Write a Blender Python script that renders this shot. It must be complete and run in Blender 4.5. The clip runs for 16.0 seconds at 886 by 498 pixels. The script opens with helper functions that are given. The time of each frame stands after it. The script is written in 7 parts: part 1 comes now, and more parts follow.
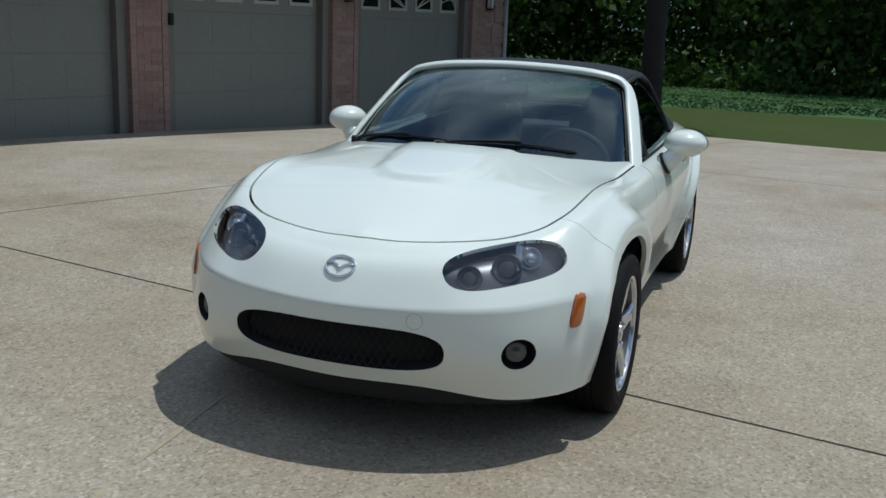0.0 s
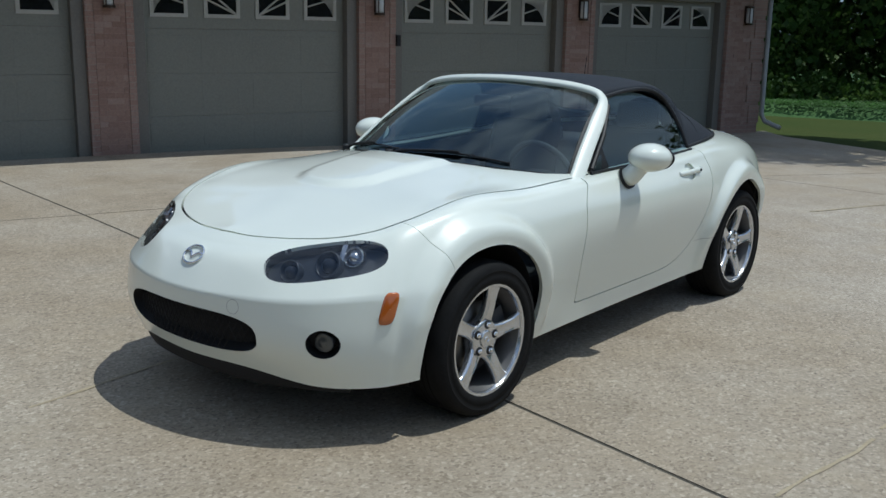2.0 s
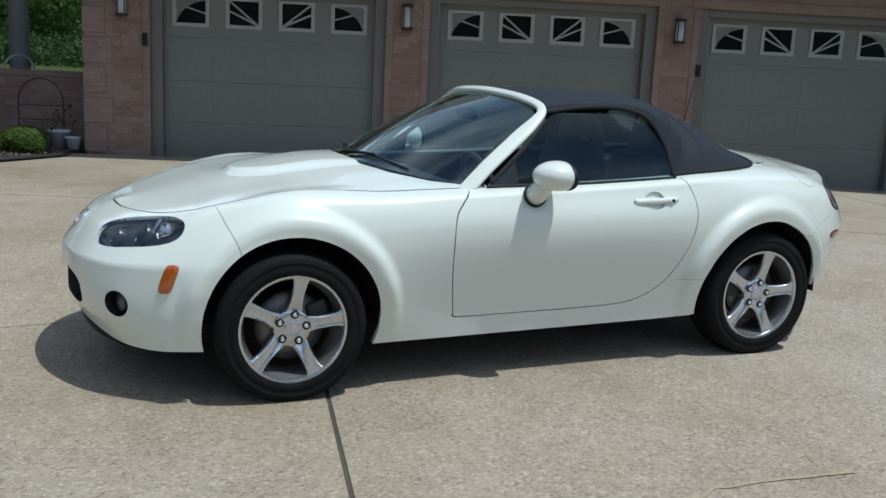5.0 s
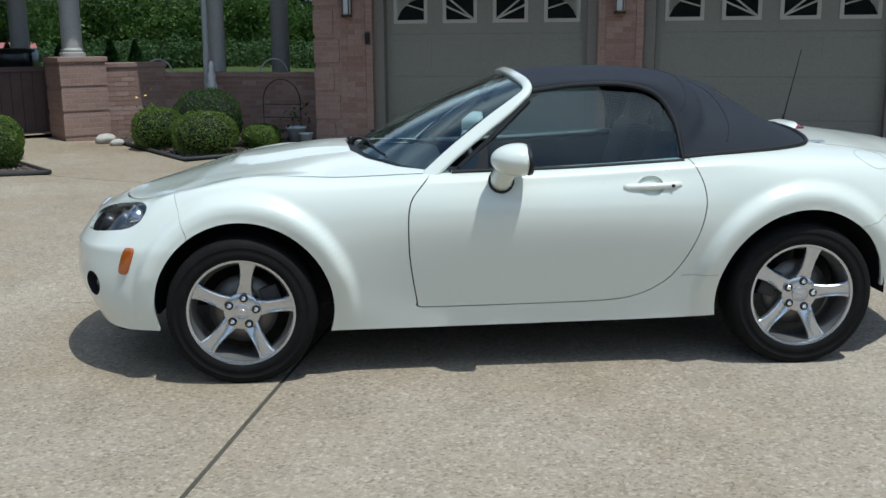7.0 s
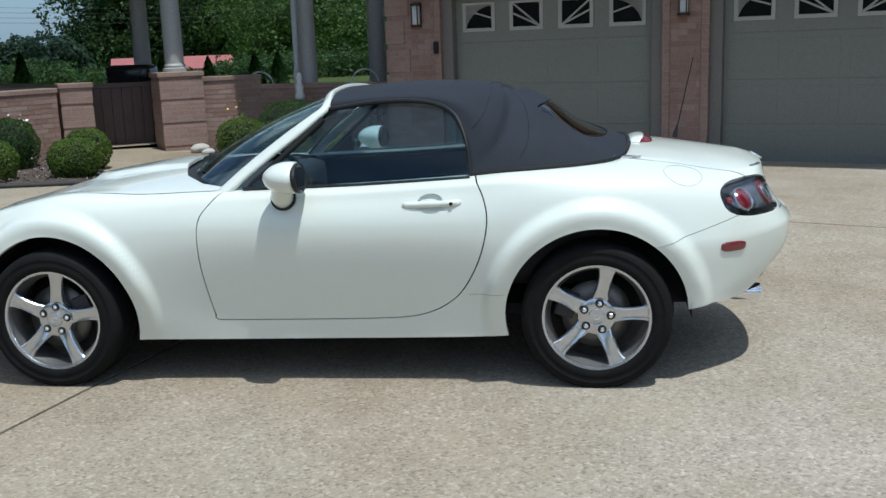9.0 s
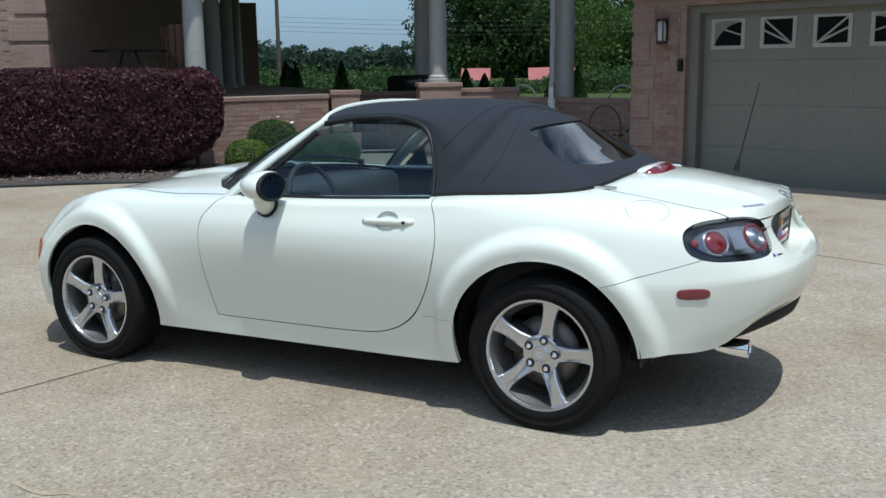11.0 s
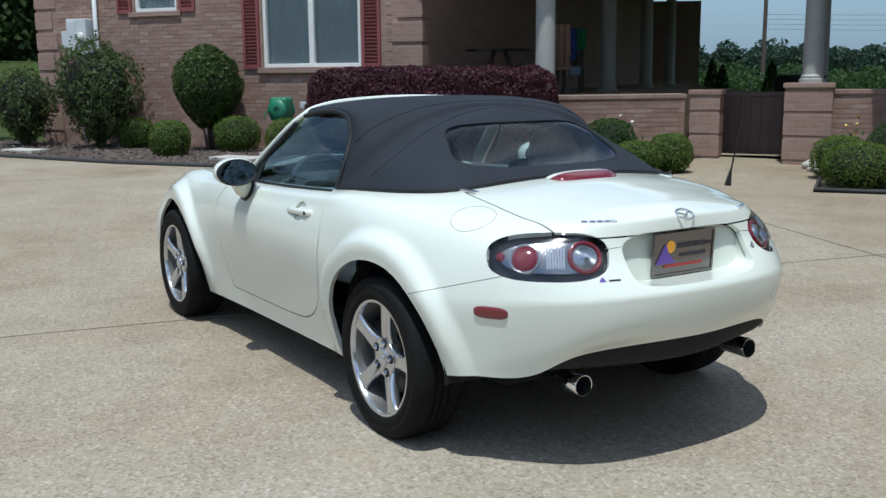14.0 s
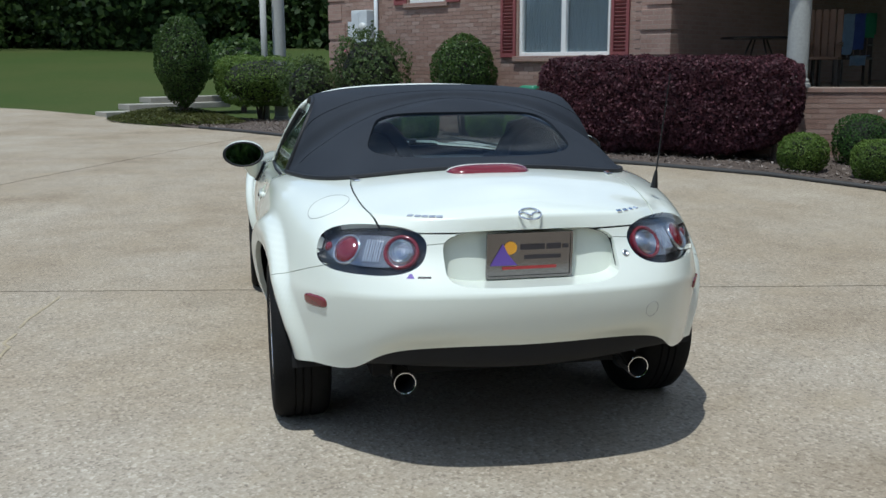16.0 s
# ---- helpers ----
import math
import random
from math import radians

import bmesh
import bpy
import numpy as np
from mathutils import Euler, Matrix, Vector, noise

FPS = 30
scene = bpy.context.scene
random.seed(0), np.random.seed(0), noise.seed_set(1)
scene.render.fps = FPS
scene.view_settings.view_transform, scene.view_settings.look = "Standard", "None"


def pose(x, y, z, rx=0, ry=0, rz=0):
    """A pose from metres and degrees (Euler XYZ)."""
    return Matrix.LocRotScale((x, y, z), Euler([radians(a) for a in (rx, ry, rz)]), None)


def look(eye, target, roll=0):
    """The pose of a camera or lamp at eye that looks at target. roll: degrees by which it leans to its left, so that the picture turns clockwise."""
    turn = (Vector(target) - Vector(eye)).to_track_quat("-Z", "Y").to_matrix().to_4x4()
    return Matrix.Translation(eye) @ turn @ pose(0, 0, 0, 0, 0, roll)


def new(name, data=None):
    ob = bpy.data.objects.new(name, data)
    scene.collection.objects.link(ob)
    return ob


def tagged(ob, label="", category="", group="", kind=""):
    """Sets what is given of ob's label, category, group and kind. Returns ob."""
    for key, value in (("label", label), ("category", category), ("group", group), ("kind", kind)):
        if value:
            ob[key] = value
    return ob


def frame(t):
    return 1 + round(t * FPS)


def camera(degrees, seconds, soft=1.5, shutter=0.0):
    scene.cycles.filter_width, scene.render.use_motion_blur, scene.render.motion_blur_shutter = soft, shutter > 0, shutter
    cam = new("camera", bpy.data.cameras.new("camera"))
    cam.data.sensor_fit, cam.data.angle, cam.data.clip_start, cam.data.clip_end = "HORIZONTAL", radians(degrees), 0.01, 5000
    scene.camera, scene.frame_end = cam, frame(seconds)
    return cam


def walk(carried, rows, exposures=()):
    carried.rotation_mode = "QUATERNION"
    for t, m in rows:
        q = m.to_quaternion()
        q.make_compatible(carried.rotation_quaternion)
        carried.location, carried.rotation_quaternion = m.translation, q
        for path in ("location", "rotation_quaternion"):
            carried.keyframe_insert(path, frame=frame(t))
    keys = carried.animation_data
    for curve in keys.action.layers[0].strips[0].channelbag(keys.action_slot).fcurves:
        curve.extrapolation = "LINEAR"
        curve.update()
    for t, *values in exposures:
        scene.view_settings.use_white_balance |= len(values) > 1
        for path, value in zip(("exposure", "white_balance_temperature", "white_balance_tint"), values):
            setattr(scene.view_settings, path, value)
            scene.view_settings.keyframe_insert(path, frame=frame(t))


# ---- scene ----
cam = camera(48.8, 16.0)
PATH = [
    (0, (4.715, 1.341, 1.42), (2.88, 0.687, 0.968), 2.2),
    (0.5, (4.564, 1.777, 1.438), (2.769, 1.014, 0.995), 2.2),
    (0.7, (4.515, 1.961, 1.445), (2.747, 1.134, 1.009), 2.2),
    (1, (4.458, 2.215, 1.455), (2.766, 1.269, 0.961), -0.1),
    (1.5, (4.228, 2.564, 1.425), (2.663, 1.412, 0.952), 2.6),
    (2, (4.027, 2.96, 1.45), (2.527, 1.711, 1.017), 1.0),
    (2.5, (3.829, 3.308, 1.437), (2.478, 1.91, 0.969), -1.6),
    (2.7, (3.696, 3.434, 1.438), (2.359, 2.009, 1.015), -0.6),
    (3, (3.493, 3.612, 1.436), (2.203, 2.15, 0.991), 1.5),
    (3.5, (3.238, 3.927, 1.413), (2.029, 2.377, 1.045), 1.0),
    (4, (2.906, 4.162, 1.426), (1.845, 2.516, 1.021), 0.1),
    (4.2, (2.736, 4.236, 1.398), (1.723, 2.563, 0.98), 1.4),
    (6.3, (1.132, 4.656, 1.408), (0.838, 2.711, 1.045), -2.7),
    (6.5, (0.978, 4.681, 1.413), (0.744, 2.736, 1.008), -3.0),
    (7, (0.585, 4.655, 1.38), (0.464, 2.704, 0.959), -0.4),
    (7.5, (0.145, 4.677, 1.398), (0.062, 2.717, 1.007), -1.4),
    (8, (-0.262, 4.751, 1.41), (-0.138, 2.79, 1.035), -2.6),
    (8.5, (-0.68, 4.679, 1.4), (-0.454, 2.729, 1.018), -0.7),
    (8.7, (-0.845, 4.658, 1.404), (-0.625, 2.71, 1.009), -1.6),
    (10.8, (-2.417, 4.178, 1.418), (-1.509, 2.442, 1.014), -0.5),
    (11, (-2.537, 4.098, 1.394), (-1.605, 2.366, 1.029), -0.7),
    (11.5, (-2.816, 3.81, 1.395), (-1.692, 2.208, 0.985), -0.8),
    (12, (-3.175, 3.673, 1.387), (-1.942, 2.143, 1.013), -2.5),
    (12.5, (-3.469, 3.435, 1.383), (-2.152, 1.98, 1.0), -2.9),
    (13, (-3.737, 3.084, 1.385), (-2.357, 1.685, 1.01), -1.3),
    (13.5, (-4.046, 2.807, 1.381), (-2.515, 1.575, 1.01), -1.3),
    (14, (-4.234, 2.449, 1.352), (-2.572, 1.395, 0.997), -0.5),
    (14.5, (-4.416, 2.05, 1.37), (-2.691, 1.136, 0.938), -1.3),
    (15, (-4.646, 1.697, 1.381), (-2.833, 0.984, 0.93), -2.6),
    (15.5, (-4.73, 1.294, 1.345), (-2.863, 0.74, 0.888), -0.4),
    (16, (-4.842, 0.914, 1.344), (-2.922, 0.5, 0.971), -0.2),
]
walk(cam, [(t, look(eye, target, roll)) for t, eye, target, roll in PATH],
     [(0, -.36, 5960, 4), (3.5, -.27, 5960, 4), (7, -.05, 5960, 4), (11, .06, 5960, 4), (14, .03, 5960, 4), (16, -.06, 5960, 4)])

# ---- world, sun ----
world = bpy.data.worlds.new("sky")
scene.world = world
world.use_nodes = True
wn = world.node_tree
sky = wn.nodes.new("ShaderNodeTexSky")
sky.sky_type = "NISHITA"
sky.sun_disc = False
sky.sun_elevation = radians(71.8)
sky.sun_rotation = radians(-46.8)
sky.air_density, sky.dust_density, sky.ozone_density = 1.0, 0.4, 1.0
sky.altitude = 800
wn.nodes["Background"].inputs["Strength"].default_value = 0.125
# broken fair-weather cloud
wtc = wn.nodes.new("ShaderNodeTexCoord")
wmp = wn.nodes.new("ShaderNodeMapping")
wmp.inputs["Scale"].default_value = (1.0, 1.0, 2.2)
wnz = wn.nodes.new("ShaderNodeTexNoise")
wnz.inputs["Scale"].default_value, wnz.inputs["Detail"].default_value, wnz.inputs["Roughness"].default_value = 1.9, 4.0, 0.55
wrp = wn.nodes.new("ShaderNodeValToRGB")
wrp.color_ramp.elements[0].position, wrp.color_ramp.elements[1].position = 0.44, 0.76
wrp.color_ramp.elements[0].color, wrp.color_ramp.elements[1].color = (0, 0, 0, 1), (0.85, 0.85, 0.85, 1)
wmx = wn.nodes.new("ShaderNodeMix")
wmx.data_type = "RGBA"
wmx.inputs[7].default_value = (11.5, 12.0, 12.8, 1)
wn.links.new(wtc.outputs["Generated"], wmp.inputs["Vector"])
wn.links.new(wmp.outputs["Vector"], wnz.inputs["Vector"])
wn.links.new(wnz.outputs["Fac"], wrp.inputs["Fac"])
wsep = wn.nodes.new("ShaderNodeSeparateXYZ")
wn.links.new(wtc.outputs["Generated"], wsep.inputs[0])
wlow = wn.nodes.new("ShaderNodeMapRange")
wlow.interpolation_type = "SMOOTHSTEP"
wlow.inputs["From Min"].default_value, wlow.inputs["From Max"].default_value = 0.02, 0.34
wlow.inputs["To Min"].default_value = 0.12
wn.links.new(wsep.outputs["Z"], wlow.inputs["Value"])
wmul = wn.nodes.new("ShaderNodeMath")
wmul.operation = "MULTIPLY"
wn.links.new(wrp.outputs["Color"], wmul.inputs[0])
wn.links.new(wlow.outputs["Result"], wmul.inputs[1])
wn.links.new(wmul.outputs[0], wmx.inputs[0])
wn.links.new(sky.outputs["Color"], wmx.inputs[6])
# blue-grey summer haze along the whole horizon
whz = wn.nodes.new("ShaderNodeMapRange")
whz.interpolation_type = "SMOOTHSTEP"
whz.inputs["From Min"].default_value, whz.inputs["From Max"].default_value = -0.02, 0.24
whz.inputs["To Min"].default_value, whz.inputs["To Max"].default_value = 0.88, 0.0
wn.links.new(wsep.outputs["Z"], whz.inputs["Value"])
wmh = wn.nodes.new("ShaderNodeMix")
wmh.data_type = "RGBA"
wmh.inputs[7].default_value = (1.25, 2.0, 3.05, 1)
wn.links.new(whz.outputs["Result"], wmh.inputs[0])
wn.links.new(wmx.outputs[2], wmh.inputs[6])
wn.links.new(wmh.outputs[2], wn.nodes["Background"].inputs["Color"])
sun = new("sun", bpy.data.lights.new("sun", "SUN"))
sun.data.energy, sun.data.angle, sun.data.color = 3.60, radians(0.55), (1.0, 0.97, 0.92)
sun.matrix_world = look((-2.4, 2.25, 10), (0, 0, 0))
scene.view_settings.exposure = 0.0

# ---- helpers of this scene ----
V = Vector


def part(name, bm, material, parent=None, label="", smooth=False, kind=""):
    """Link a bmesh as one mesh object."""
    me = bpy.data.meshes.new(name)
    bm.to_mesh(me)
    bm.free()
    for m in (material if isinstance(material, (list, tuple)) else [material]):
        me.materials.append(m)
    if smooth:
        me.polygons.foreach_set("use_smooth", [True] * len(me.polygons))
    ob = new(name, me)
    ob.parent = parent
    return tagged(ob, label, kind=kind)


def thing(name, label, category, m=None, group="", kind=""):
    ob = new(name)
    ob.empty_display_size = 0.1
    if m is not None:
        ob.matrix_basis = m
    return tagged(ob, label, category, group, kind)


def sharp(ob, degrees=35):
    """Smooth shading with hard edges past an angle."""
    me = ob.data
    b = bmesh.new()
    b.from_mesh(me)
    for f in b.faces:
        f.smooth = True
    for e in b.edges:
        if len(e.link_faces) == 2 and e.calc_face_angle(0) > radians(degrees):
            e.smooth = False
    b.to_mesh(me)
    b.free()
    return ob


def box(bm, x0, x1, y0, y1, z0, z1, m=None, bevel=0.0):
    """A box into bm, with bevelled edges if asked."""
    r = bmesh.ops.create_cube(bm, size=1.0)
    vs = r["verts"]
    bmesh.ops.transform(bm, matrix=Matrix.Translation(((x0 + x1) / 2, (y0 + y1) / 2, (z0 + z1) / 2)) @ Matrix.Diagonal((x1 - x0, y1 - y0, z1 - z0, 1)), verts=vs)
    if bevel:
        es = list({e for v in vs for e in v.link_edges})
        out = bmesh.ops.bevel(bm, geom=es, offset=bevel, segments=2, profile=0.6, affect="EDGES")
        vs = list({v for f in out["faces"] for v in f.verts} | {v for v in vs if v.is_valid})
    if m is not None:
        bmesh.ops.transform(bm, matrix=m, verts=[v for v in vs if v.is_valid])
    return vs


def boxed(*a, **k):
    bm = bmesh.new()
    box(bm, *a, **k)
    return bm


def lathe(profile, n=48, axis="Y"):
    """Turn (radius, height) pairs round an axis."""
    bm = bmesh.new()
    rings = []
    for r, h in profile:
        ring = []
        for i in range(n):
            a = 2 * math.pi * i / n
            c, s = r * math.cos(a), r * math.sin(a)
            ring.append(bm.verts.new((c, h, s) if axis == "Y" else (c, s, h)))
        rings.append(ring)
    for a, b in zip(rings, rings[1:]):
        for i in range(n):
            j = (i + 1) % n
            bm.faces.new((a[i], b[i], b[j], a[j]))
    bmesh.ops.recalc_face_normals(bm, faces=bm.faces)
    return bm


def tube(points, r, n=8, closed=False, taper=None):
    """A round tube along points."""
    bm = bmesh.new()
    pts = [V(p) for p in points]
    rings = []
    k = len(pts)
    for i, p in enumerate(pts):
        a = pts[(i - 1) % k] if closed or i else pts[0]
        b = pts[(i + 1) % k] if closed or i < k - 1 else pts[-1]
        d = (b - a).normalized()
        q = d.to_track_quat("Z", "Y")
        rr = r if taper is None else r + (taper - r) * i / (k - 1)
        rings.append([bm.verts.new(p + q @ V((rr * math.cos(2 * math.pi * j / n), rr * math.sin(2 * math.pi * j / n), 0))) for j in range(n)])
    pairs = list(zip(rings, rings[1:])) + ([(rings[-1], rings[0])] if closed else [])
    for a, b in pairs:
        for j in range(n):
            bm.faces.new((a[j], a[(j + 1) % n], b[(j + 1) % n], b[j]))
    if not closed:
        bm.faces.new(rings[0][::-1])
        bm.faces.new(rings[-1])
    return bm


def catmull(p, sub, first=None, last=None):
    """Catmull-Rom interpolation of an array along its first axis."""
    p = np.asarray(p, float)
    a = 2 * p[0] - p[1] if first is None else np.asarray(first, float)
    b = 2 * p[-1] - p[-2] if last is None else np.asarray(last, float)
    q = np.concatenate([a[None], p, b[None]])
    out = []
    for i in range(len(p) - 1):
        p0, p1, p2, p3 = q[i:i + 4]
        for j in range(sub):
            t = j / sub
            out.append(0.5 * (2 * p1 + (p2 - p0) * t + (2 * p0 - 5 * p1 + 4 * p2 - p3) * t * t + (3 * p1 - p0 - 3 * p2 + p3) * t ** 3))
    out.append(p[-1])
    return np.array(out)


def sheet(g, bm=None):
    """Quads over a grid of points (rows, columns, 3)."""
    bm = bm or bmesh.new()
    vs = [[bm.verts.new(c) for c in row] for row in g]
    for a, b in zip(vs, vs[1:]):
        for i in range(len(a) - 1):
            bm.faces.new((a[i], a[i + 1], b[i + 1], b[i]))
    return bm


def cut(bm, f):
    """Split the mesh along the line f = 0 and give the faces inside it (f < 0)."""
    val = {v: f(v.co) for v in bm.verts}
    for e in bm.edges:
        a, b = e.verts
        if val[a] * val[b] < 0:
            v, w = (a, b) if abs(val[a]) < abs(val[b]) else (b, a)
            k = val[v] / (val[v] - val[w])
            if k < 0.25:
                v.co = v.co.lerp(w.co, k)
                val[v] = 0.0
    for e in list(bm.edges):
        a, b = e.verts
        if val[a] * val[b] < 0:
            _, nv = bmesh.utils.edge_split(e, a, val[a] / (val[a] - val[b]))
            val[nv] = 0.0
    for fc in list(bm.faces):
        zero = [v for v in fc.verts if val[v] == 0.0]
        signs = {val[v] > 0 for v in fc.verts if val[v] != 0.0}
        if len(signs) == 2 and len(zero) >= 2:
            a, b = zero[0], zero[1]
            if not any(b in e.verts for e in a.link_edges if fc in e.link_faces):
                bmesh.utils.face_split(fc, a, b)
    return [fc for fc in bm.faces if sum(val[v] for v in fc.verts) < 0]


def split_off(bm, faces, gap=0.0, lip=0.0):
    """Take faces out of bm into a new bmesh, drawn in by a gap and with a turned-in lip."""
    keep = set(faces)
    src = bmesh.new()
    vm = {}
    for f in faces:
        nv = []
        for v in f.verts:
            if v not in vm:
                vm[v] = src.verts.new(v.co)
            nv.append(vm[v])
        src.faces.new(nv)
    bmesh.ops.delete(bm, geom=list(keep), context="FACES")
    tuck(src, gap, lip)
    return src


def tuck(bm, gap, lip, only=None):
    """Draw the open border in by a gap and turn it inwards."""
    bm.normal_update()
    border = [e for e in bm.edges if len(e.link_faces) == 1 and (only is None or all(only(v.co) for v in e.verts))]
    shift = {}
    for e in border:
        mid = (e.verts[0].co + e.verts[1].co) / 2
        fc = e.link_faces[0]
        d = fc.calc_center_median() - mid
        t = (e.verts[1].co - e.verts[0].co).normalized()
        d -= t * d.dot(t)
        for v in e.verts:
            shift.setdefault(v, []).append((d.normalized(), fc.normal.copy()))
    for e in border:
        e.smooth = False
    for v, ds in shift.items():
        d = sum((a for a, _ in ds), V())
        if d.length > 1e-6:
            v.co += d.normalized() * gap
    if lip:
        low = {v: bm.verts.new(v.co - sum((n for _, n in ds), V()).normalized() * lip) for v, ds in shift.items()}
        for e in border:
            a, b = e.verts
            fc = e.link_faces[0]
            lp = next(l for l in fc.loops if l.edge == e)
            a, b = lp.vert, lp.link_loop_next.vert
            bm.faces.new((b, a, low[a], low[b]))


def turned(m):
    return lambda p: m @ V(p)


# ---- materials ----
def mat(name, base=(0.5, 0.5, 0.5), rough=0.5, metal=0.0, **inputs):
    m = bpy.data.materials.new(name)
    m.use_nodes = True
    b = m.node_tree.nodes["Principled BSDF"]
    b.inputs["Base Color"].default_value = (*base, 1)
    b.inputs["Roughness"].default_value = rough
    b.inputs["Metallic"].default_value = metal
    for k, v in inputs.items():
        b.inputs[k.replace("_", " ")].default_value = v
    return m


def node(m, kind, **values):
    n = m.node_tree.nodes.new(kind)
    for k, v in values.items():
        if k in n.inputs:
            n.inputs[k].default_value = v
        else:
            setattr(n, k, v)
    return n


def link(m, a, b):
    m.node_tree.links.new(a, b)


def bsdf(m):
    return m.node_tree.nodes["Principled BSDF"]


def coords(m, world_space=True):
    if world_space:
        return node(m, "ShaderNodeNewGeometry").outputs["Position"]
    return node(m, "ShaderNodeTexCoord").outputs["Object"]


def noise_of(m, scale, detail=4.0, rough=0.55, vec=None):
    n = node(m, "ShaderNodeTexNoise", Scale=scale, Detail=detail, Roughness=rough)
    link(m, vec if vec is not None else coords(m), n.inputs["Vector"])
    return n.outputs["Fac"]


def ramp(m, fac, *stops):
    r = node(m, "ShaderNodeValToRGB")
    el = r.color_ramp.elements
    while len(el) < len(stops):
        el.new(0.5)
    for e, (p, c) in zip(el, stops):
        e.position = p
        e.color = (*c, 1) if len(c) == 3 else c
    link(m, fac, r.inputs["Fac"])
    return r.outputs["Color"]


def mix(m, fac, a, b, mode="MIX"):
    n = node(m, "ShaderNodeMix", data_type="RGBA", blend_type=mode)
    for sock, v in ((n.inputs[0], fac), (n.inputs[6], a), (n.inputs[7], b)):
        if isinstance(v, (int, float)):
            sock.default_value = v
        elif isinstance(v, tuple):
            sock.default_value = (*v, 1)
        else:
            link(m, v, sock)
    return n.outputs[2]


def bump(m, height, strength=0.3, distance=0.01):
    b = node(m, "ShaderNodeBump", Strength=strength, Distance=distance)
    link(m, height, b.inputs["Height"])
    link(m, b.outputs["Normal"], bsdf(m).inputs["Normal"])


def mottled(name, c0, c1, scale, rough=0.7, fine=None, strength=0.2, distance=0.004, world_space=True, **kw):
    """A surface with two scales of variation and fine relief."""
    m = mat(name, c0, rough, **kw)
    vec = coords(m, world_space)
    big = noise_of(m, scale, 5, 0.6, vec)
    small = noise_of(m, fine or scale * 14, 3, 0.6, vec)
    col = ramp(m, big, (0.3, c0), (0.7, c1))
    col = mix(m, 0.35, col, ramp(m, small, (0.25, tuple(v * 0.72 for v in c0)), (0.75, tuple(min(1, v * 1.2) for v in c1))))
    link(m, col, bsdf(m).inputs["Base Color"])
    bump(m, small, strength, distance)
    return m


# exposed-aggregate concrete
concrete = mat("exposed_aggregate_concrete", (0.4, 0.36, 0.29), 0.85)
pos = coords(concrete)
v1 = node(concrete, "ShaderNodeTexVoronoi", Scale=85.0)
link(concrete, pos, v1.inputs["Vector"])
v2 = node(concrete, "ShaderNodeTexVoronoi", Scale=190.0)
link(concrete, pos, v2.inputs["Vector"])
sep = node(concrete, "ShaderNodeSeparateColor")
link(concrete, v1.outputs["Color"], sep.inputs["Color"])
stones = ramp(concrete, sep.outputs[0], (0.0, (0.13, 0.115, 0.095)), (0.16, (0.245, 0.225, 0.19)), (0.5, (0.31, 0.288, 0.248)), (0.84, (0.355, 0.333, 0.292)), (1.0, (0.50, 0.48, 0.44)))
sep2 = node(concrete, "ShaderNodeSeparateColor")
link(concrete, v2.outputs["Color"], sep2.inputs["Color"])
sand = ramp(concrete, sep2.outputs[0], (0.0, (0.215, 0.192, 0.157)), (1.0, (0.37, 0.347, 0.305)))
patch = noise_of(concrete, 0.55, 6, 0.62, pos)
col = mix(concrete, 0.42, stones, sand)
tone = ramp(concrete, patch, (0.30, (0.78, 0.69, 0.57)), (0.44, (1.00, 0.93, 0.83)), (0.58, (1.10, 1.06, 1.0)), (0.74, (1.28, 1.26, 1.22)))
col = mix(concrete, 1.0, col, tone, "MULTIPLY")
apart = node(concrete, "ShaderNodeSeparateXYZ")
link(concrete, pos, apart.inputs[0])
# concrete turns yellower and darker towards +x
tone_along_x = node(concrete, "ShaderNodeMapRange", interpolation_type="SMOOTHSTEP")
tone_along_x.inputs["From Min"].default_value, tone_along_x.inputs["From Max"].default_value = -2.6, 2.2
link(concrete, apart.outputs[0], tone_along_x.inputs["Value"])
col = mix(concrete, 1.0, col, ramp(concrete, tone_along_x.outputs[0], (0.0, (1.02, 1.005, 0.985)), (1.0, (0.93, 0.895, 0.83))), "MULTIPLY")
scuff = noise_of(concrete, 3.1, 7, 0.72, pos)
col = mix(concrete, 1.0, col, ramp(concrete, scuff, (0.34, (0.92, 0.905, 0.89)), (0.5, (1.02, 1.0, 0.99)), (0.66, (1.09, 1.075, 1.06))), "MULTIPLY")
rust = noise_of(concrete, 1.7, 5, 0.7, pos)
col = mix(concrete, ramp(concrete, rust, (0.52, (0, 0, 0)), (0.76, (0.6, 0.6, 0.6))), col, (0.34, 0.275, 0.185))
specks = node(concrete, "ShaderNodeTexVoronoi", Scale=7.0)
link(concrete, pos, specks.inputs["Vector"])
col = mix(concrete, ramp(concrete, specks.outputs["Distance"], (0.035, (0.75, 0.75, 0.75)), (0.06, (0, 0, 0))), col, (0.13, 0.115, 0.09))
link(concrete, col, bsdf(concrete).inputs["Base Color"])
bump(concrete, v1.outputs["Distance"], 0.35, 0.004)

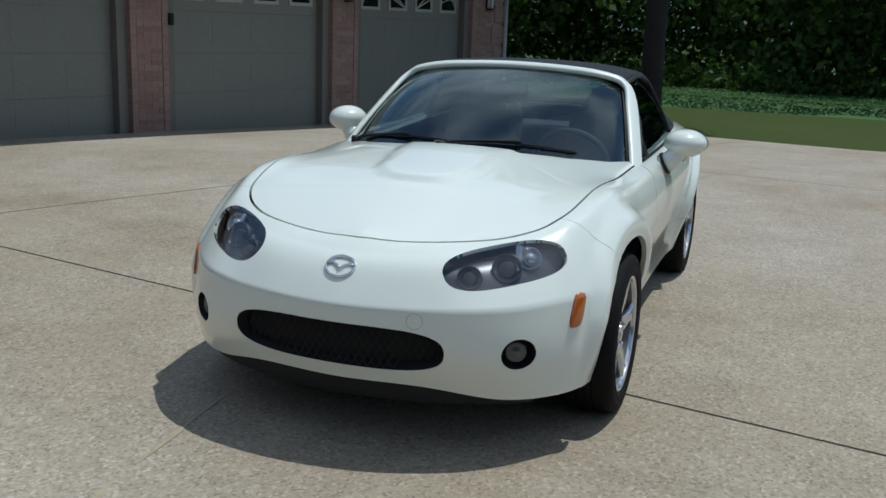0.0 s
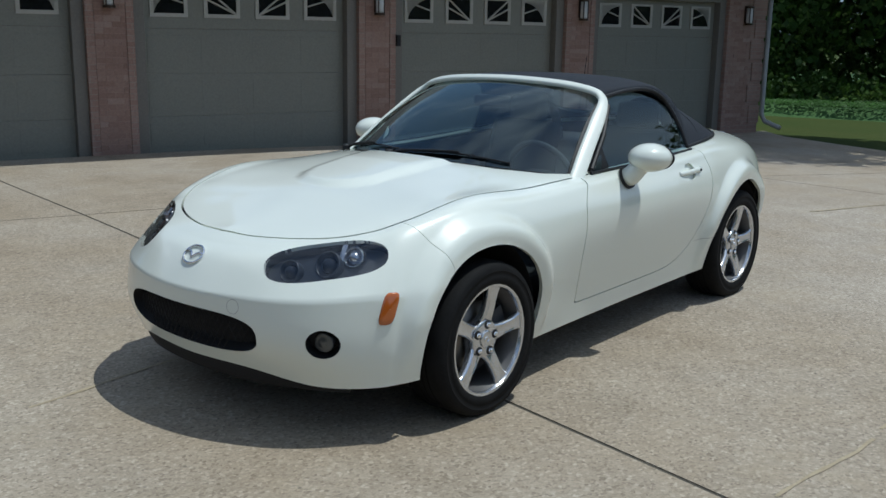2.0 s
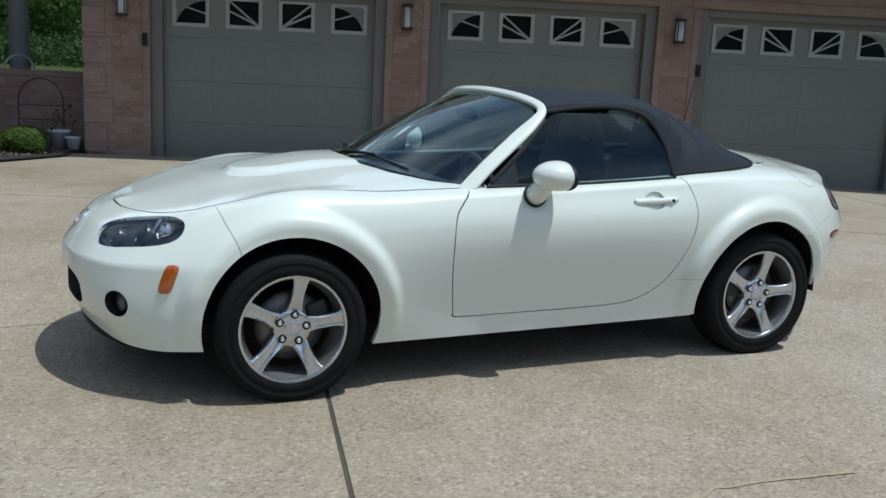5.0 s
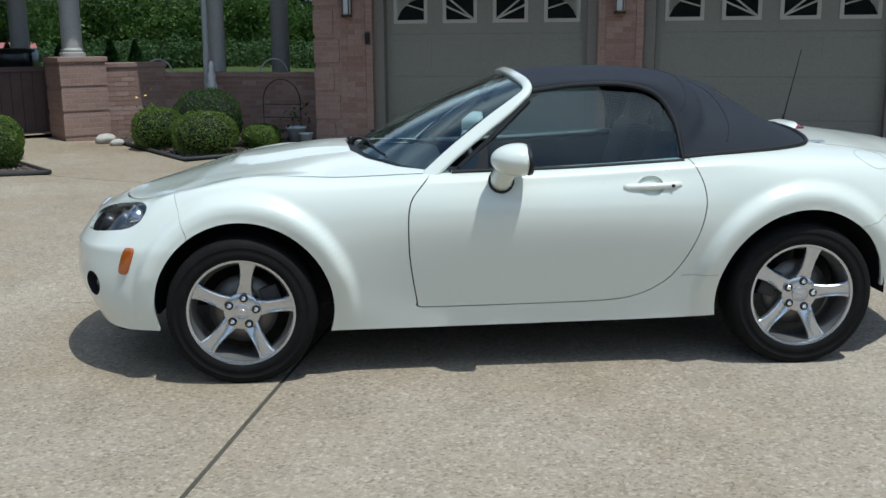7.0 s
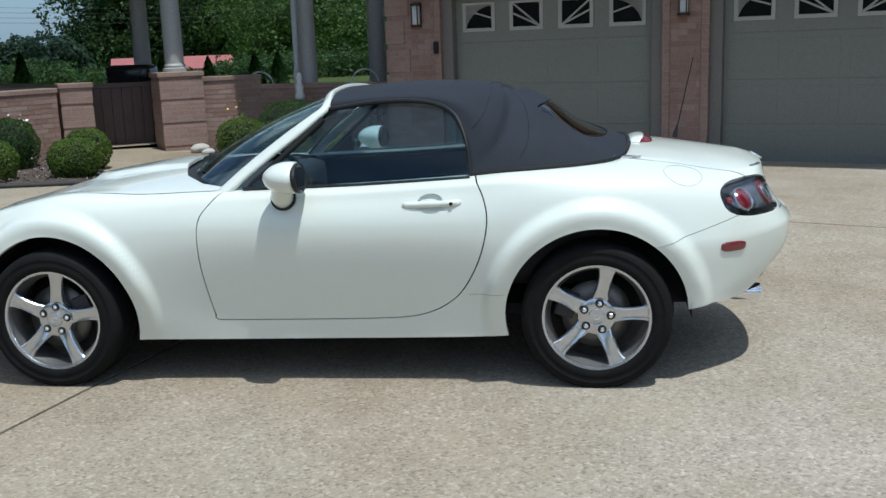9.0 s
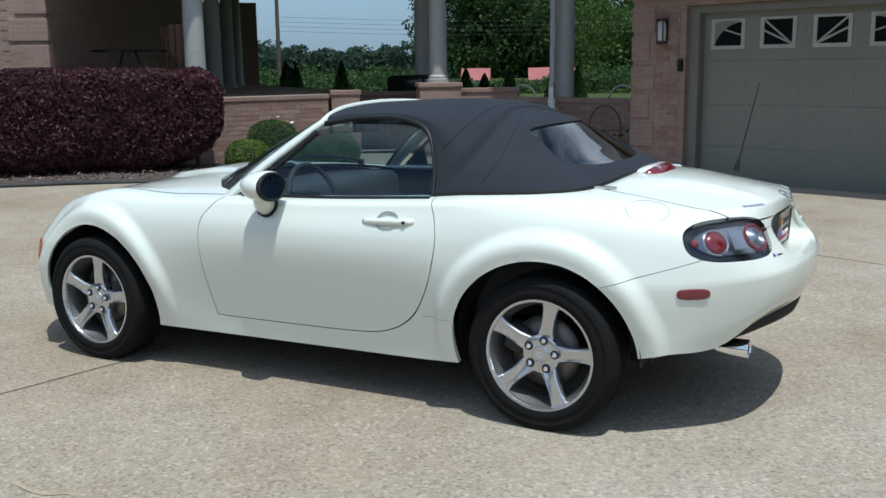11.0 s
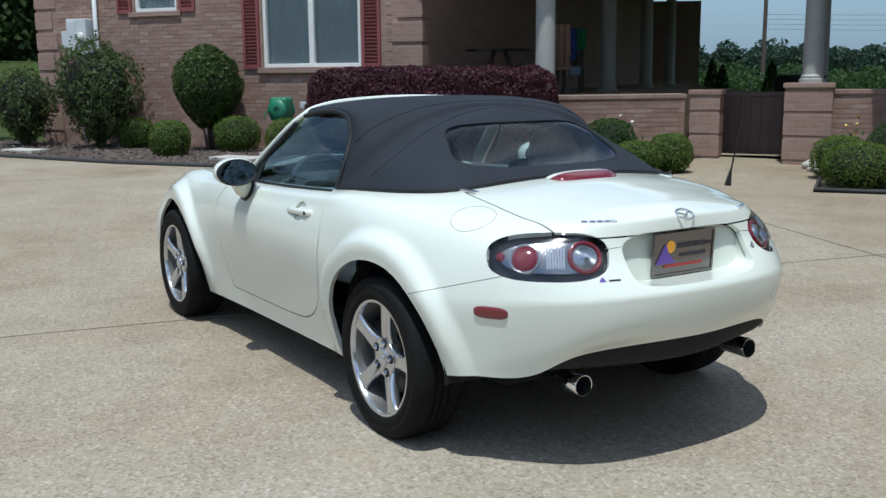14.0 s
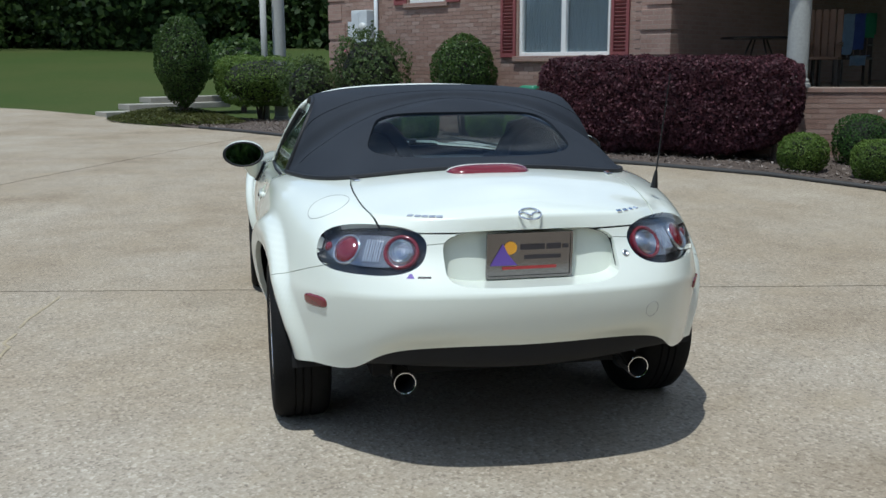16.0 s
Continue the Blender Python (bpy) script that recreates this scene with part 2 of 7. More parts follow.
joint_dirt = mottled("joint_dirt", (0.045, 0.04, 0.032), (0.09, 0.08, 0.06), 3.0, 0.95)
grass_mat = mottled("lawn_grass", (0.037, 0.066, 0.016), (0.066, 0.077, 0.024), 0.16, 0.9, fine=9.0, strength=0.6, distance=0.03)
for grass_node in grass_mat.node_tree.nodes:
    if grass_node.type == "BSDF_PRINCIPLED":
        grass_node.inputs["Specular IOR Level"].default_value = 0.08
field_mat = mottled("bean_field", (0.0285, 0.0828, 0.0144), (0.0437, 0.113, 0.0198), 0.4, 0.85, fine=5.0, strength=0.8, distance=0.08)
mulch_mat = mottled("bark_mulch", (0.060, 0.043, 0.034), (0.125, 0.095, 0.078), 6.0, 0.95, fine=60.0, strength=0.9, distance=0.02)
edging_mat = mottled("black_edging", (0.02, 0.02, 0.02), (0.04, 0.038, 0.036), 4.0, 0.7)

paint = mat("pearl_white_paint", (0.80, 0.81, 0.755), 0.32)
bsdf(paint).inputs["Coat Weight"].default_value = 1.0
bsdf(paint).inputs["Specular IOR Level"].default_value = 0.3
bsdf(paint).inputs["Coat Roughness"].default_value = 0.035
flake = noise_of(paint, 900.0, 2, 0.5, coords(paint, False))
link(paint, ramp(paint, flake, (0.3, (0.725, 0.758, 0.678)), (0.7, (0.765, 0.80, 0.718))), bsdf(paint).inputs["Base Color"])
paint_line = mat("shut_line_grey", (.34, .34, .32), .6)
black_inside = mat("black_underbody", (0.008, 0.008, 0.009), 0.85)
black_plastic = mottled("black_plastic", (0.011, 0.011, 0.012), (0.018, 0.018, 0.019), 30.0, 0.5, world_space=False)
bsdf(black_plastic).inputs["Specular IOR Level"].default_value = 0.3
charcoal_trim = mottled("charcoal_trim", (0.0348, 0.036, 0.0372), (0.0468, 0.048, 0.0492), 30.0, 0.6, world_space=False)
gloss_black = mat("gloss_black", (0.012, 0.012, 0.014), 0.18)
grey_plastic = mottled("grey_plastic", (0.020, 0.020, 0.022), (0.030, 0.030, 0.032), 20.0, 0.55, world_space=False)
chrome = mat("chrome", (0.85, 0.85, 0.86), 0.07, 1.0)
rim_metal = mottled("silver_alloy", (0.56, 0.58, 0.61), (0.60, 0.62, 0.65), 6.0, 0.22, fine=220, strength=0.03, distance=0.0004, world_space=False, metal=0.88)
bsdf(rim_metal).inputs["Coat Weight"].default_value = 0.5
barrel_metal = mottled("dull_barrel", (0.10, 0.10, 0.10), (0.16, 0.155, 0.15), 14, 0.5, world_space=False, metal=0.5)
steel = mat("brushed_steel", (0.55, 0.55, 0.55), 0.28, 1.0)
disc_metal = mottled("brake_disc", (0.14, 0.13, 0.12), (0.20, 0.19, 0.17), 20, 0.4, world_space=False, metal=0.8)
rubber = mottled("tyre_rubber", (0.009, 0.009, 0.009), (0.015, 0.015, 0.015), 12.0, 0.7, fine=120, world_space=False)
bsdf(rubber).inputs["Specular IOR Level"].default_value = 0.08
glass = mat("tinted_glass", (0.72, 0.78, 0.80), 0.0, 0.0, Transmission_Weight=1.0, IOR=1.45)
lens_red = mat("red_lens", (0.16, 0.008, 0.014), 0.10, 0.0)
bsdf(lens_red).inputs["Coat Weight"].default_value = 1.0
lens_amber = mat("amber_lens", (0.42, 0.10, 0.012), 0.15, 0.0)
bsdf(lens_amber).inputs["Coat Weight"].default_value = 1.0
canvas = mottled("black_canvas", (0.0189, 0.0225, 0.0297), (0.0264, 0.0311, 0.0396), 5.0, 0.8, fine=380, strength=0.35, distance=0.001, world_space=False)
bsdf(canvas).inputs["Specular IOR Level"].default_value = 0.2
mirror_mat = mat("mirror_glass", (0.40, 0.45, 0.48), 0.02, 1.0)
ribbed_silver = mat("ribbed_silver", (0.30, 0.30, 0.31), 0.14, 0.92)
ribs = node(ribbed_silver, "ShaderNodeTexWave", Scale=38.0, Distortion=1.5)
link(ribbed_silver, coords(ribbed_silver, False), ribs.inputs["Vector"])
bump(ribbed_silver, ribs.outputs["Fac"], 0.2, 0.0015)
lamp_silver = mat("lamp_silver", (0.58, 0.59, 0.61), 0.13, 0.92)


def pane_glass(name, tint, gloss=0.045, sheen=(1.0, 1.0, 1.0)):
    """Thin glass, alike from both sides: tinted pass-through with gloss that grows towards grazing."""
    m = bpy.data.materials.new(name)
    m.use_nodes = True
    nt = m.node_tree
    nt.nodes.clear()
    out = nt.nodes.new("ShaderNodeOutputMaterial")
    mx = nt.nodes.new("ShaderNodeMixShader")
    lw = nt.nodes.new("ShaderNodeLayerWeight")
    lw.inputs["Blend"].default_value = 0.5
    pw = nt.nodes.new("ShaderNodeMath")
    pw.operation = "POWER"
    pw.inputs[1].default_value = 5.0
    ma = nt.nodes.new("ShaderNodeMath")
    ma.operation = "MULTIPLY_ADD"
    ma.inputs[1].default_value = 1.0 - gloss
    ma.inputs[2].default_value = gloss
    tr = nt.nodes.new("ShaderNodeBsdfTransparent")
    tr.inputs["Color"].default_value = (*tint, 1)
    gl = nt.nodes.new("ShaderNodeBsdfGlossy")
    gl.inputs["Roughness"].default_value = 0.0
    gl.inputs["Color"].default_value = (*sheen, 1)
    nt.links.new(lw.outputs["Facing"], pw.inputs[0])
    nt.links.new(pw.outputs[0], ma.inputs[0])
    nt.links.new(ma.outputs[0], mx.inputs[0])
    nt.links.new(tr.outputs[0], mx.inputs[1])
    nt.links.new(gl.outputs[0], mx.inputs[2])
    nt.links.new(mx.outputs[0], out.inputs["Surface"])
    return m


windscreen_glass = pane_glass("windscreen_glass", (0.66, 0.77, 0.79), 0.115, sheen=(0.88, 1.0, 0.98))
side_glass = pane_glass("side_glass", (0.62, 0.74, 0.78), 0.055, sheen=(0.90, 1.0, 0.98))
rear_glass_mat = pane_glass("rear_glass", (0.76, 0.83, 0.83), 0.045)
house_glass = pane_glass("house_glass", (0.82, 0.87, 0.90), 0.04)
headlight_glass = pane_glass("headlight_cover", (0.80, 0.82, 0.85), 0.085)
lamp_glass = pane_glass("lamp_cover", (0.92, 0.93, 0.95), 0.03)

# ---- the car: feature lines from the front centre round the left side to the rear centre ----
SUB_S, SUB_L = 30, 12
SILL = [(1.93, 0, .258), (1.895, .30, .256), (1.79, .53, .214), (1.665, .69, .212), (1.52, .77, .222), (1.15, .79, .20), (.77, .756, .200), (.40, .738, .200),
        (-.15, .733, .207), (-.62, .740, .217), (-.84, .763, .234), (-1.165, .78, .25), (-1.55, .715, .340), (-1.765, .570, .362), (-1.890, .415, .446), (-1.985, 0, .470)]
LOWER = [(1.982, 0, .385), (1.947, .30, .385), (1.848, .54, .37), (1.704, .695, .36), (1.53, .785, .355), (1.15, .806, .36), (.77, .782, .335), (.40, .757, .315),
         (-.15, .753, .315), (-.62, .759, .325), (-.84, .784, .35), (-1.165, .795, .40), (-1.55, .722, .425), (-1.782, .595, .460), (-1.957, .392, .520), (-2.012, 0, .525)]
WAIST = [(1.982, 0, .522), (1.942, .30, .527), (1.836, .535, .534), (1.686, .688, .546), (1.525, .772, .555), (1.15, .822, .585), (.77, .818, .60), (.40, .822, .630),
         (-.15, .827, .645), (-.62, .826, .648), (-.84, .820, .635), (-1.165, .806, .625), (-1.55, .742, .606), (-1.812, .606, .624), (-1.976, .392, .638), (-2.030, 0, .642)]
SHOULDER = [(1.895, 0, .632), (1.845, .31, .642), (1.715, .50, .665), (1.585, .615, .698), (1.45, .69, .735), (1.15, .775, .765), (.77, .785, .765), (.40, .79, .785),
            (-.15, .79, .80), (-.62, .787, .82), (-.84, .785, .83), (-1.165, .765, .825), (-1.51, .69, .805), (-1.735, .60, .775), (-1.892, .385, .76), (-1.928, 0, .765)]
SHELF = [(1.825, 0, .672), (1.775, .27, .683), (1.645, .43, .712), (1.515, .535, .748), (1.385, .60, .782), (1.13, .665, .822), (.77, .69, .828), (.40, .705, .842),
         (-.15, .715, .858), (-.62, .715, .882), (-.84, .70, .90), (-1.145, .64, .908), (-1.45, .585, .890), (-1.67, .51, .865), (-1.850, .345, .864), (-1.902, 0, .871)]
INNER = [(1.765, 0, .700), (1.72, .14, .706), (1.60, .24, .735), (1.46, .30, .772), (1.33, .34, .805), (1.10, .37, .843), (.77, .38, .878), (.42, .38, .89),
         (-.15, .38, .89), (-.62, .38, .92), (-.84, .38, .935), (-1.14, .34, .947), (-1.43, .31, .938), (-1.62, .27, .915), (-1.785, .18, .898), (-1.832, 0, .900)]
SPINE = [(1.735, 0, .712), (1.68, 0, .722), (1.56, 0, .752), (1.42, 0, .79), (1.30, 0, .822), (1.08, 0, .858), (.77, 0, .900), (.44, 0, .91),
         (-.15, 0, .90), (-.62, 0, .93), (-.84, 0, .945), (-1.14, 0, .962), (-1.42, 0, .955), (-1.59, 0, .937), (-1.74, 0, .915), (-1.79, 0, .908)]


def mirrored(a):
    return np.asarray(a, float) * np.array((1, -1, 1))


half = np.array([SILL, LOWER, WAIST, SHOULDER, SHELF, INNER, SPINE], float)
rows_ = [catmull(l, SUB_S, mirrored(l[1]), mirrored(l[-2])) for l in half]
full = np.array(rows_ + [mirrored(r) for r in rows_[-2::-1]])


def creased(p, sub, weight):
    """Catmull-Rom across the rows, with the tangent broken by weight[row, column] along the creases."""
    out = []
    n = len(p)
    step = np.concatenate([p[1:2] - p[:1], p[1:] - p[:-1], p[-1:] - p[-2:-1]])
    soft = (step[:-1] + step[1:]) / 2
    w = weight[:, :, None]
    come = soft * (1 - w) + step[:-1] * w
    leave = soft * (1 - w) + step[1:] * w
    for i in range(n - 1):
        for j in range(sub):
            t = j / sub
            t2, t3 = t * t, t ** 3
            out.append((2 * t3 - 3 * t2 + 1) * p[i] + (t3 - 2 * t2 + t) * leave[i] + (3 * t2 - 2 * t3) * p[i + 1] + (t3 - t2) * come[i + 1])
    out.append(p[-1])
    return np.array(out)


# how sharp each line is at the stations: bumper edges, boot lip, sill
CREASE = {2: (.85, .85, .85, .75, .45, 0, 0, 0, 0, 0, 0, 0, .35, .6, .65, .65),
          4: (0, 0, 0, 0, 0, 0, 0, 0, 0, 0, 0, 0, .1, .5, .7, .7)}
crease = np.zeros(full.shape[:2])
for r_, w_ in CREASE.items():
    crease[r_] = crease[-1 - r_] = np.interp(np.arange(full.shape[1]) / SUB_S, np.arange(16), w_)
SKIN = creased(full, SUB_L, crease)
ARCH = {1: (1.15, .312, .362), -1: (-1.165, .318, .368)}


def flare(p):
    """The swell of the wings round the wheels, and the bulge of the bonnet."""
    x, y, z = p
    s = 1 if y >= 0 else -1
    out = 0.0
    if abs(y) > 0.55:
        for cx, cz, r in ARCH.values():
            d = math.hypot(x - cx, (z - cz) * 0.98)
            k = (d - r) / 0.125
            if z > 0.2 and k < 1:
                k = max(0.0, k)
                q = min(1.0, max(0.0, (k - 0.46) / 0.40))
                lip = max(0.0, 1 - k / 0.40)
                out += (0.040 * (1 - q * q * (3 - 2 * q)) - 0.013 * lip * lip) * min(1, (z - 0.2) / 0.25)
    y += s * out
    # power bulge, fading towards the nose
    if 0.35 < x < 1.45 and abs(y) < 0.5:
        wide = 0.235 + 0.09 * max(0.0, 1.05 - x)
        k = (abs(y) / wide) ** 2.6 + max(0.0, (x - 0.98) / 0.32) ** 2.6
        k = max(0.0, min(1.0, (1.0 - k ** 0.385) / 0.15))
        back = max(0.0, min(1.0, (x - 0.66) / 0.26))
        z += 0.020 * k * k * (3 - 2 * k) * (0.35 + 0.65 * back)
    # front wing crests
    if 0.6 < x < 1.6 and 0.5 < abs(y) < 0.85 and z > 0.6:
        k = 1 - min(1, abs(abs(y) - 0.70) / 0.12)
        fx = max(0, 1 - abs(x - 1.12) / 0.45)
        z += 0.014 * k * k * (3 - 2 * k) * fx * fx * (3 - 2 * fx)
    return (x, y, z)


SKIN = np.array([[flare(p) for p in row] for row in SKIN])
body_bm = sheet(SKIN)
bmesh.ops.remove_doubles(body_bm, verts=body_bm.verts, dist=0.0004)
bmesh.ops.recalc_face_normals(body_bm, faces=body_bm.faces)

from mathutils.bvhtree import BVHTree
skin_tree = BVHTree.FromBMesh(body_bm)


def onto(origin, direction):
    """The place and normal where a line meets the car's skin."""
    p, n, _, _ = skin_tree.ray_cast(V(origin), V(direction).normalized())
    if n.dot(V(direction)) > 0:
        n = -n
    return p, n


def facing(p, n):
    """A pose at p whose Y axis is the normal and whose Z axis is as upright as can be."""
    y = n.normalized()
    x = y.cross(V((0, 0, 1))).normalized()
    z = x.cross(y)
    return Matrix(((x.x, y.x, z.x, p.x), (x.y, y.y, z.y, p.y), (x.z, y.z, z.z, p.z), (0, 0, 0, 1)))


car = thing("sports_car", "cream-white two-seat sports car with black soft top closed, parked on concrete", "car", pose(0, -.010, 0, 0, 0, -.2))


def poly_inside(px, py, poly):
    """Signed distance to a polygon, negative inside."""
    inside, best = False, 1e9
    n = len(poly)
    for i in range(n):
        (x1, y1), (x2, y2) = poly[i], poly[(i + 1) % n]
        if (y1 > py) != (y2 > py) and px < (x2 - x1) * (py - y1) / (y2 - y1) + x1:
            inside = not inside
        dx, dy = x2 - x1, y2 - y1
        k = max(0, min(1, ((px - x1) * dx + (py - y1) * dy) / (dx * dx + dy * dy + 1e-12)))
        best = min(best, math.hypot(px - x1 - k * dx, py - y1 - k * dy))
    return -best if inside else best


def rounded(pts, sub=6):
    """A closed smooth outline through points."""
    p = np.array(pts, float)
    n = len(p)
    out = []
    for i in range(n):
        p0, p1, p2, p3 = p[i - 1], p[i], p[(i + 1) % n], p[(i + 2) % n]
        for j in range(sub):
            t = j / sub
            out.append(tuple(0.5 * (2 * p1 + (p2 - p0) * t + (2 * p0 - 5 * p1 + 4 * p2 - p3) * t * t + (3 * p1 - p0 - 3 * p2 + p3) * t ** 3)))
    return out


# wheel arches
def in_arch(p):
    if abs(p.y) < 0.45:
        return 1.0
    return min(math.hypot(p.x - cx, p.z - cz) - r for cx, cz, r in ARCH.values())


bmesh.ops.delete(body_bm, geom=cut(body_bm, in_arch), context="FACES")

# cockpit opening under the windscreen and soft top
COCKPIT = [(.76, 0), (.73, .25), (.65, .45), (.52, .60), (.37, .678), (.0, .685), (-.40, .685), (-.66, .680), (-.90, .645), (-1.12, .55), (-1.22, .40), (-1.27, .2), (-1.28, 0)]


def in_cockpit(p):
    if p.z < 0.75:
        return 1.0
    return poly_inside(p.x, abs(p.y), COCKPIT + [(-1.28, -.3), (.76, -.3)])


bmesh.ops.delete(body_bm, geom=cut(body_bm, in_cockpit), context="FACES")

# lamps: flattened ovals on their own slanted axes
def oval(c, along, face, a, b, power=2.6, lean=0.0):
    c, u = V(c), V(along).normalized()
    n = V(face).normalized()
    w = n.cross(u).normalized()
    if w.z < 0:
        w = -w

    def f(p):
        q = V((p.x, abs(p.y), p.z)) - c
        k, h = q.dot(u), q.dot(w)
        if abs(q.dot(n)) > 0.22 or abs(k) > 2 * a:
            return 1.0
        h -= lean * k * k / a
        bb = b * (1 - 0.04 * k / a)
        return (abs(k / a) ** power + abs(h / bb) ** power) ** (1 / power) * min(a, b) - min(a, b)
    return f


head_f = oval((1.695, .500, .642), (-.286, .325, .060), (.62, .50, .60), .222, .082, 2.5)
tail_f = oval((-1.808, .512, .765), (.20, .31, -.0), (-.85, .50, .15), .198, .079, 2.8)
tail_in_f = oval((-1.810, .510, .765), (.20, .31, -.0), (-.85, .50, .15), .160, .050, 2.6)
cup_f = oval((-.505, .81, .792), (1, 0, 0), (0, 1, .1), .052, .040, 2.2)
fog_f = oval((1.79, .583, .385), (-.45, .6, 0), (.8, .6, 0), .062, .052, 2.0)


def grille_f(p):
    if p.x < 1.6:
        return 1.0
    y, z = abs(p.y), p.z
    mid = .388
    return ((y / .380) ** 4.2 + (abs(z - mid) / .076) ** 2.7) ** (1 / 3.2) * .08 - .08


def plate_f(p):
    if p.x > -1.6 or p.z > 0.95:
        return 1.0
    y = abs(p.y)
    top = .826 - .10 * max(0, y - .20) ** 1.0
    zc, hh = (top + .662) / 2, (top - .662) / 2
    return ((y / .285) ** 5 + (abs(p.z - zc) / hh) ** 5) ** .2 * .08 - .08


head_bm = split_off(body_bm, cut(body_bm, head_f))
tail_bm = split_off(body_bm, cut(body_bm, tail_f))
fog_bm = split_off(body_bm, cut(body_bm, fog_f))
grille_bm = split_off(body_bm, cut(body_bm, grille_f))
recess_bm = split_off(body_bm, cut(body_bm, plate_f))

# dark inner shell, seen in the gaps between panels
shell_bm = body_bm.copy()
shell_bm.normal_update()
for v, n in [(v, v.normal.copy()) for v in shell_bm.verts]:
    v.co -= n * 0.024

BONNET = [(1.770, 0), (1.750, .16), (1.692, .34), (1.597, .50), (1.46, .608), (1.24, .660), (.87, .688), (.47, .705), (.30, .71), (.30, 0)]
DOOR = [(.33, .90), (.43, .80), (.478, .72), (.482, .55), (.468, .42), (.456, .345), (.447, .305), (.425, .288), (-.15, .294), (-.38, .304), (-.48, .325), (-.56, .365), (-.63, .43), (-.70, .56), (-.735, .70), (-.725, .80), (-.68, .90)]
BOOT = [(-1.20, 0), (-1.22, .36), (-1.27, .485), (-1.42, .512), (-1.60, .505), (-1.74, .482), (-1.85, .462), (-1.99, .45), (-1.99, 0)]


def eased(line, keep):
    """The drawn outline with its corners eased, but for the last few points."""
    return [tuple(q) for q in catmull(line[:len(line) - keep], 5)] + line[len(line) - keep:]


BONNET, DOOR, BOOT = eased(BONNET, 2), eased(DOOR, 0), eased(BOOT, 2)


def bonnet_f(p):
    if p.z < 0.6 or p.x < 0.25:
        return 1.0
    return poly_inside(p.x, abs(p.y), BONNET + [(.30, -.3), (1.752, -.3)])


def door_f(p):
    if abs(p.y) < 0.55:
        return 1.0
    return poly_inside(p.x, p.z, DOOR)


def boot_f(p):
    if p.z < 0.805:
        return max(0.01, 0.805 - p.z)
    return max(poly_inside(p.x, abs(p.y), BOOT + [(-1.99, -.3), (-1.20, -.3)]), 0.817 - p.z)


def front_bumper_f(p):
    if p.x < 1.2:
        return 1.0
    return 1.365 + max(0.0, p.z - 0.62) * 0.45 - p.x


def rear_bumper_f(p):
    if p.x > -1.2:
        return 1.0
    return max(p.z - (0.605 + 0.30 * (-1.40 - p.x) if p.x > -1.72 else 0.70 + 0.5 * (-1.72 - p.x)), p.x + 1.36)


def panel(bm, f, gap):
    """A body panel inside f = 0, with a clean shut gap round it and a turned-in lip."""
    p = split_off(bm, cut(bm, f))
    keep = set(cut(p, lambda q: f(q) + gap))
    bmesh.ops.delete(p, geom=[fc for fc in p.faces if fc not in keep], context="FACES")
    tuck(p, 0.0, 0.014)
    return p


bonnet_bm = panel(body_bm, bonnet_f, 0.0090)
door_bm = panel(body_bm, door_f, 0.0052)
boot_bm = panel(body_bm, boot_f, 0.0052)
fb_bm = panel(body_bm, front_bumper_f, .0024)
rb_bm = panel(body_bm, rear_bumper_f, .0024)
tuck(body_bm, 0.0, 0.02)


def by_side(bm):
    """Left and right halves of a mesh that lies on both sides."""
    out = []
    for s in (1, -1):
        b = bm.copy()
        bmesh.ops.delete(b, geom=[f for f in b.faces if f.calc_center_median().y * s < 0], context="FACES")
        out.append(b)
    bm.free()
    return out


part("body", body_bm, paint, car, smooth=True)
part("inner_shell", shell_bm, black_inside, car, "black inner structure", smooth=True)
part("bonnet", bonnet_bm, paint, car, smooth=True)
part("boot_lid", boot_bm, paint, car, smooth=True)
front_bumper = part("front_bumper", fb_bm, paint, car, smooth=True)
rear_bumper = part("rear_bumper", rb_bm, paint, car, smooth=True)
near_cup = {e for f in door_bm.faces if (V((-.505, f.calc_center_median().y, .79)) - f.calc_center_median()).length < .085 for e in f.edges}
bmesh.ops.subdivide_edges(door_bm, edges=list(near_cup), cuts=3, use_grid_fill=True, smooth=0.0)
cup_bm = split_off(door_bm, cut(door_bm, cup_f))
doors = [part("door", b, paint, car, smooth=True) for b in by_side(door_bm)]


def inset_copy(bm, d):
    b = bm.copy()
    b.normal_update()
    n = {v: v.normal.copy() for v in b.verts}
    for v in b.verts:
        v.co -= n[v] * d
    return b


for d_, cup in zip(doors, by_side(cup_bm)):
    part("handle_cup", inset_copy(cup, .013), paint, d_, smooth=True)
    tuck(cup, 0.0, .014)
    bmesh.ops.delete(cup, geom=[f for f in cup.faces if len([e for e in f.edges if len(e.link_faces) == 1]) == 0], context="FACES")
    part("cup_wall", cup, paint, d_, smooth=True)

housing_mat = mat("lamp_housing", (.048, .052, .058), .30, .30)
fog_glass = mat("fog_glass", (.10, .105, .105), .12, .4)
dark_lens = mat("dark_lens", (.02, .022, .026), .06)
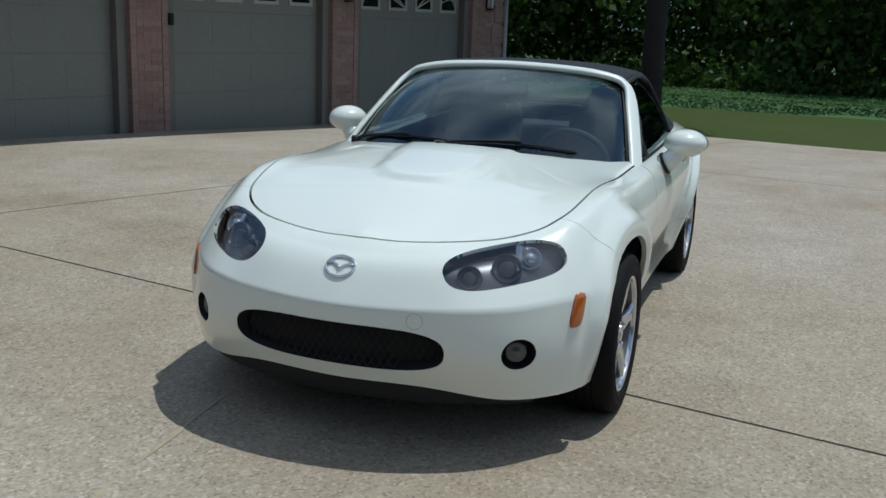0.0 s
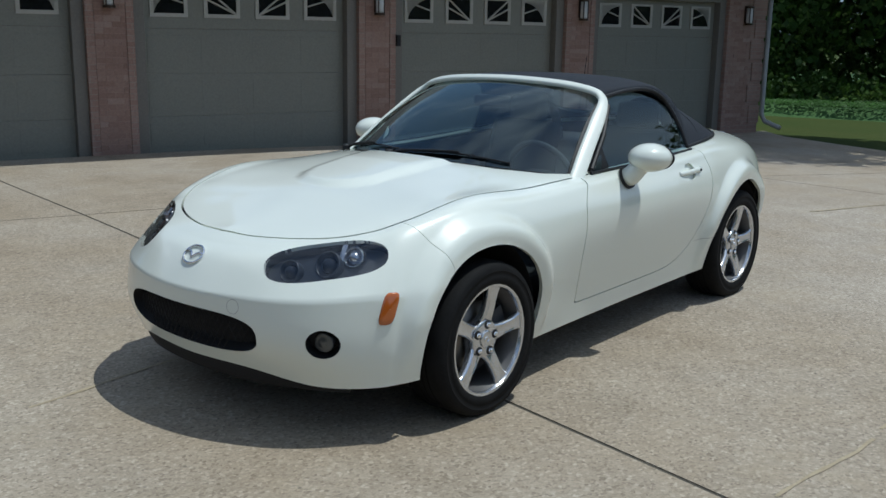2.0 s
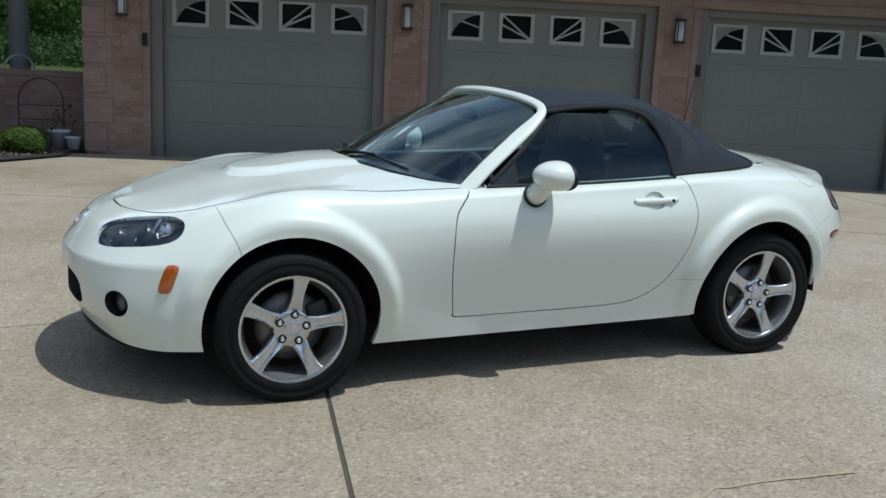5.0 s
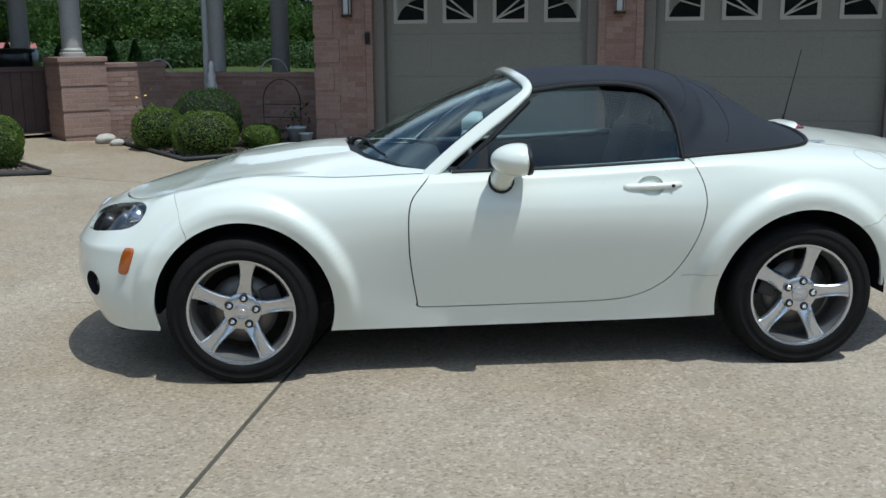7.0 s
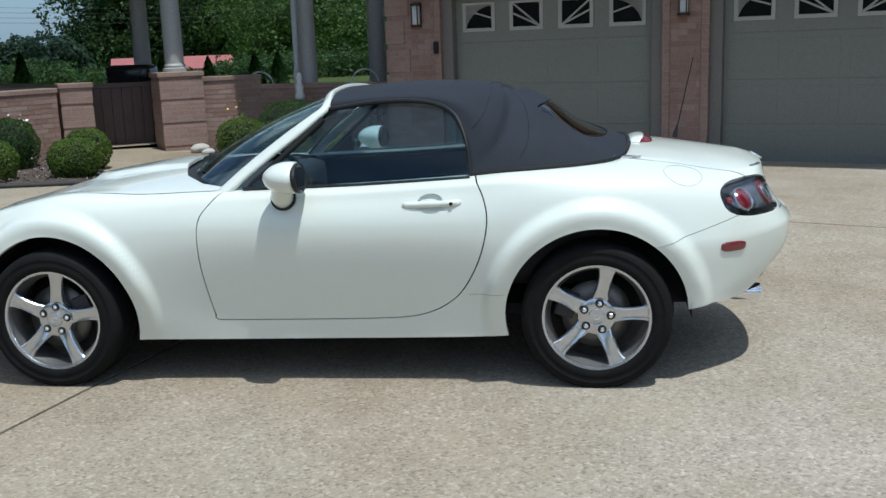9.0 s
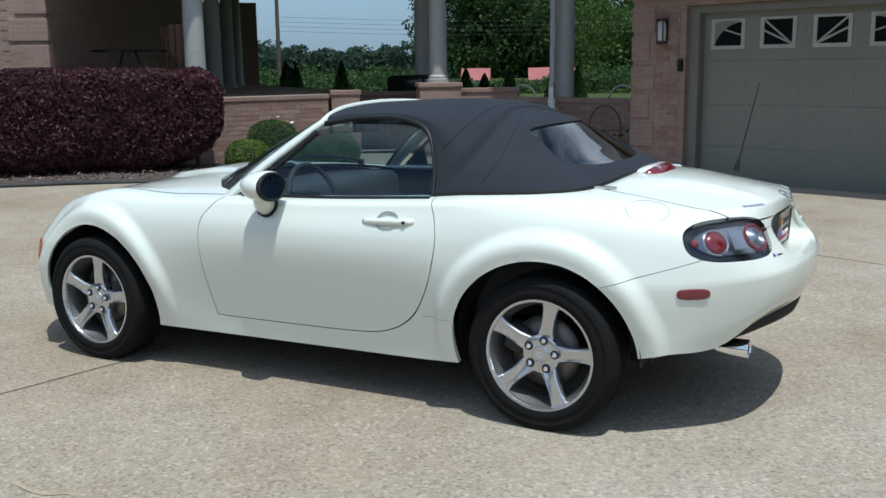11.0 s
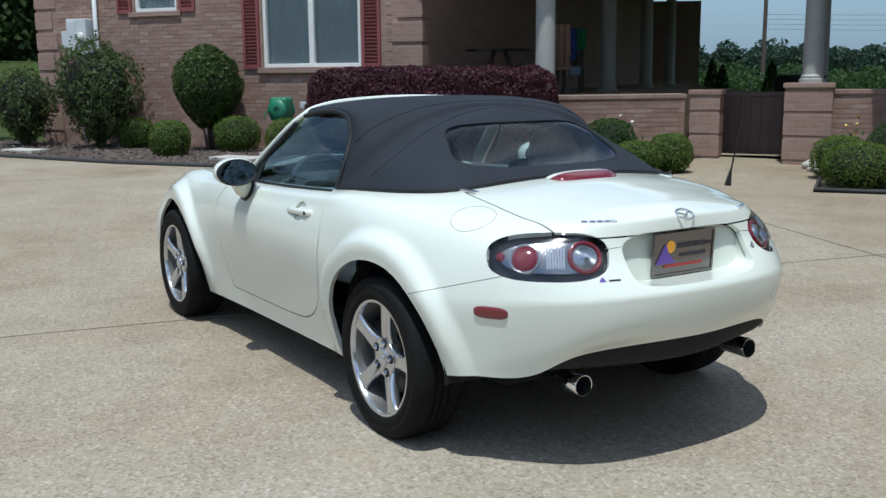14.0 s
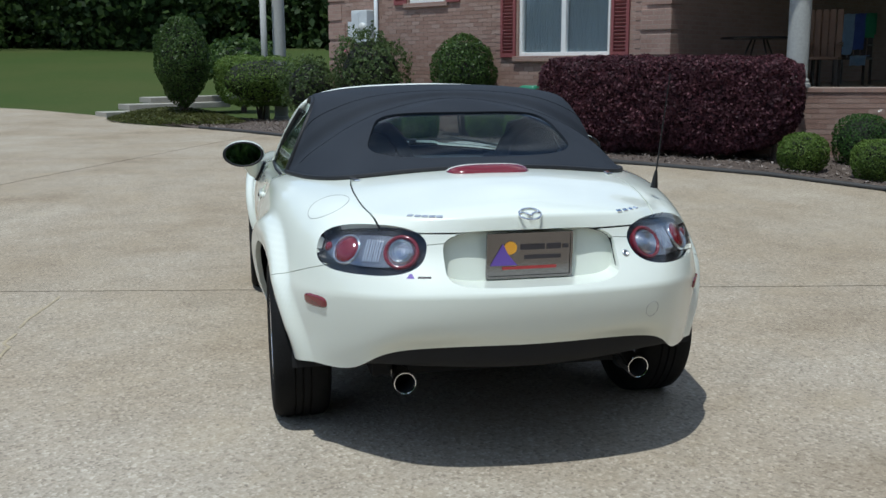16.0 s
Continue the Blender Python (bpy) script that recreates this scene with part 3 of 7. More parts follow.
# headlamps
for s, lens in zip((1, -1), by_side(head_bm)):
    lamp = part("headlight", inset_copy(lens, 0.045), housing_mat, car, "dark headlight housing behind a clear lens", smooth=True)
    wall = inset_copy(lens, 0.0)
    tuck(wall, 0.0, 0.046)
    bmesh.ops.delete(wall, geom=[f for f in wall.faces if all(len(e.link_faces) < 3 for e in f.edges) and len([e for e in f.edges if len(e.link_faces) == 1]) == 0], context="FACES")
    part("housing_wall", wall, gloss_black, lamp, smooth=True)
    for c, r, mt, lb in (((.395, .620), .036, housing_mat, "dark round high beam"), ((.535, .664), .044, housing_mat, "round projector lamp"), ((.625, .704), .034, lamp_silver, "bright indicator bowl")):
        p_, n_ = onto((3.0, s * (c[0] + .55), c[1] + .25), (-1.25, -s * .55, -.25))
        tilt_ = facing(p_ - n_ * .026, (n_ + V((1.0, 0, .1))).normalized())
        b = lathe([(r * 1.14, -.03), (r * 1.15, .004), (r * 1.06, .007), (r, 0.0), (r * .86, -.012), (0.001, -.018)], 32)
        b.transform(tilt_)
        bowl = part("reflector", b, mt, lamp, lb, smooth=True)
        b = lathe([(r * .74, -.014), (r * .70, -.002), (r * .50, .010), (r * .25, .015), (0.001, .017)], 28)
        b.transform(tilt_)
        part("bulb_glass", b, dark_lens if mt is housing_mat else lamp_silver, bowl, "dark glass dome" if mt is housing_mat else "bright bulb cap", smooth=True)
    # bright bracket beside the projector
    p_, n_ = onto((3.0, s * (.580 + .55), .700 + .25), (-1.25, -s * .55, -.25))
    b = boxed(-.010, .010, -.006, .006, -.050, .045, m=facing(p_ - n_ * .022, (n_ + V((.8, 0, .2))).normalized()), bevel=.005)
    part("bezel_bar", b, lamp_silver, lamp, "bright bezel bar", smooth=True)
    part("lens", lens, headlight_glass, lamp, "clear lens", smooth=True).visible_shadow = False

# tail lamps
for s, lens in zip((1, -1), by_side(tail_bm)):
    inner = lens.copy()
    bright = split_off(inner, cut(inner, tail_in_f))
    inner.free()
    lamp = part("tail_light", inset_copy(lens, 0.020), gloss_black, car, "red and clear round tail lights in a black surround", smooth=True)
    edge = inset_copy(lens, 0.0)
    tuck(edge, 0.0, 0.03)
    bmesh.ops.delete(edge, geom=[f for f in edge.faces if len([e for e in f.edges if len(e.link_faces) == 1]) == 0], context="FACES")
    part("surround", edge, gloss_black, lamp, "black surround", smooth=True)
    part("reflector", inset_copy(bright, .012), ribbed_silver, lamp, "ribbed chrome reflector", smooth=True)
    bright.free()

    def spot(y, z, depth=.010):
        p, n = onto((-3, s * y, z), (1, 0, 0))
        return facing(p - n * depth, n)

    def disc(name, y, z, r, mt, label):
        b = lathe([(r, -.012), (r, -.004), (r * .93, .001), (r * .5, .004), (0.001, .005)], 32)
        b.transform(spot(y, z))
        return part(name, b, mt, lamp, label, smooth=True)
    disc("stop_lamp", .578, .765, .043, lens_red, "round red lamp")
    b = lathe([(.053, -.012), (.052, -.002), (.049, .002), (.046, .001), (.043, -.006)], 40)
    b.transform(spot(.578, .765))
    part("rim", b, lamp_silver, lamp, "bright rim of the red lamp", smooth=True)
    b = lathe([(.058, -.012), (.058, .0), (.055, .005), (.047, .005), (.044, -.006)], 40)
    b.transform(spot(.414, .767))
    part("ring", b, lens_red, lamp, "red ring", smooth=True)
    disc("indicator", .414, .767, .043, lamp_silver, "clear round lamp")
    for rr in (.036, .027, .018):
        b = lathe([(rr + .003, .0), (rr, .007), (rr - .003, .0)], 32)
        b.transform(spot(.414, .767, .007))
        part("lens_ring", b, lamp_silver, lamp, "clear ring of the lamp", True)
    disc("side_lamp", .632, .765, .016, lens_red, "small red lamp")
    b = bmesh.new()
    for j in range(7):
        box(b, -.030 + j * .0088, -.0235 + j * .0088, -.008, .000 + .001 * (j % 2), -.038, .038, spot(.500, .767), 0.002)
    part("reversing_lamp", b, lamp_silver, lamp, "clear ribbed lamp", smooth=False)
    lens2 = inset_copy(lens, 0.001)
    lens.free()
    part("lens", lens2, lamp_glass, lamp, "clear lens", smooth=True).visible_shadow = False

# fog lamps
for s, lens in zip((1, -1), by_side(fog_bm)):
    lamp = part("fog_light", inset_copy(lens, 0.05), black_plastic, car, "round fog light in a black recess", smooth=True)
    wall = lens
    tuck(wall, 0.0015, 0.052)
    bmesh.ops.delete(wall, geom=[f for f in wall.faces if len([e for e in f.edges if len(e.link_faces) == 1]) == 0], context="FACES")
    part("recess", wall, black_plastic, lamp, smooth=True)
    b = lathe([(.036, -.03), (.036, 0), (.033, .004), (.027, .001), (.016, .007), (0.001, .009)], 28)
    p_, n_ = onto((1.79 + .8, s * (.583 + .6), .385), (-.8, -s * .6, 0))
    b.transform(facing(p_ - n_ * .028, (n_ + V((.8, 0, 0))).normalized()))
    part("lamp", b, fog_glass, lamp, "clear fog lamp", smooth=True)

# grille: dark back, honeycomb of slanted bars
grille = part("grille", inset_copy(grille_bm, 0.05), black_inside, car, "black mesh grille in the bumper", smooth=True)
tuck(grille_bm, 0.002, 0.055)
bmesh.ops.delete(grille_bm, geom=[f for f in grille_bm.faces if len([e for e in f.edges if len(e.link_faces) == 1]) == 0], context="FACES")
part("surround", grille_bm, black_inside, grille, smooth=True)
mesh_bm = bmesh.new()
for k in range(-26, 27):
    for sgn in (1, -1):
        pts = []
        for j in range(5):
            h = -.068 + .136 * j / 4
            y = k * .028 + sgn * h * .6
            if abs(y) < .365 * (1 - (abs(h) / .078) ** 3) ** .5 if abs(h) < .078 else False:
                pts.append((1.958 - .40 * y * y - .25 * abs(y) ** 3, y, .388 + h))
        if len(pts) > 1:
            t = tube(pts, .0024, 4)
            me_ = bpy.data.meshes.new("tmp")
            t.to_mesh(me_)
            mesh_bm.from_mesh(me_)
            bpy.data.meshes.remove(me_)
            t.free()
part("mesh", mesh_bm, black_inside, grille)

# plate recess: a flat panel set in, joined by walls
def recess_x(z):
    return -1.868 - (.815 - z) * .16


flat = recess_bm.copy()
for v in flat.verts:
    v.co.x = max(v.co.x, recess_x(v.co.z))
part("plate_recess", flat, paint, car, smooth=True)
wall_bm = bmesh.new()
for e in recess_bm.edges:
    if len(e.link_faces) == 1:
        a_, b_ = e.verts[0].co, e.verts[1].co
        q_ = [wall_bm.verts.new(c) for c in (a_, b_, V((max(b_.x, recess_x(b_.z)), b_.y, b_.z)), V((max(a_.x, recess_x(a_.z)), a_.y, a_.z)))]
        wall_bm.faces.new(q_)
recess_bm.free()
part("recess_wall", wall_bm, paint, car)

# ---- wheels ----
def wheel_at(x, side):
    """A five-spoke alloy wheel; its own axis points outwards along +Y."""
    w = thing("wheel", "", "", pose(x, side * (.738 if x > 0 else .702), .304 if x > 0 else .316, 0, 0, 0 if side > 0 else 180))
    w.parent = car
    del_keys = [k for k in ("label", "category") if k in w]
    for k in del_keys:
        del w[k]
    R = .305
    tyre = lathe([(.215, -.093), (.230, -.102), (.264, -.105), (.288, -.099), (.301, -.084), (R, -.06), (R, -.032), (R - .007, -.031), (R - .007, -.026), (R, -.025),
                  (R, -.003), (R - .007, -.002), (R - .007, .003), (R, .004), (R, .025), (R - .007, .026), (R - .007, .031), (R, .032), (R, .06), (.301, .084), (.290, .098), (.281, .1025),
                  (.270, .105), (.2685, .1035), (.250, .1035), (.248, .105), (.228, .102), (.215, .093)], 72)
    sharp(part("tyre", tyre, rubber, w, "black rubber tyre"), 50)
    rim = lathe([(.2035, .080), (.2060, .090), (.2085, .0945), (.2185, .0965), (.2215, .091), (.216, .086)], 72)
    sharp(part("rim", rim, rim_metal, w, "silver alloy rim"), 40)
    barrel = lathe([(.214, -.09), (.208, -.085), (.200, -.05), (.190, .0), (.186, .030), (.195, .058), (.2035, .080)], 72)
    part("rim_barrel", barrel, barrel_metal, w, "dull grey inner rim", True)
    phase = math.pi / 2 + (-.155 if x > 0 else -.22)
    for i in range(5):
        a = 2 * math.pi * i / 5 + phase
        b = bmesh.new()
        prof = []
        for r, hw, y0, th in ((.034, .040, .060, .04), (.064, .0385, .0655, .036), (.085, .0330, .0720, .034), (.110, .0295, .0775, .032), (.150, .0290, .0820, .028), (.180, .0315, .0850, .025), (.196, .0365, .0865, .024), (.208, .046, .0885, .02)):
            prof.append([V((-hw, y0 - .014, r)), V((-hw * .86, y0 - .002, r)), V((-hw * .70, y0 + .0015, r)), V((-hw * .50, y0 - .0005, r)), V((0, y0 - .0015, r)),
                         V((hw * .50, y0 - .0005, r)), V((hw * .70, y0 + .0015, r)), V((hw * .86, y0 - .002, r)), V((hw, y0 - .014, r)), V((hw * .85, y0 - th, r)), V((-hw * .85, y0 - th, r))])
        rot = Euler((0, a - math.pi / 2, 0)).to_matrix()
        rings = [[b.verts.new(rot @ p) for p in ring] for ring in prof]
        for p, q in zip(rings, rings[1:]):
            for j in range(11):
                b.faces.new((p[j], p[(j + 1) % 11], q[(j + 1) % 11], q[j]))
        bmesh.ops.recalc_face_normals(b, faces=b.faces)
        sharp(part("spoke", b, rim_metal, w), 50)
    hub = lathe([(.079, .030), (.078, .060), (.074, .0685), (.066, .0720), (.040, .0725), (.0345, .0725), (.0335, .0775), (.0305, .0795), (.027, .0785), (.0, .0785)], 48)
    sharp(part("hub", hub, rim_metal, w, "silver hub with centre cap"), 40)
    ring = [(.0125 * math.cos(t), .0795, .0095 * math.sin(t)) for t in np.linspace(0, 2 * math.pi, 21)[:-1]]
    part("cap_emblem", tube(ring, .002, 6, closed=True), chrome, w, "small oval chrome emblem", True)
    for i in range(5):
        a = 2 * math.pi * i / 5 + phase
        at = Matrix.Translation((-.057 * math.cos(a), 0, .057 * math.sin(a)))
        b = lathe([(.0175, .070), (.0175, .0738), (.0150, .0734), (.0, .0732)], 20)
        b.transform(at)
        socket = part("nut_socket", b, black_inside, w, "dark nut socket", True)
        b = lathe([(.0115, .070), (.0115, .0775), (.0095, .0815), (.005, .0835), (.0, .084)], 6)
        b.transform(at)
        part("wheel_nut", b, chrome, socket, "chrome wheel nut")
    b = tube([(.150, .050, -.128), (.142, .074, -.122)], .0045, 8)
    part("valve", b, rubber, w, "black valve stem", True)
    disc = lathe([(.06, .0), (.06, .02), (.075, .021), (.140, .021), (.140, .0), (.06, .0)], 48)
    part("brake_disc", disc, disc_metal, w, "dull steel brake disc", True)
    cal = bmesh.new()
    box(cal, -.055, .055, -.02, .045, .085, .165, Euler((0, radians(70 if x < 0 else -70) * side, 0)).to_matrix().to_4x4(), .012)
    part("brake_caliper", cal, grey_plastic, w, "grey brake caliper")
    return w


for wx in (1.160, -1.165):
    for side in (1, -1):
        wheel_at(wx, side)
        cx, cz, r = ARCH[1 if wx > 0 else -1]
        lb = bmesh.new()
        rings = []
        for yy in (.50, .765 if wx > 0 else .745):
            rings.append([lb.verts.new((cx + (r + .012) * math.cos(radians(a)), side * yy, cz + (r + .012) * math.sin(radians(a)))) for a in range(*((-6, 182, 6) if wx > 0 else (-4, 183, 6)))])
        for i in range(len(rings[0]) - 1):
            lb.faces.new((rings[0][i], rings[0][i + 1], rings[1][i + 1], rings[1][i]))
        lb.faces.new(rings[0])
        part("wheel_arch_liner", lb, black_inside, car, "black wheel arch liner", True)
# floor pan and lower trims
b = bmesh.new()
box(b, -1.50, 1.60, -.46, .46, .24, .33)
part("floor_pan", b, black_inside, car, "black underside")
for x0, z0 in ((-1.56, .38), (1.53, .25)):
    part("bulkhead", boxed(x0, x0 + .02, -.62, .62, z0, .62), black_inside, car, "black underside")
b = bmesh.new()
box(b, -.78, .74, -.70, .70, .225, .33)
part("sill_floor", b, black_inside, car, "black underside")


def strip_of(line, offset_xy, z0, z1, stations, name, m, label):
    """A band under a bumper that follows the body's lower edge."""
    l = catmull(line, 8, mirrored(line[1]), mirrored(line[-2]))
    pts = l[stations]
    pts = np.concatenate([mirrored(pts[::-1]), pts[1:]]) if pts[0][1] == 0 else np.concatenate([pts, mirrored(pts[::-1])[1:]])
    rows = []
    for k, (zz, inn) in enumerate(zip(np.linspace(1, 0, 5), (0.004, .008, .014, .024, .06))):
        r = pts.copy()
        cen = np.array([np.sign(pts[0][0]) * 1.2, 0, 0])
        d = (cen - pts) * np.array((1, 1, 0))
        d /= np.linalg.norm(d, axis=1)[:, None]
        r += d * (inn + offset_xy)
        r[:, 2] = z0 + (pts[:, 2] + z1 - z0) * zz
        rows.append(r)
    return part(name, sheet(np.array(rows)), m, car, label, True)


strip_of(SILL, .002, .176, .010, slice(0, 22), "front_lip", black_inside, "black lip under the front bumper")
strip_of(SILL, .0, .380, .004, slice(13 * 8 + 1, None), "rear_valance", black_inside, "black valance under the rear bumper")

# exhausts
for s in (1, -1):
    b = lathe([(.026, -.30), (.026, -.13), (.035, -.11), (.0370, 0), (.0360, .003), (.0335, .002), (.0325, -.004)], 36)
    to_rear = Matrix.Translation((-1.862, s * .402, .328)) @ Euler((0, 0, radians(90))).to_matrix().to_4x4()
    b.transform(to_rear)
    tip = sharp(part("exhaust_tip", b, chrome, car, "polished round exhaust tip"), 40)
    b = lathe([(.0328, -.003), (.0315, -.12), (.0, -.13)], 30)
    b.transform(to_rear)
    part("bore", b, black_inside, tip, "black inner wall of the tip", True)

def smooth_step(t):
    t = max(0.0, min(1.0, t))
    return t * t * (3 - 2 * t)


# ---- soft top ----
T_LOW = [(-.035, .550, 1.160), (-.25, .560, 1.188), (-.45, .563, 1.186), (-.575, .585, 1.140), (-.640, .640, 1.025), (-.662, .700, .882), (-.88, .688, .903), (-1.12, .625, .928), (-1.262, .510, .945), (-1.312, .27, .964), (-1.322, 0, .968)]
T_MID = [(-.02, .505, 1.196), (-.25, .525, 1.212), (-.45, .53, 1.212), (-.60, .54, 1.188), (-.715, .565, 1.120), (-.79, .60, 1.03), (-.92, .572, 1.038), (-1.02, .505, 1.037), (-1.078, .415, 1.034), (-1.118, .22, 1.036), (-1.123, 0, 1.037)]
T_UP = [(.0, .30, 1.222), (-.25, .32, 1.238), (-.45, .325, 1.240), (-.62, .33, 1.229), (-.73, .34, 1.205), (-.81, .35, 1.172), (-.88, .335, 1.158), (-.925, .29, 1.150), (-.953, .23, 1.147), (-.970, .12, 1.146), (-.975, 0, 1.146)]
T_SPINE = [(.012, 0, 1.232), (-.25, 0, 1.247), (-.45, 0, 1.250), (-.62, 0, 1.241), (-.70, 0, 1.230), (-.75, 0, 1.221), (-.79, 0, 1.212), (-.82, 0, 1.205), (-.845, 0, 1.199), (-.865, 0, 1.194), (-.88, 0, 1.190)]
T_LOW = T_LOW[:5] + [(x, y, onto((x, y, 3), (0, 0, -1))[0].z + .002) for x, y, z in T_LOW[5:]]
rows_ = [catmull(l, 10, None, mirrored(l[-2])) for l in (T_LOW, T_MID, T_UP, T_SPINE)]
TOP = catmull(np.array(rows_ + [mirrored(r) for r in rows_[-2::-1]]), 10)
# the cloth steps down behind the bow over the side windows
for i_ in range(TOP.shape[0]):
    edge_ = min(i_, TOP.shape[0] - 1 - i_) / 12
    for j_ in range(TOP.shape[1]):
        drop = smooth_step((j_ - 45) / 5) * (1 - smooth_step((j_ - 56) / 26)) * smooth_step(edge_)
        TOP[i_, j_] -= np.array((-.004, .016 * np.sign(TOP[i_, j_, 1]) * min(1, abs(TOP[i_, j_, 1]) / .4), .013)) * drop
top_bm = sheet(TOP)
bmesh.ops.remove_doubles(top_bm, verts=top_bm.verts, dist=0.0005)
bmesh.ops.recalc_face_normals(top_bm, faces=top_bm.faces)


def rear_window_f(p):
    if p.x > -.85:
        return 1.0
    hw = .428 - .085 * (p.z - 1.0) / .15
    return ((abs(p.y) / hw) ** 4.6 + (abs(p.z - 1.073) / .079) ** 4.6) ** (1 / 4.6) * .08 - .08


rear_glass = split_off(top_bm, cut(top_bm, rear_window_f), 0.0, 0.0)
tuck(top_bm, 0.0, 0.016)
soft_top = part("soft_top", top_bm, canvas, car, "black canvas soft top", True)
part("rear_window", inset_copy(rear_glass, .006), rear_glass_mat, soft_top, "dark glass rear window", True)
rear_glass.free()
# seams of the top
for st, nm in ((39, "seam"), (58, "seam")):
    pts = [tuple(TOP[i][st]) for i in range(4, 57)]
    part(nm, tube([(x, y * 1.001, z) for x, y, z in pts], .0024, 6), canvas, soft_top)
# rubber seal along the side window
for s in (1, -1):
    pts = [(x, s * y, z) for x, y, z in catmull(T_LOW[:6], 8)]
    part("window_seal", tube(pts, .010, 8), black_plastic, soft_top, "black rubber seal")

gasket = [(x, y * .995, z + .004) for x, y, z in catmull(T_LOW[5:], 6)]
part("soft_top_gasket", tube(gasket + [(x, -y, z) for x, y, z in gasket[-2::-1]], .010, 8), black_plastic, soft_top, "black rubber gasket")

# ---- windscreen ----
W_BASE = [(.70, 0, .893), (.675, .25, .888), (.60, .45, .876), (.485, .60, .858), (.385, .672, .838)]
W_TOP = [(.008, 0, 1.220), (-.002, .27, 1.210), (-.02, .42, 1.192), (-.035, .50, 1.168), (-.03, .545, 1.140)]
wb = catmull(W_BASE, 6, mirrored(W_BASE[1]))
wt = catmull(W_TOP, 6, mirrored(W_TOP[1]))
grid_ = []
for k in range(9):
    t = k / 8
    r = wb * (1 - t) + wt * t + np.array((0.35, 0, 0.9)) * 0.03 * math.sin(math.pi * t)
    grid_.append(np.concatenate([mirrored(r[::-1]), r[1:]]))
G_ = np.array(grid_)
screen = part("windscreen", sheet(G_), windscreen_glass, car, "tinted windscreen reflecting clouds", True)
for band, nm in ((G_[:, :2], "side"), (G_[:, -2:], "side")):
    part("glass_border", sheet(band + np.array((.004, 0, .006))), black_plastic, screen, "black printed glass border", True)
# black border of the glass and cowl
cowl_out = catmull([(.775, 0, .905), (.745, .25, .895), (.665, .45, .882), (.535, .60, .862), (.36, .69, .835)], 6, (.745, -.25, .895))
rowsc = []
for t in (0, .5, 1):
    r = cowl_out * (1 - t) + (wb + np.array((-.03, 0, .006))) * t
    r[:, 2] -= .022 * math.sin(math.pi * (t * .7 + .15))
    rowsc.append(np.concatenate([mirrored(r[::-1]), r[1:]]))
part("cowl", sheet(np.array(rowsc)), black_plastic, car, "black cowl panel", True)
frame_pts = [(.405, .705, .822), (.28, .668, .928), (.14, .627, 1.034), (.02, .588, 1.122), (-.028, .552, 1.163), (-.03, .49, 1.193), (-.008, .32, 1.219), (.0, 0, 1.231)]


def frame_tube(line):
    """The screen frame: broad flat pillars, thin header."""
    b = bmesh.new()
    rings = []
    k = len(line)
    for i, p in enumerate(line):
        d = V(line[min(i + 1, k - 1)] - line[max(i - 1, 0)]).normalized()
        out = V((.45, p[1] * 1.1, .75)).normalized()
        out = (out - d * out.dot(d)).normalized()
        side_ = d.cross(out)
        w = .034 - .014 * smooth_step((p[2] - 1.05) / .14)
        h = .013
        rings.append([b.verts.new(V(p) + side_ * w * math.copysign(abs(math.cos(a)) ** .6, math.cos(a)) + out * h * math.copysign(abs(math.sin(a)) ** .7, math.sin(a))) for a in np.linspace(0, 2 * math.pi, 17)[:-1]])
    for p, q in zip(rings, rings[1:]):
        for j in range(16):
            b.faces.new((p[j], p[(j + 1) % 16], q[(j + 1) % 16], q[j]))
    bmesh.ops.recalc_face_normals(b, faces=b.faces)
    return b


fl = catmull(frame_pts, 6, None, mirrored(frame_pts[-2]))
frame_line = np.concatenate([fl, mirrored(fl[::-1])[1:]])
part("windscreen_frame", frame_tube(frame_line), paint, car, "", True)
def pill(w, h, power, bulge, lean=0.0):
    """A lamp lens with a rounded outline, domed outwards along +Y."""
    b = bmesh.new()
    rings = []
    for k, d in ((1.0, -.014), (1.0, .001), (.93, bulge * .7), (.70, bulge), (.02, bulge * 1.1)):
        ring = []
        for i in range(36):
            a = 2 * math.pi * i / 36
            c, q = math.cos(a), math.sin(a)
            r = 1 / (abs(c) ** power + abs(q) ** power) ** (1 / power)
            ring.append(b.verts.new((w * k * r * c + lean * h * k * r * q, d, h * k * r * q)))
        rings.append(ring)
    for p, q in zip(rings, rings[1:]):
        for i in range(36):
            b.faces.new((p[i], p[(i + 1) % 36], q[(i + 1) % 36], q[i]))
    bmesh.ops.recalc_face_normals(b, faces=b.faces)
    return b


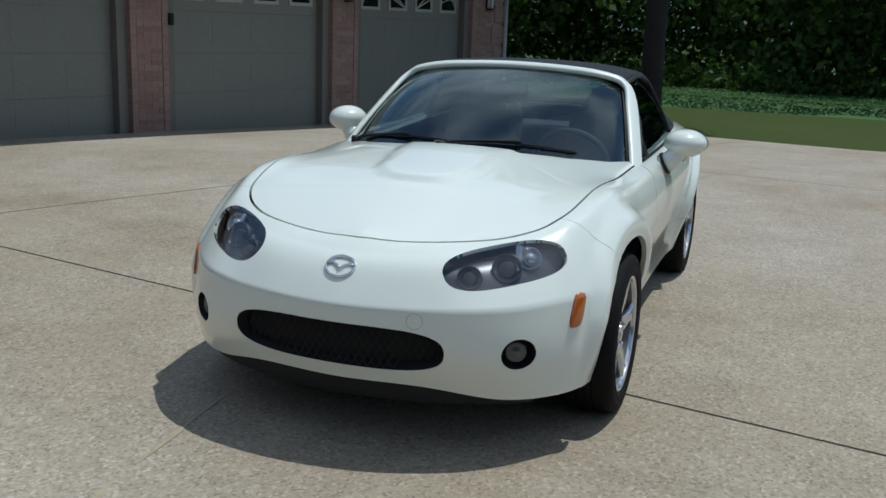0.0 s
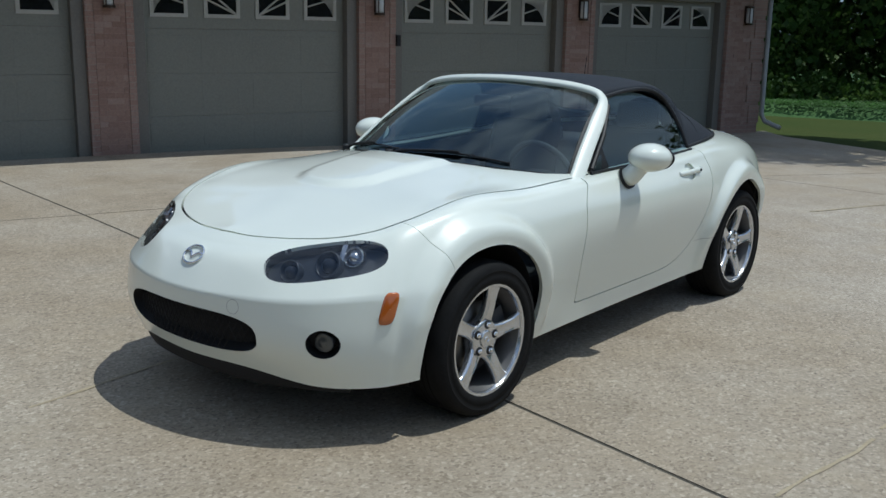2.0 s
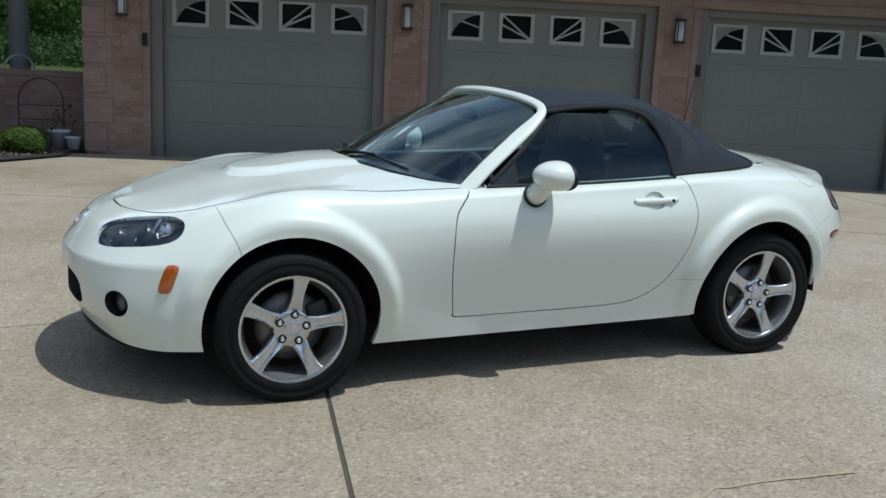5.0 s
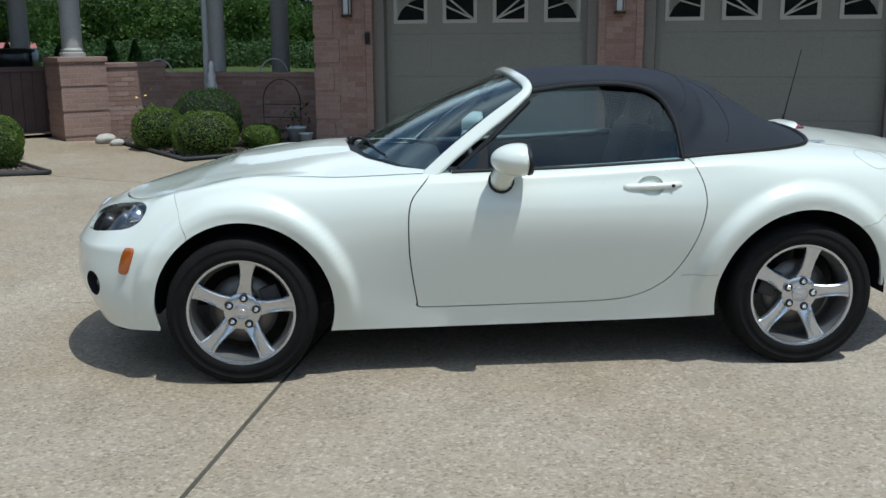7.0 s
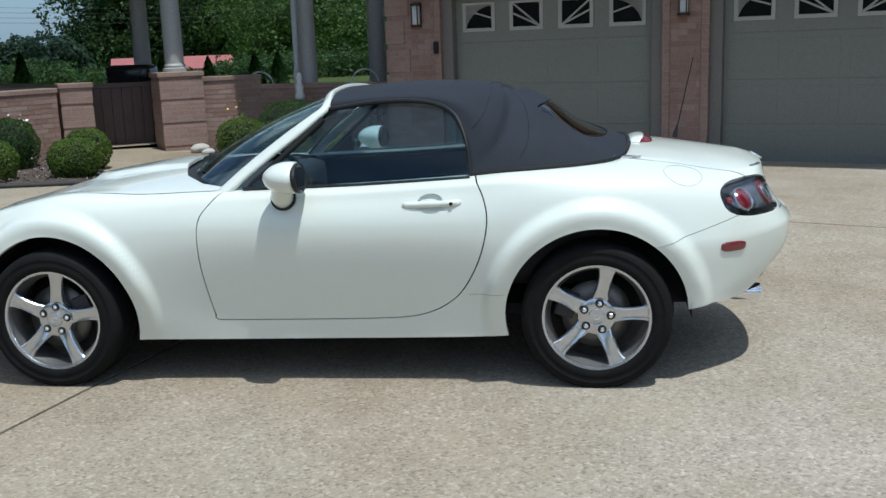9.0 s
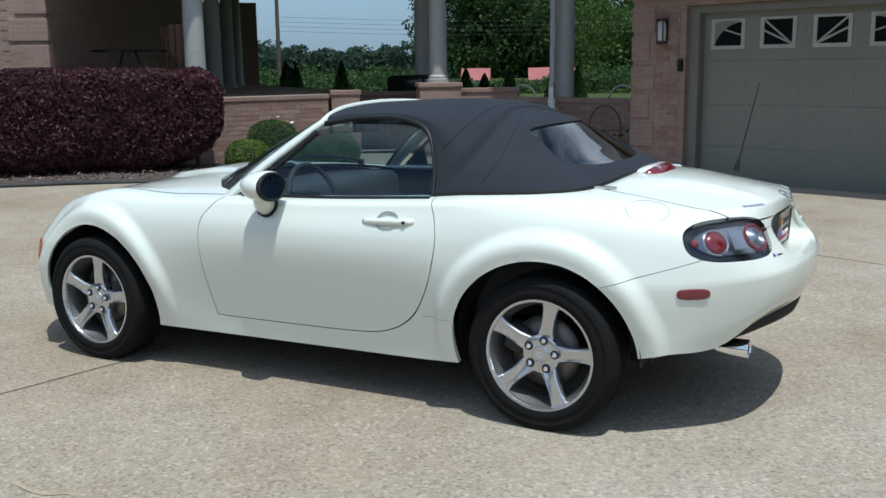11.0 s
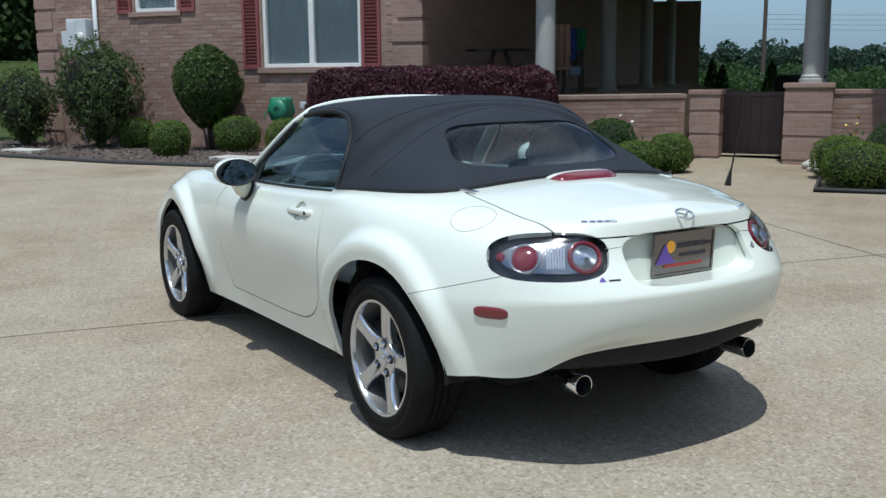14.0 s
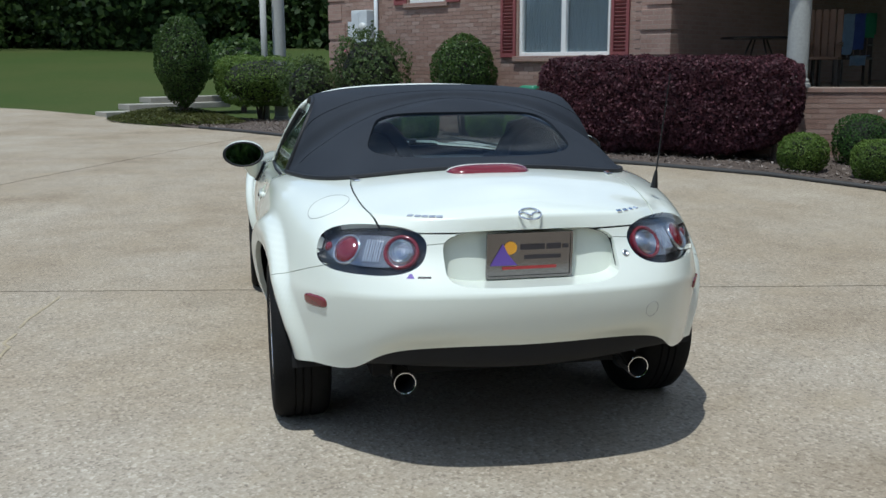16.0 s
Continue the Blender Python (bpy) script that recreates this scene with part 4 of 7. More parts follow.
for s in (1, -1):
    # quarter trim and door glass
    top = catmull([(.27, .858), (.11, .995), (-.055, 1.138), (-.25, 1.183), (-.45, 1.180), (-.572, 1.130), (-.632, 1.02), (-.655, .89)], 6)
    n = len(top)
    g = []
    for k in range(5):
        t = k / 4
        row = []
        for i, (x1, z1) in enumerate(top):
            x0 = .275 + (-.655 - .275) * i / (n - 1)
            z0 = .852 + .03 * i / (n - 1)
            x, z = x0 + (x1 - x0) * t, z0 + (z1 - z0) * t
            q = (z - .86) / .3
            row.append((x, s * (.712 - .11 * q - .045 * q * q), z))
        g.append(row)
    part("door_glass", sheet(np.array(g)), side_glass, car, "tinted side window", True)
    part("belt_trim", tube([(.30, s * .716, .850), (-.2, s * .724, .862), (-.66, s * .722, .884)], .007, 6), black_plastic, car, "black window strip")
    part("pillar_trim", tube([(.27, s * .700, .862), (.11, s * .655, .998), (-.03, s * .590, 1.125)], .012, 8), black_plastic, car, "black pillar trim")
    b = bmesh.new()
    vs = [b.verts.new((x, s * y, z)) for x, y, z in ((.29, .708, .856), (.15, .716, .86), (.15, .672, .962))]
    b.faces.new(vs)
    r = bmesh.ops.extrude_face_region(b, geom=b.faces[:])
    bmesh.ops.translate(b, verts=[v for v in r["geom"] if isinstance(v, bmesh.types.BMVert)], vec=(0, -s * .01, 0))
    part("quarter_panel", b, black_plastic, car, "black mirror corner")
    # door mirror
    b = bmesh.new()
    bmesh.ops.create_uvsphere(b, u_segments=28, v_segments=18, radius=1.0)
    for v in b.verts:
        x, y, z = v.co
        if x < -.25:
            x = -.25 - (-.25 - x) * .12
        k = abs(x) ** 1.0
        v.co = (x * .110, y * .100 * (1 - .05 * x), z * .065)
    b.transform(Matrix.Translation((.048, s * .868, .914)) @ Euler((0, 0, radians(2 * s))).to_matrix().to_4x4())
    mir = part("door_mirror", b, paint, car, "white door mirror", True)
    b = lathe([(.0, 0), (.94, 0), (1, .05)], 32)
    b.transform(Matrix.Translation((.006, s * .870, .914)) @ Euler((0, radians(6), 0)).to_matrix().to_4x4() @ Euler((0, 0, radians(90 + 2 * s))).to_matrix().to_4x4() @ Matrix.Diagonal((.091, .1, .057, 1)))
    part("mirror_glass", b, mirror_mat, mir, "mirror glass", False)
    b = lathe([(.93, .0), (.95, .03), (1.0, .05), (1.06, .02), (1.085, -.08), (1.06, -.14)], 40)
    b.transform(Matrix.Translation((.006, s * .870, .914)) @ Euler((0, radians(6), 0)).to_matrix().to_4x4() @ Euler((0, 0, radians(90 + 2 * s))).to_matrix().to_4x4() @ Matrix.Diagonal((.091, .1, .057, 1)))
    part("mirror_rim", b, black_plastic, mir, "black rim round the glass", True)
    b = tube([(.105, s * .775, .812), (.105, s * .812, .834), (.090, s * .84, .872), (.075, s * .86, .90)], .048, 18, taper=.040)
    part("mirror_stalk", b, paint, mir, "", True)
    b = tube([(.105, s * .783, .817), (.105, s * .795, .823)], .053, 18)
    part("mirror_gasket", b, black_plastic, mir, "black gasket")
    # handle
    hb = []
    for x_, z_, o_ in ((-.395, .784, -.008), (-.412, .785, -.002), (-.44, .787, .002), (-.505, .789, .004), (-.57, .791, .004), (-.605, .7925, .001), (-.627, .793, -.008)):
        q_, _ = onto((x_, s * 2, z_), (0, -s, 0))
        hb.append((x_, q_.y + s * o_, z_))
    hy = hb[4][1]
    hb = tube(hb, .0135, 16)
    hnd = part("door_handle", hb, paint, doors[0 if s > 0 else 1], "", True)
    b = lathe([(.0075, 0), (.0075, .004), (0, .005)], 14)
    b.transform(Matrix.Translation((-.592, hy + s * .0115, .792)) @ Euler((0, 0, 0 if s > 0 else math.pi)).to_matrix().to_4x4())
    part("keyhole", b, black_plastic, hnd, "black keyhole")
    # side markers
    p_, n_ = onto((2.2, s * 1.6, .507), (-.6, -s * .9, 0))
    b = pill(.029, .056, 4.0, .007, -.30 * s)
    b.transform(facing(p_, n_))
    part("side_marker", b, lens_amber, car, "amber side marker lamp", True)
    p_, n_ = onto((-1.712, s * 2, .583), (0, -s, 0))
    b = pill(.061, .0205, 3.2, .006)
    b.transform(facing(p_, n_))
    part("side_marker", b, lens_red, car, "red side marker lamp", True)
    if s > 0:
        c_, m_ = onto((-1.515, .605, 3), (0, 0, -1))
        fm = facing(c_, m_)
        ringp = []
        for k in range(40):
            a = 2 * math.pi * k / 40
            q_, _ = onto(fm @ V((.080 * math.cos(a), .3, .074 * math.sin(a))), -m_)
            ringp.append(tuple(q_))
        part("fuel_flap_line", tube(ringp, .0013, 5, closed=True), paint_line, car, "thin round shut line of the fuel flap")

def on_glass(y, up, lift):
    """A point over the windscreen at a width y and a height share up."""
    k = up * (len(G_) - 1)
    i0 = min(int(k), len(G_) - 2)
    row = G_[i0] * (1 - (k - i0)) + G_[i0 + 1] * (k - i0)
    return V((np.interp(y, row[:, 1], row[:, 0]), y, np.interp(y, row[:, 1], row[:, 2]))) + V((.55, 0, .83)) * lift


for y0, y1, yp in ((-.56, -.06, -.60), (-.04, .47, -.10)):
    blade = [on_glass(y0 + (y1 - y0) * k / 10, .035 + .030 * math.sin(math.pi * k / 10), .008) for k in range(11)]
    wiper = part("wiper", tube(blade, .0048, 6), black_plastic, car, "black wiper blade lying along the windscreen base")
    arm = [on_glass(yp, .0, .012) + V((.035, 0, -.012)), on_glass(yp + .05, .02, .018), on_glass((y0 + y1) / 2, .062, .020), on_glass((y0 + y1) / 2 + .02, .062, .010)]
    part("wiper_arm", tube([tuple(q) for q in catmull([tuple(q) for q in arm], 6)], .0085, 8, taper=.005), black_plastic, wiper, "black wiper arm")
    b = lathe([(.0, .03), (.016, .03), (.020, .02), (.020, -.01)], 16, "Z")
    b.transform(Matrix.Translation(arm[0]))
    part("pivot_cap", b, black_plastic, wiper, "black pivot cap", True)

# ---- cabin ----
b = bmesh.new()
box(b, -1.2, .72, -.66, .66, .30, .34)
part("cabin_floor", b, black_inside, car, "black carpet")
b = boxed(.28, .70, -.64, .64, .58, .83, bevel=.06)
part("dashboard", b, charcoal_trim, car, "black dashboard", True)
b = boxed(-1.22, -.72, -.60, .60, .40, .86, bevel=.05)
part("rear_shelf", b, charcoal_trim, car, "black rear shelf", True)
for s in (1, -1):
    seat = part("seat", boxed(-.62, -.10, s * .36 - .23, s * .36 + .23, .34, .50, bevel=.06), charcoal_trim, car, "black bucket seat", True)
    b = boxed(-.08, .08, -.22, .22, 0, .52, bevel=.06, m=pose(-.60, s * .36, .46, 0, -16, 0))
    part("backrest", b, charcoal_trim, seat, "", True)
    b = boxed(-.05, .05, -.12, .12, .50, .66, bevel=.045, m=pose(-.60, s * .36, .46, 0, -14, 0))
    part("headrest", b, charcoal_trim, seat, "", True)
    hoop = [(-.80, s * (.36 + .17 * math.cos(a)), .86 + .24 * math.sin(a)) for a in np.linspace(0, math.pi, 14)]
    part("roll_hoop", tube(hoop, .03, 10), grey_plastic, car, "dark grey roll hoop", True)
ring = [(.16 + .18 * .35 * math.cos(a), .36 + .18 * math.sin(a), .78 + .18 * .94 * math.cos(a)) for a in np.linspace(0, 2 * math.pi, 33)[:-1]]
wheel_rim = part("steering_wheel", tube(ring, .014, 8, closed=True), charcoal_trim, car, "black steering wheel", True)
part("hub", boxed(.15, .30, .30, .42, .73, .82, bevel=.02), black_plastic, wheel_rim, "", True)
part("rear_view_mirror", boxed(.08, .11, -.11, .11, 1.09, 1.15, bevel=.012), black_plastic, car, "black inside mirror", True)

# ---- trim, badges, plate ----
def fairing(profile, name, m, label, sink=0.0):
    """A strip across the boot: (x, height over the skin) pairs, tapering to nothing at its ends."""
    rows = []
    for x_, h_ in profile:
        row = []
        for j in range(33):
            yy = -.155 + .310 * j / 32
            w_ = max(0.0, 1 - abs(yy / .155) ** 4.5) ** .6
            xx = -1.345 + (x_ + 1.345) * (.35 + .65 * w_)
            row.append((xx, yy, onto((xx, yy, 3), (0, 0, -1))[0].z + .0015 + w_ * h_ - sink))
        rows.append(row)
    return part(name, sheet(np.array(rows)), m, car, label, True)


fairing([(-1.312, .0), (-1.325, .010), (-1.345, .019), (-1.37, .0245), (-1.386, .025), (-1.392, .0235), (-1.393, .022)], "stop_lamp_fairing", paint, "white fairing over the brake lamp")
fairing([(-1.390, .0245), (-1.400, .0225), (-1.416, .014), (-1.428, .004), (-1.431, -.002)], "high_stop_lamp", lens_red, "long red brake lamp")
part("antenna", tube([(-1.588, -.56, .905), (-1.60, -.56, .965)], .014, 10, taper=.005), black_plastic, car, "black whip aerial")
part("antenna_whip", tube([(-1.600, -.56, .96), (-1.675, -.565, 1.31)], .0035, 6, taper=.002), black_plastic, car, "black whip aerial")
for s in (1, -1):
    part("top_hinge", boxed(-.05, .05, -.012, .012, -.004, .006, m=pose(-1.275, s * .492, onto((-1.275, s * .492, 3), (0, 0, -1))[0].z + .003, 0, -2, 8 * s) @ Matrix.Diagonal((1.6, 1, 1, 1)), bevel=.003), chrome, car, "bright hinge cover")


def emblem(m, k=1.0):
    """An oval ring with spread wings, as a plain shape."""
    ring = [(0, .052 * k * math.cos(a), .040 * k * math.sin(a)) for a in np.linspace(0, 2 * math.pi, 41)[:-1]]
    b = tube(ring, .0048 * k, 8, closed=True)
    b.transform(m)
    e = part("emblem", b, chrome, car, "oval chrome emblem", True)
    for s in (1, -1):
        b = tube([(0, s * .049 * k, .006 * k), (0, s * .030 * k, .012 * k), (0, s * .012 * k, .002 * k), (0, .0, -.014 * k)], .0055 * k, 8)
        b.transform(m)
        part("wing", b, chrome, e, "", True)


def flat_on(origin, direction, lift=.002):
    """A pose on the skin whose X axis is the normal, as the badges want it."""
    p, n = onto(origin, direction)
    return facing(p + n * lift, n) @ Euler((0, 0, radians(90))).to_matrix().to_4x4()


emblem(flat_on((3, 0, .628), (-1, 0, 0)), .98)
emblem(flat_on((-3, 0, .872), (1, 0, 0)), .70)
for y0, n, wdt, z in ((.372, 5, .0215, .868), (-.318, 4, .026, .866)):
    for i in range(n):
        yy = y0 - i * wdt
        part("badge_letter", boxed(-.002, .002, -.0105, .0105, -.0075, .0075, m=flat_on((-3, yy, z), (1, 0, 0), .001), bevel=.002), chrome, car, "chrome badge letter shape")
plate_mat = mottled("plate_metal", (0.21, 0.195, 0.195), (0.25, 0.235, 0.235), 9.0, 0.16, world_space=False, metal=0.97)
PM = pose(-1.897, 0, .742, 0, -3, 0) @ Matrix.Diagonal((1, .90, .90, 1))
plate = part("number_plate", boxed(-.006, .004, -.152, .152, -.077, .077, m=PM, bevel=.003), plate_mat, car, "bright metal dealer plate with purple peak and bars")
for sgn in (1, -1):
    part("plate_frame", boxed(-.010, .002, -.158, .158, sgn * .078 - .004, sgn * .078 + .004, m=PM), plate_mat, plate, "thin metal frame strip")
    part("plate_frame", boxed(-.010, .002, sgn * .155 - .004, sgn * .155 + .004, -.074, .074, m=PM), plate_mat, plate, "thin metal frame strip")
purple = mat("purple_print", (.13, .07, .36), .5)
orange = mat("orange_print", (.75, .35, .03), .5)
dark_ink = mat("dark_ink", (.03, .025, .03), .5)
red_ink = mat("red_ink", (.35, .03, .03), .5)
b = bmesh.new()
vs = [b.verts.new(PM @ V((-.0085, y, z))) for y, z in ((.146, -.035), (.045, -.035), (.080, .005), (.100, .045))]
b.faces.new(vs)
part("purple_peak", b, purple, plate, "purple peak print")
b = lathe([(0, 0), (.024, 0)], 20)
b.transform(PM @ Matrix.Translation((-.0075, .072, .028)) @ Euler((0, 0, radians(90))).to_matrix().to_4x4())
part("orange_disc", b, orange, plate, "orange disc print")
for y0, y1, z0, z1, mt in ((.035, -.055, .020, .040, dark_ink), (-.062, -.115, .020, .040, dark_ink), (-.122, -.143, .022, .036, dark_ink), (.020, -.115, -.014, .000, dark_ink), (.10, -.10, -.050, -.040, red_ink)):
    part("print_bar", boxed(-.0085, -.005, y1, y0, z0, z1, m=PM), mt, plate, "plain printed bar")

# ---- small marks on the bumpers ----
def ring_mark(origin, direction, r, name, label):
    c_, m_ = onto(origin, direction)
    fm = facing(c_, m_)
    pts = [tuple(onto(fm @ V((r * math.cos(a), .3, r * math.sin(a))), -m_)[0]) for a in np.linspace(0, 2 * math.pi, 29)[:-1]]
    part(name, tube(pts, .0009, 5, closed=True), paint_line, car, label)


ring_mark((3, .285, .492), (-1, 0, 0), .026, "tow_cover_line", "round shut line of the tow eye cover")
ring_mark((-3, -.40, .557), (1, 0, 0), .026, "tow_cover_line", "round shut line of the tow eye cover")
p_, n_ = onto((-3, -.318, .738), (1, 0, 0))
b = lathe([(.0125, -.004), (.0125, .002), (.010, .004), (.006, .004), (.005, .001), (0, .001)], 20)
b.transform(facing(p_, n_))
part("boot_lock", b, steel, car, "small round steel lock", True)
p_, n_ = onto((-3, .392, .697), (1, 0, 0))
fm = facing(p_ + n_ * .0008, n_)
b = bmesh.new()
vs = [b.verts.new(fm @ V(q)) for q in ((.013, 0, -.008), (-.013, 0, -.008), (-.003, 0, .008), (.004, 0, .008))]
b.faces.new(vs)
part("sticker_peak", b, purple, car, "small purple sticker")
p_, n_ = onto((-3, .352, .694), (1, 0, 0))
part("sticker_bar", boxed(-.021, .021, -.0015, .0008, -.0035, .0035, m=facing(p_, n_), bevel=.0005), dark_ink, car, "plain dark sticker bar")
for s in (1, -1):
    seam = []
    for dz in (-.0012, .0012):
        seam.append([tuple(onto((-.650 - .016 * k, s * 2, .410 + .001 * k + dz), (0, -s, 0))[0] + V((0, s * .0012, 0))) for k in range(10)])
    part("sill_seam", sheet(np.array(seam)), paint_line, car, "fine seam between sill and rear wing")

# ---- ground ----
def smooth01(t):
    t = max(0.0, min(1.0, t))
    return t * t * (3 - 2 * t)


def gz(x, y):
    """Height of the ground: it falls away past the garage and rises a little to the porch."""
    return -.20 * smooth01((-x - 3) / 9) + .12 * smooth01((x - 2.5) / 4) - .05 * smooth01((-y - 3) / 4) + .006 + .014 * smooth01((-x + .4) / 1.4) * smooth01((x + 9) / 6)


def lawn_z(x, y):
    """The lawn climbs beyond the house and falls towards the bean field."""
    return gz(x, y) - .05 + climb(x) * smooth01((y + 26) / 16) - .30 * smooth01((-x - 12) / 14)


def climb(x):
    return 2.2 * smooth01((x - 23) / 34)


def pts_inside(px, py, poly):
    return poly_inside(px, py, poly) < 0


DRIVE = [(1.7, -8.6), (-13.4, -4.0), (-12.6, -3.3), (-11.4, -.9), (-10.9, 2.2), (-11.3, 14), (34, 16), (30, 11.0), (24.5, 6.4), (20.2, 3.95), (17.4, 3.3), (15.9, 2.45), (14.66, 1.5), (13.34, .68), (12.54, .26), (11.0, -.5), (9.8, -1.1), (8.7, -1.86), (7.5, -2.66), (6.5, -3.73), (5.2, -5.05), (4.06, -5.80), (5.9, -8.3), (6.1, -9.2), (4.6, -9.9), (4.35, -9.2), (2.93, -7.15), (1.7, -8.15)]
ground = part("ground", sheet(np.array([[(x, y, lawn_z(x, y)) for x in np.concatenate([[-900, -300, -120, -60], np.arange(-30, 61, 2.0), [90, 150, 300, 900]])] for y in np.concatenate([[-900, -300, -120, -60], np.arange(-30, 41, 2.0), [60, 120, 300, 900]])])), grass_mat, None, "mown green lawn", True)
tagged(ground, "mown green lawn reaching to the far fields", "ground", kind="structure")

# driveway slabs, split along the joints
JOINTS = [((.85, 0), (.2011, 1.0)), ((0, -4.03), (1.0, -.42)), ((-6.15, 0), (.21, 1.0)), ((0, 5.8), (1.0, -.42)), ((8.2, 0), (.19, 1.0)), ((15.5, 0), (.19, 1.0)), ((0, 13.5), (1.0, -.42))]
driveway = thing("driveway", "pale exposed-aggregate concrete driveway in large slabs", "driveway", kind="structure")
dbm = sheet(np.array([[(x, y, 0) for x in np.arange(-16, 37, 1.0)] for y in np.arange(-12, 19, 1.0)]))
for i in range(len(DRIVE)):
    (x1, y1), (x2, y2) = DRIVE[i], DRIVE[(i + 1) % len(DRIVE)]
    d = V((x2 - x1, y2 - y1, 0)).normalized()
    bmesh.ops.bisect_plane(dbm, geom=dbm.verts[:] + dbm.edges[:] + dbm.faces[:], plane_co=(x1, y1, 0), plane_no=(-d.y, d.x, 0))
GAP = .0095
for (px, py), (dx, dy) in JOINTS:
    d = V((dx, dy, 0)).normalized()
    nrm = V((-d.y, d.x, 0))
    for s in (1, -1):
        bmesh.ops.bisect_plane(dbm, geom=dbm.verts[:] + dbm.edges[:] + dbm.faces[:], plane_co=V((px, py, 0)) + nrm * GAP * s, plane_no=nrm)
cells = {}
for f in dbm.faces:
    c = f.calc_center_median()
    if not pts_inside(c.x, c.y, DRIVE):
        continue
    key = []
    for (px, py), (dx, dy) in JOINTS:
        d = V((dx, dy, 0)).normalized()
        k = (c.x - px) * -d.y + (c.y - py) * d.x
        if abs(k) < GAP:
            key = None
            break
        key.append(k > 0)
    cells.setdefault(tuple(key) if key is not None else None, []).append(f)
for key, faces in cells.items():
    b = bmesh.new()
    vm = {}
    for f in faces:
        for v in f.verts:
            if v not in vm:
                vm[v] = b.verts.new((v.co.x, v.co.y, gz(v.co.x, v.co.y) - (.0045 if key is None else 0)))
        b.faces.new([vm[v] for v in f.verts])
    if key is None:
        part("joint_filler", b, joint_dirt, driveway, "dark dirt in the joints")
        continue
    tuck(b, 0.0, .05)
    part("slab", b, concrete, driveway)
dbm.free()

# ---- brick and other building materials ----
def brick_mat(name, c1, c2, mortar, m_scale=1.0):
    m = mat(name, c1, 0.85)
    tc = node(m, "ShaderNodeTexCoord")
    mp = node(m, "ShaderNodeMapping")
    link(m, tc.outputs["Object"], mp.inputs["Vector"])
    sepx = node(m, "ShaderNodeSeparateXYZ")
    link(m, tc.outputs["Object"], sepx.inputs[0])
    add = node(m, "ShaderNodeMath", operation="ADD")
    link(m, sepx.outputs[0], add.inputs[0])
    link(m, sepx.outputs[1], add.inputs[1])
    cmb = node(m, "ShaderNodeCombineXYZ")
    link(m, add.outputs[0], cmb.inputs[0])
    link(m, sepx.outputs[2], cmb.inputs[1])
    br = node(m, "ShaderNodeTexBrick", Scale=1.0)
    br.inputs["Brick Width"].default_value = .203
    br.inputs["Row Height"].default_value = .0677
    br.inputs["Mortar Size"].default_value = .006
    br.inputs["Mortar Smooth"].default_value = .2
    br.inputs["Color1"].default_value = (*c1, 1)
    br.inputs["Color2"].default_value = (*c2, 1)
    br.inputs["Mortar"].default_value = (*mortar, 1)
    link(m, cmb.outputs[0], br.inputs["Vector"])
    st = noise_of(m, .9, 5, .65)
    fine = noise_of(m, 45, 3, .6)
    c = mix(m, 1.0, br.outputs["Color"], ramp(m, st, (.3, (.82, .80, .78)), (.7, (1.08, 1.06, 1.05))), "MULTIPLY")
    c = mix(m, 1.0, c, ramp(m, fine, (.3, (.85, .85, .85)), (.7, (1.1, 1.1, 1.1))), "MULTIPLY")
    link(m, c, bsdf(m).inputs["Base Color"])
    inv = node(m, "ShaderNodeMath", operation="SUBTRACT")
    inv.inputs[0].default_value = 1.0
    link(m, br.outputs["Fac"], inv.inputs[1])
    bump(m, inv.outputs[0], .5, .006)
    return m


brick = brick_mat("pink_brick", (0.289, 0.182, 0.146), (0.335, 0.228, 0.185), (0.309, 0.244, 0.207))
door_paint = mottled("sage_door_paint", (.200, .197, .165), (.222, .219, .183), .8, .55, fine=40, strength=.08)
jamb_paint = mottled("taupe_jamb_paint", (.165, .153, .13), (.19, .175, .148), .8, .6, fine=40, strength=.05)
door_trim = mottled("cream_door_trim", (.40, .385, .335), (.45, .435, .38), 2.0, .55, fine=60, strength=.05)
white_trim = mottled("white_trim", (.70, .70, .67), (.78, .78, .75), 2.0, .5, fine=60, strength=.05)
dark_glass = mat("dark_window_glass", (.012, .013, .014), .04)
column_paint = mottled("grey_column_paint", (0.344, 0.344, 0.32), (0.394, 0.394, 0.369), 1.2, .6, fine=30, strength=.05)
shutter_paint = mottled("dark_red_shutter", (.20, .055, .055), (.25, .07, .07), 2.0, .6, fine=40, strength=.1)
curtain_mat = mottled("sheer_curtain", (.26, .265, .265), (.33, .335, .33), 3.0, .9, fine=80, strength=.1)
bronze = mat("aged_bronze", (.06, .045, .035), .45, .6)
lamp_amber_glass = mat("frosted_glass", (.55, .55, .52), .25)
roof_mat = mottled("roof_shingle", (.09, .08, .075), (.14, .125, .115), 2.0, .9, fine=25, strength=.6, distance=.01)


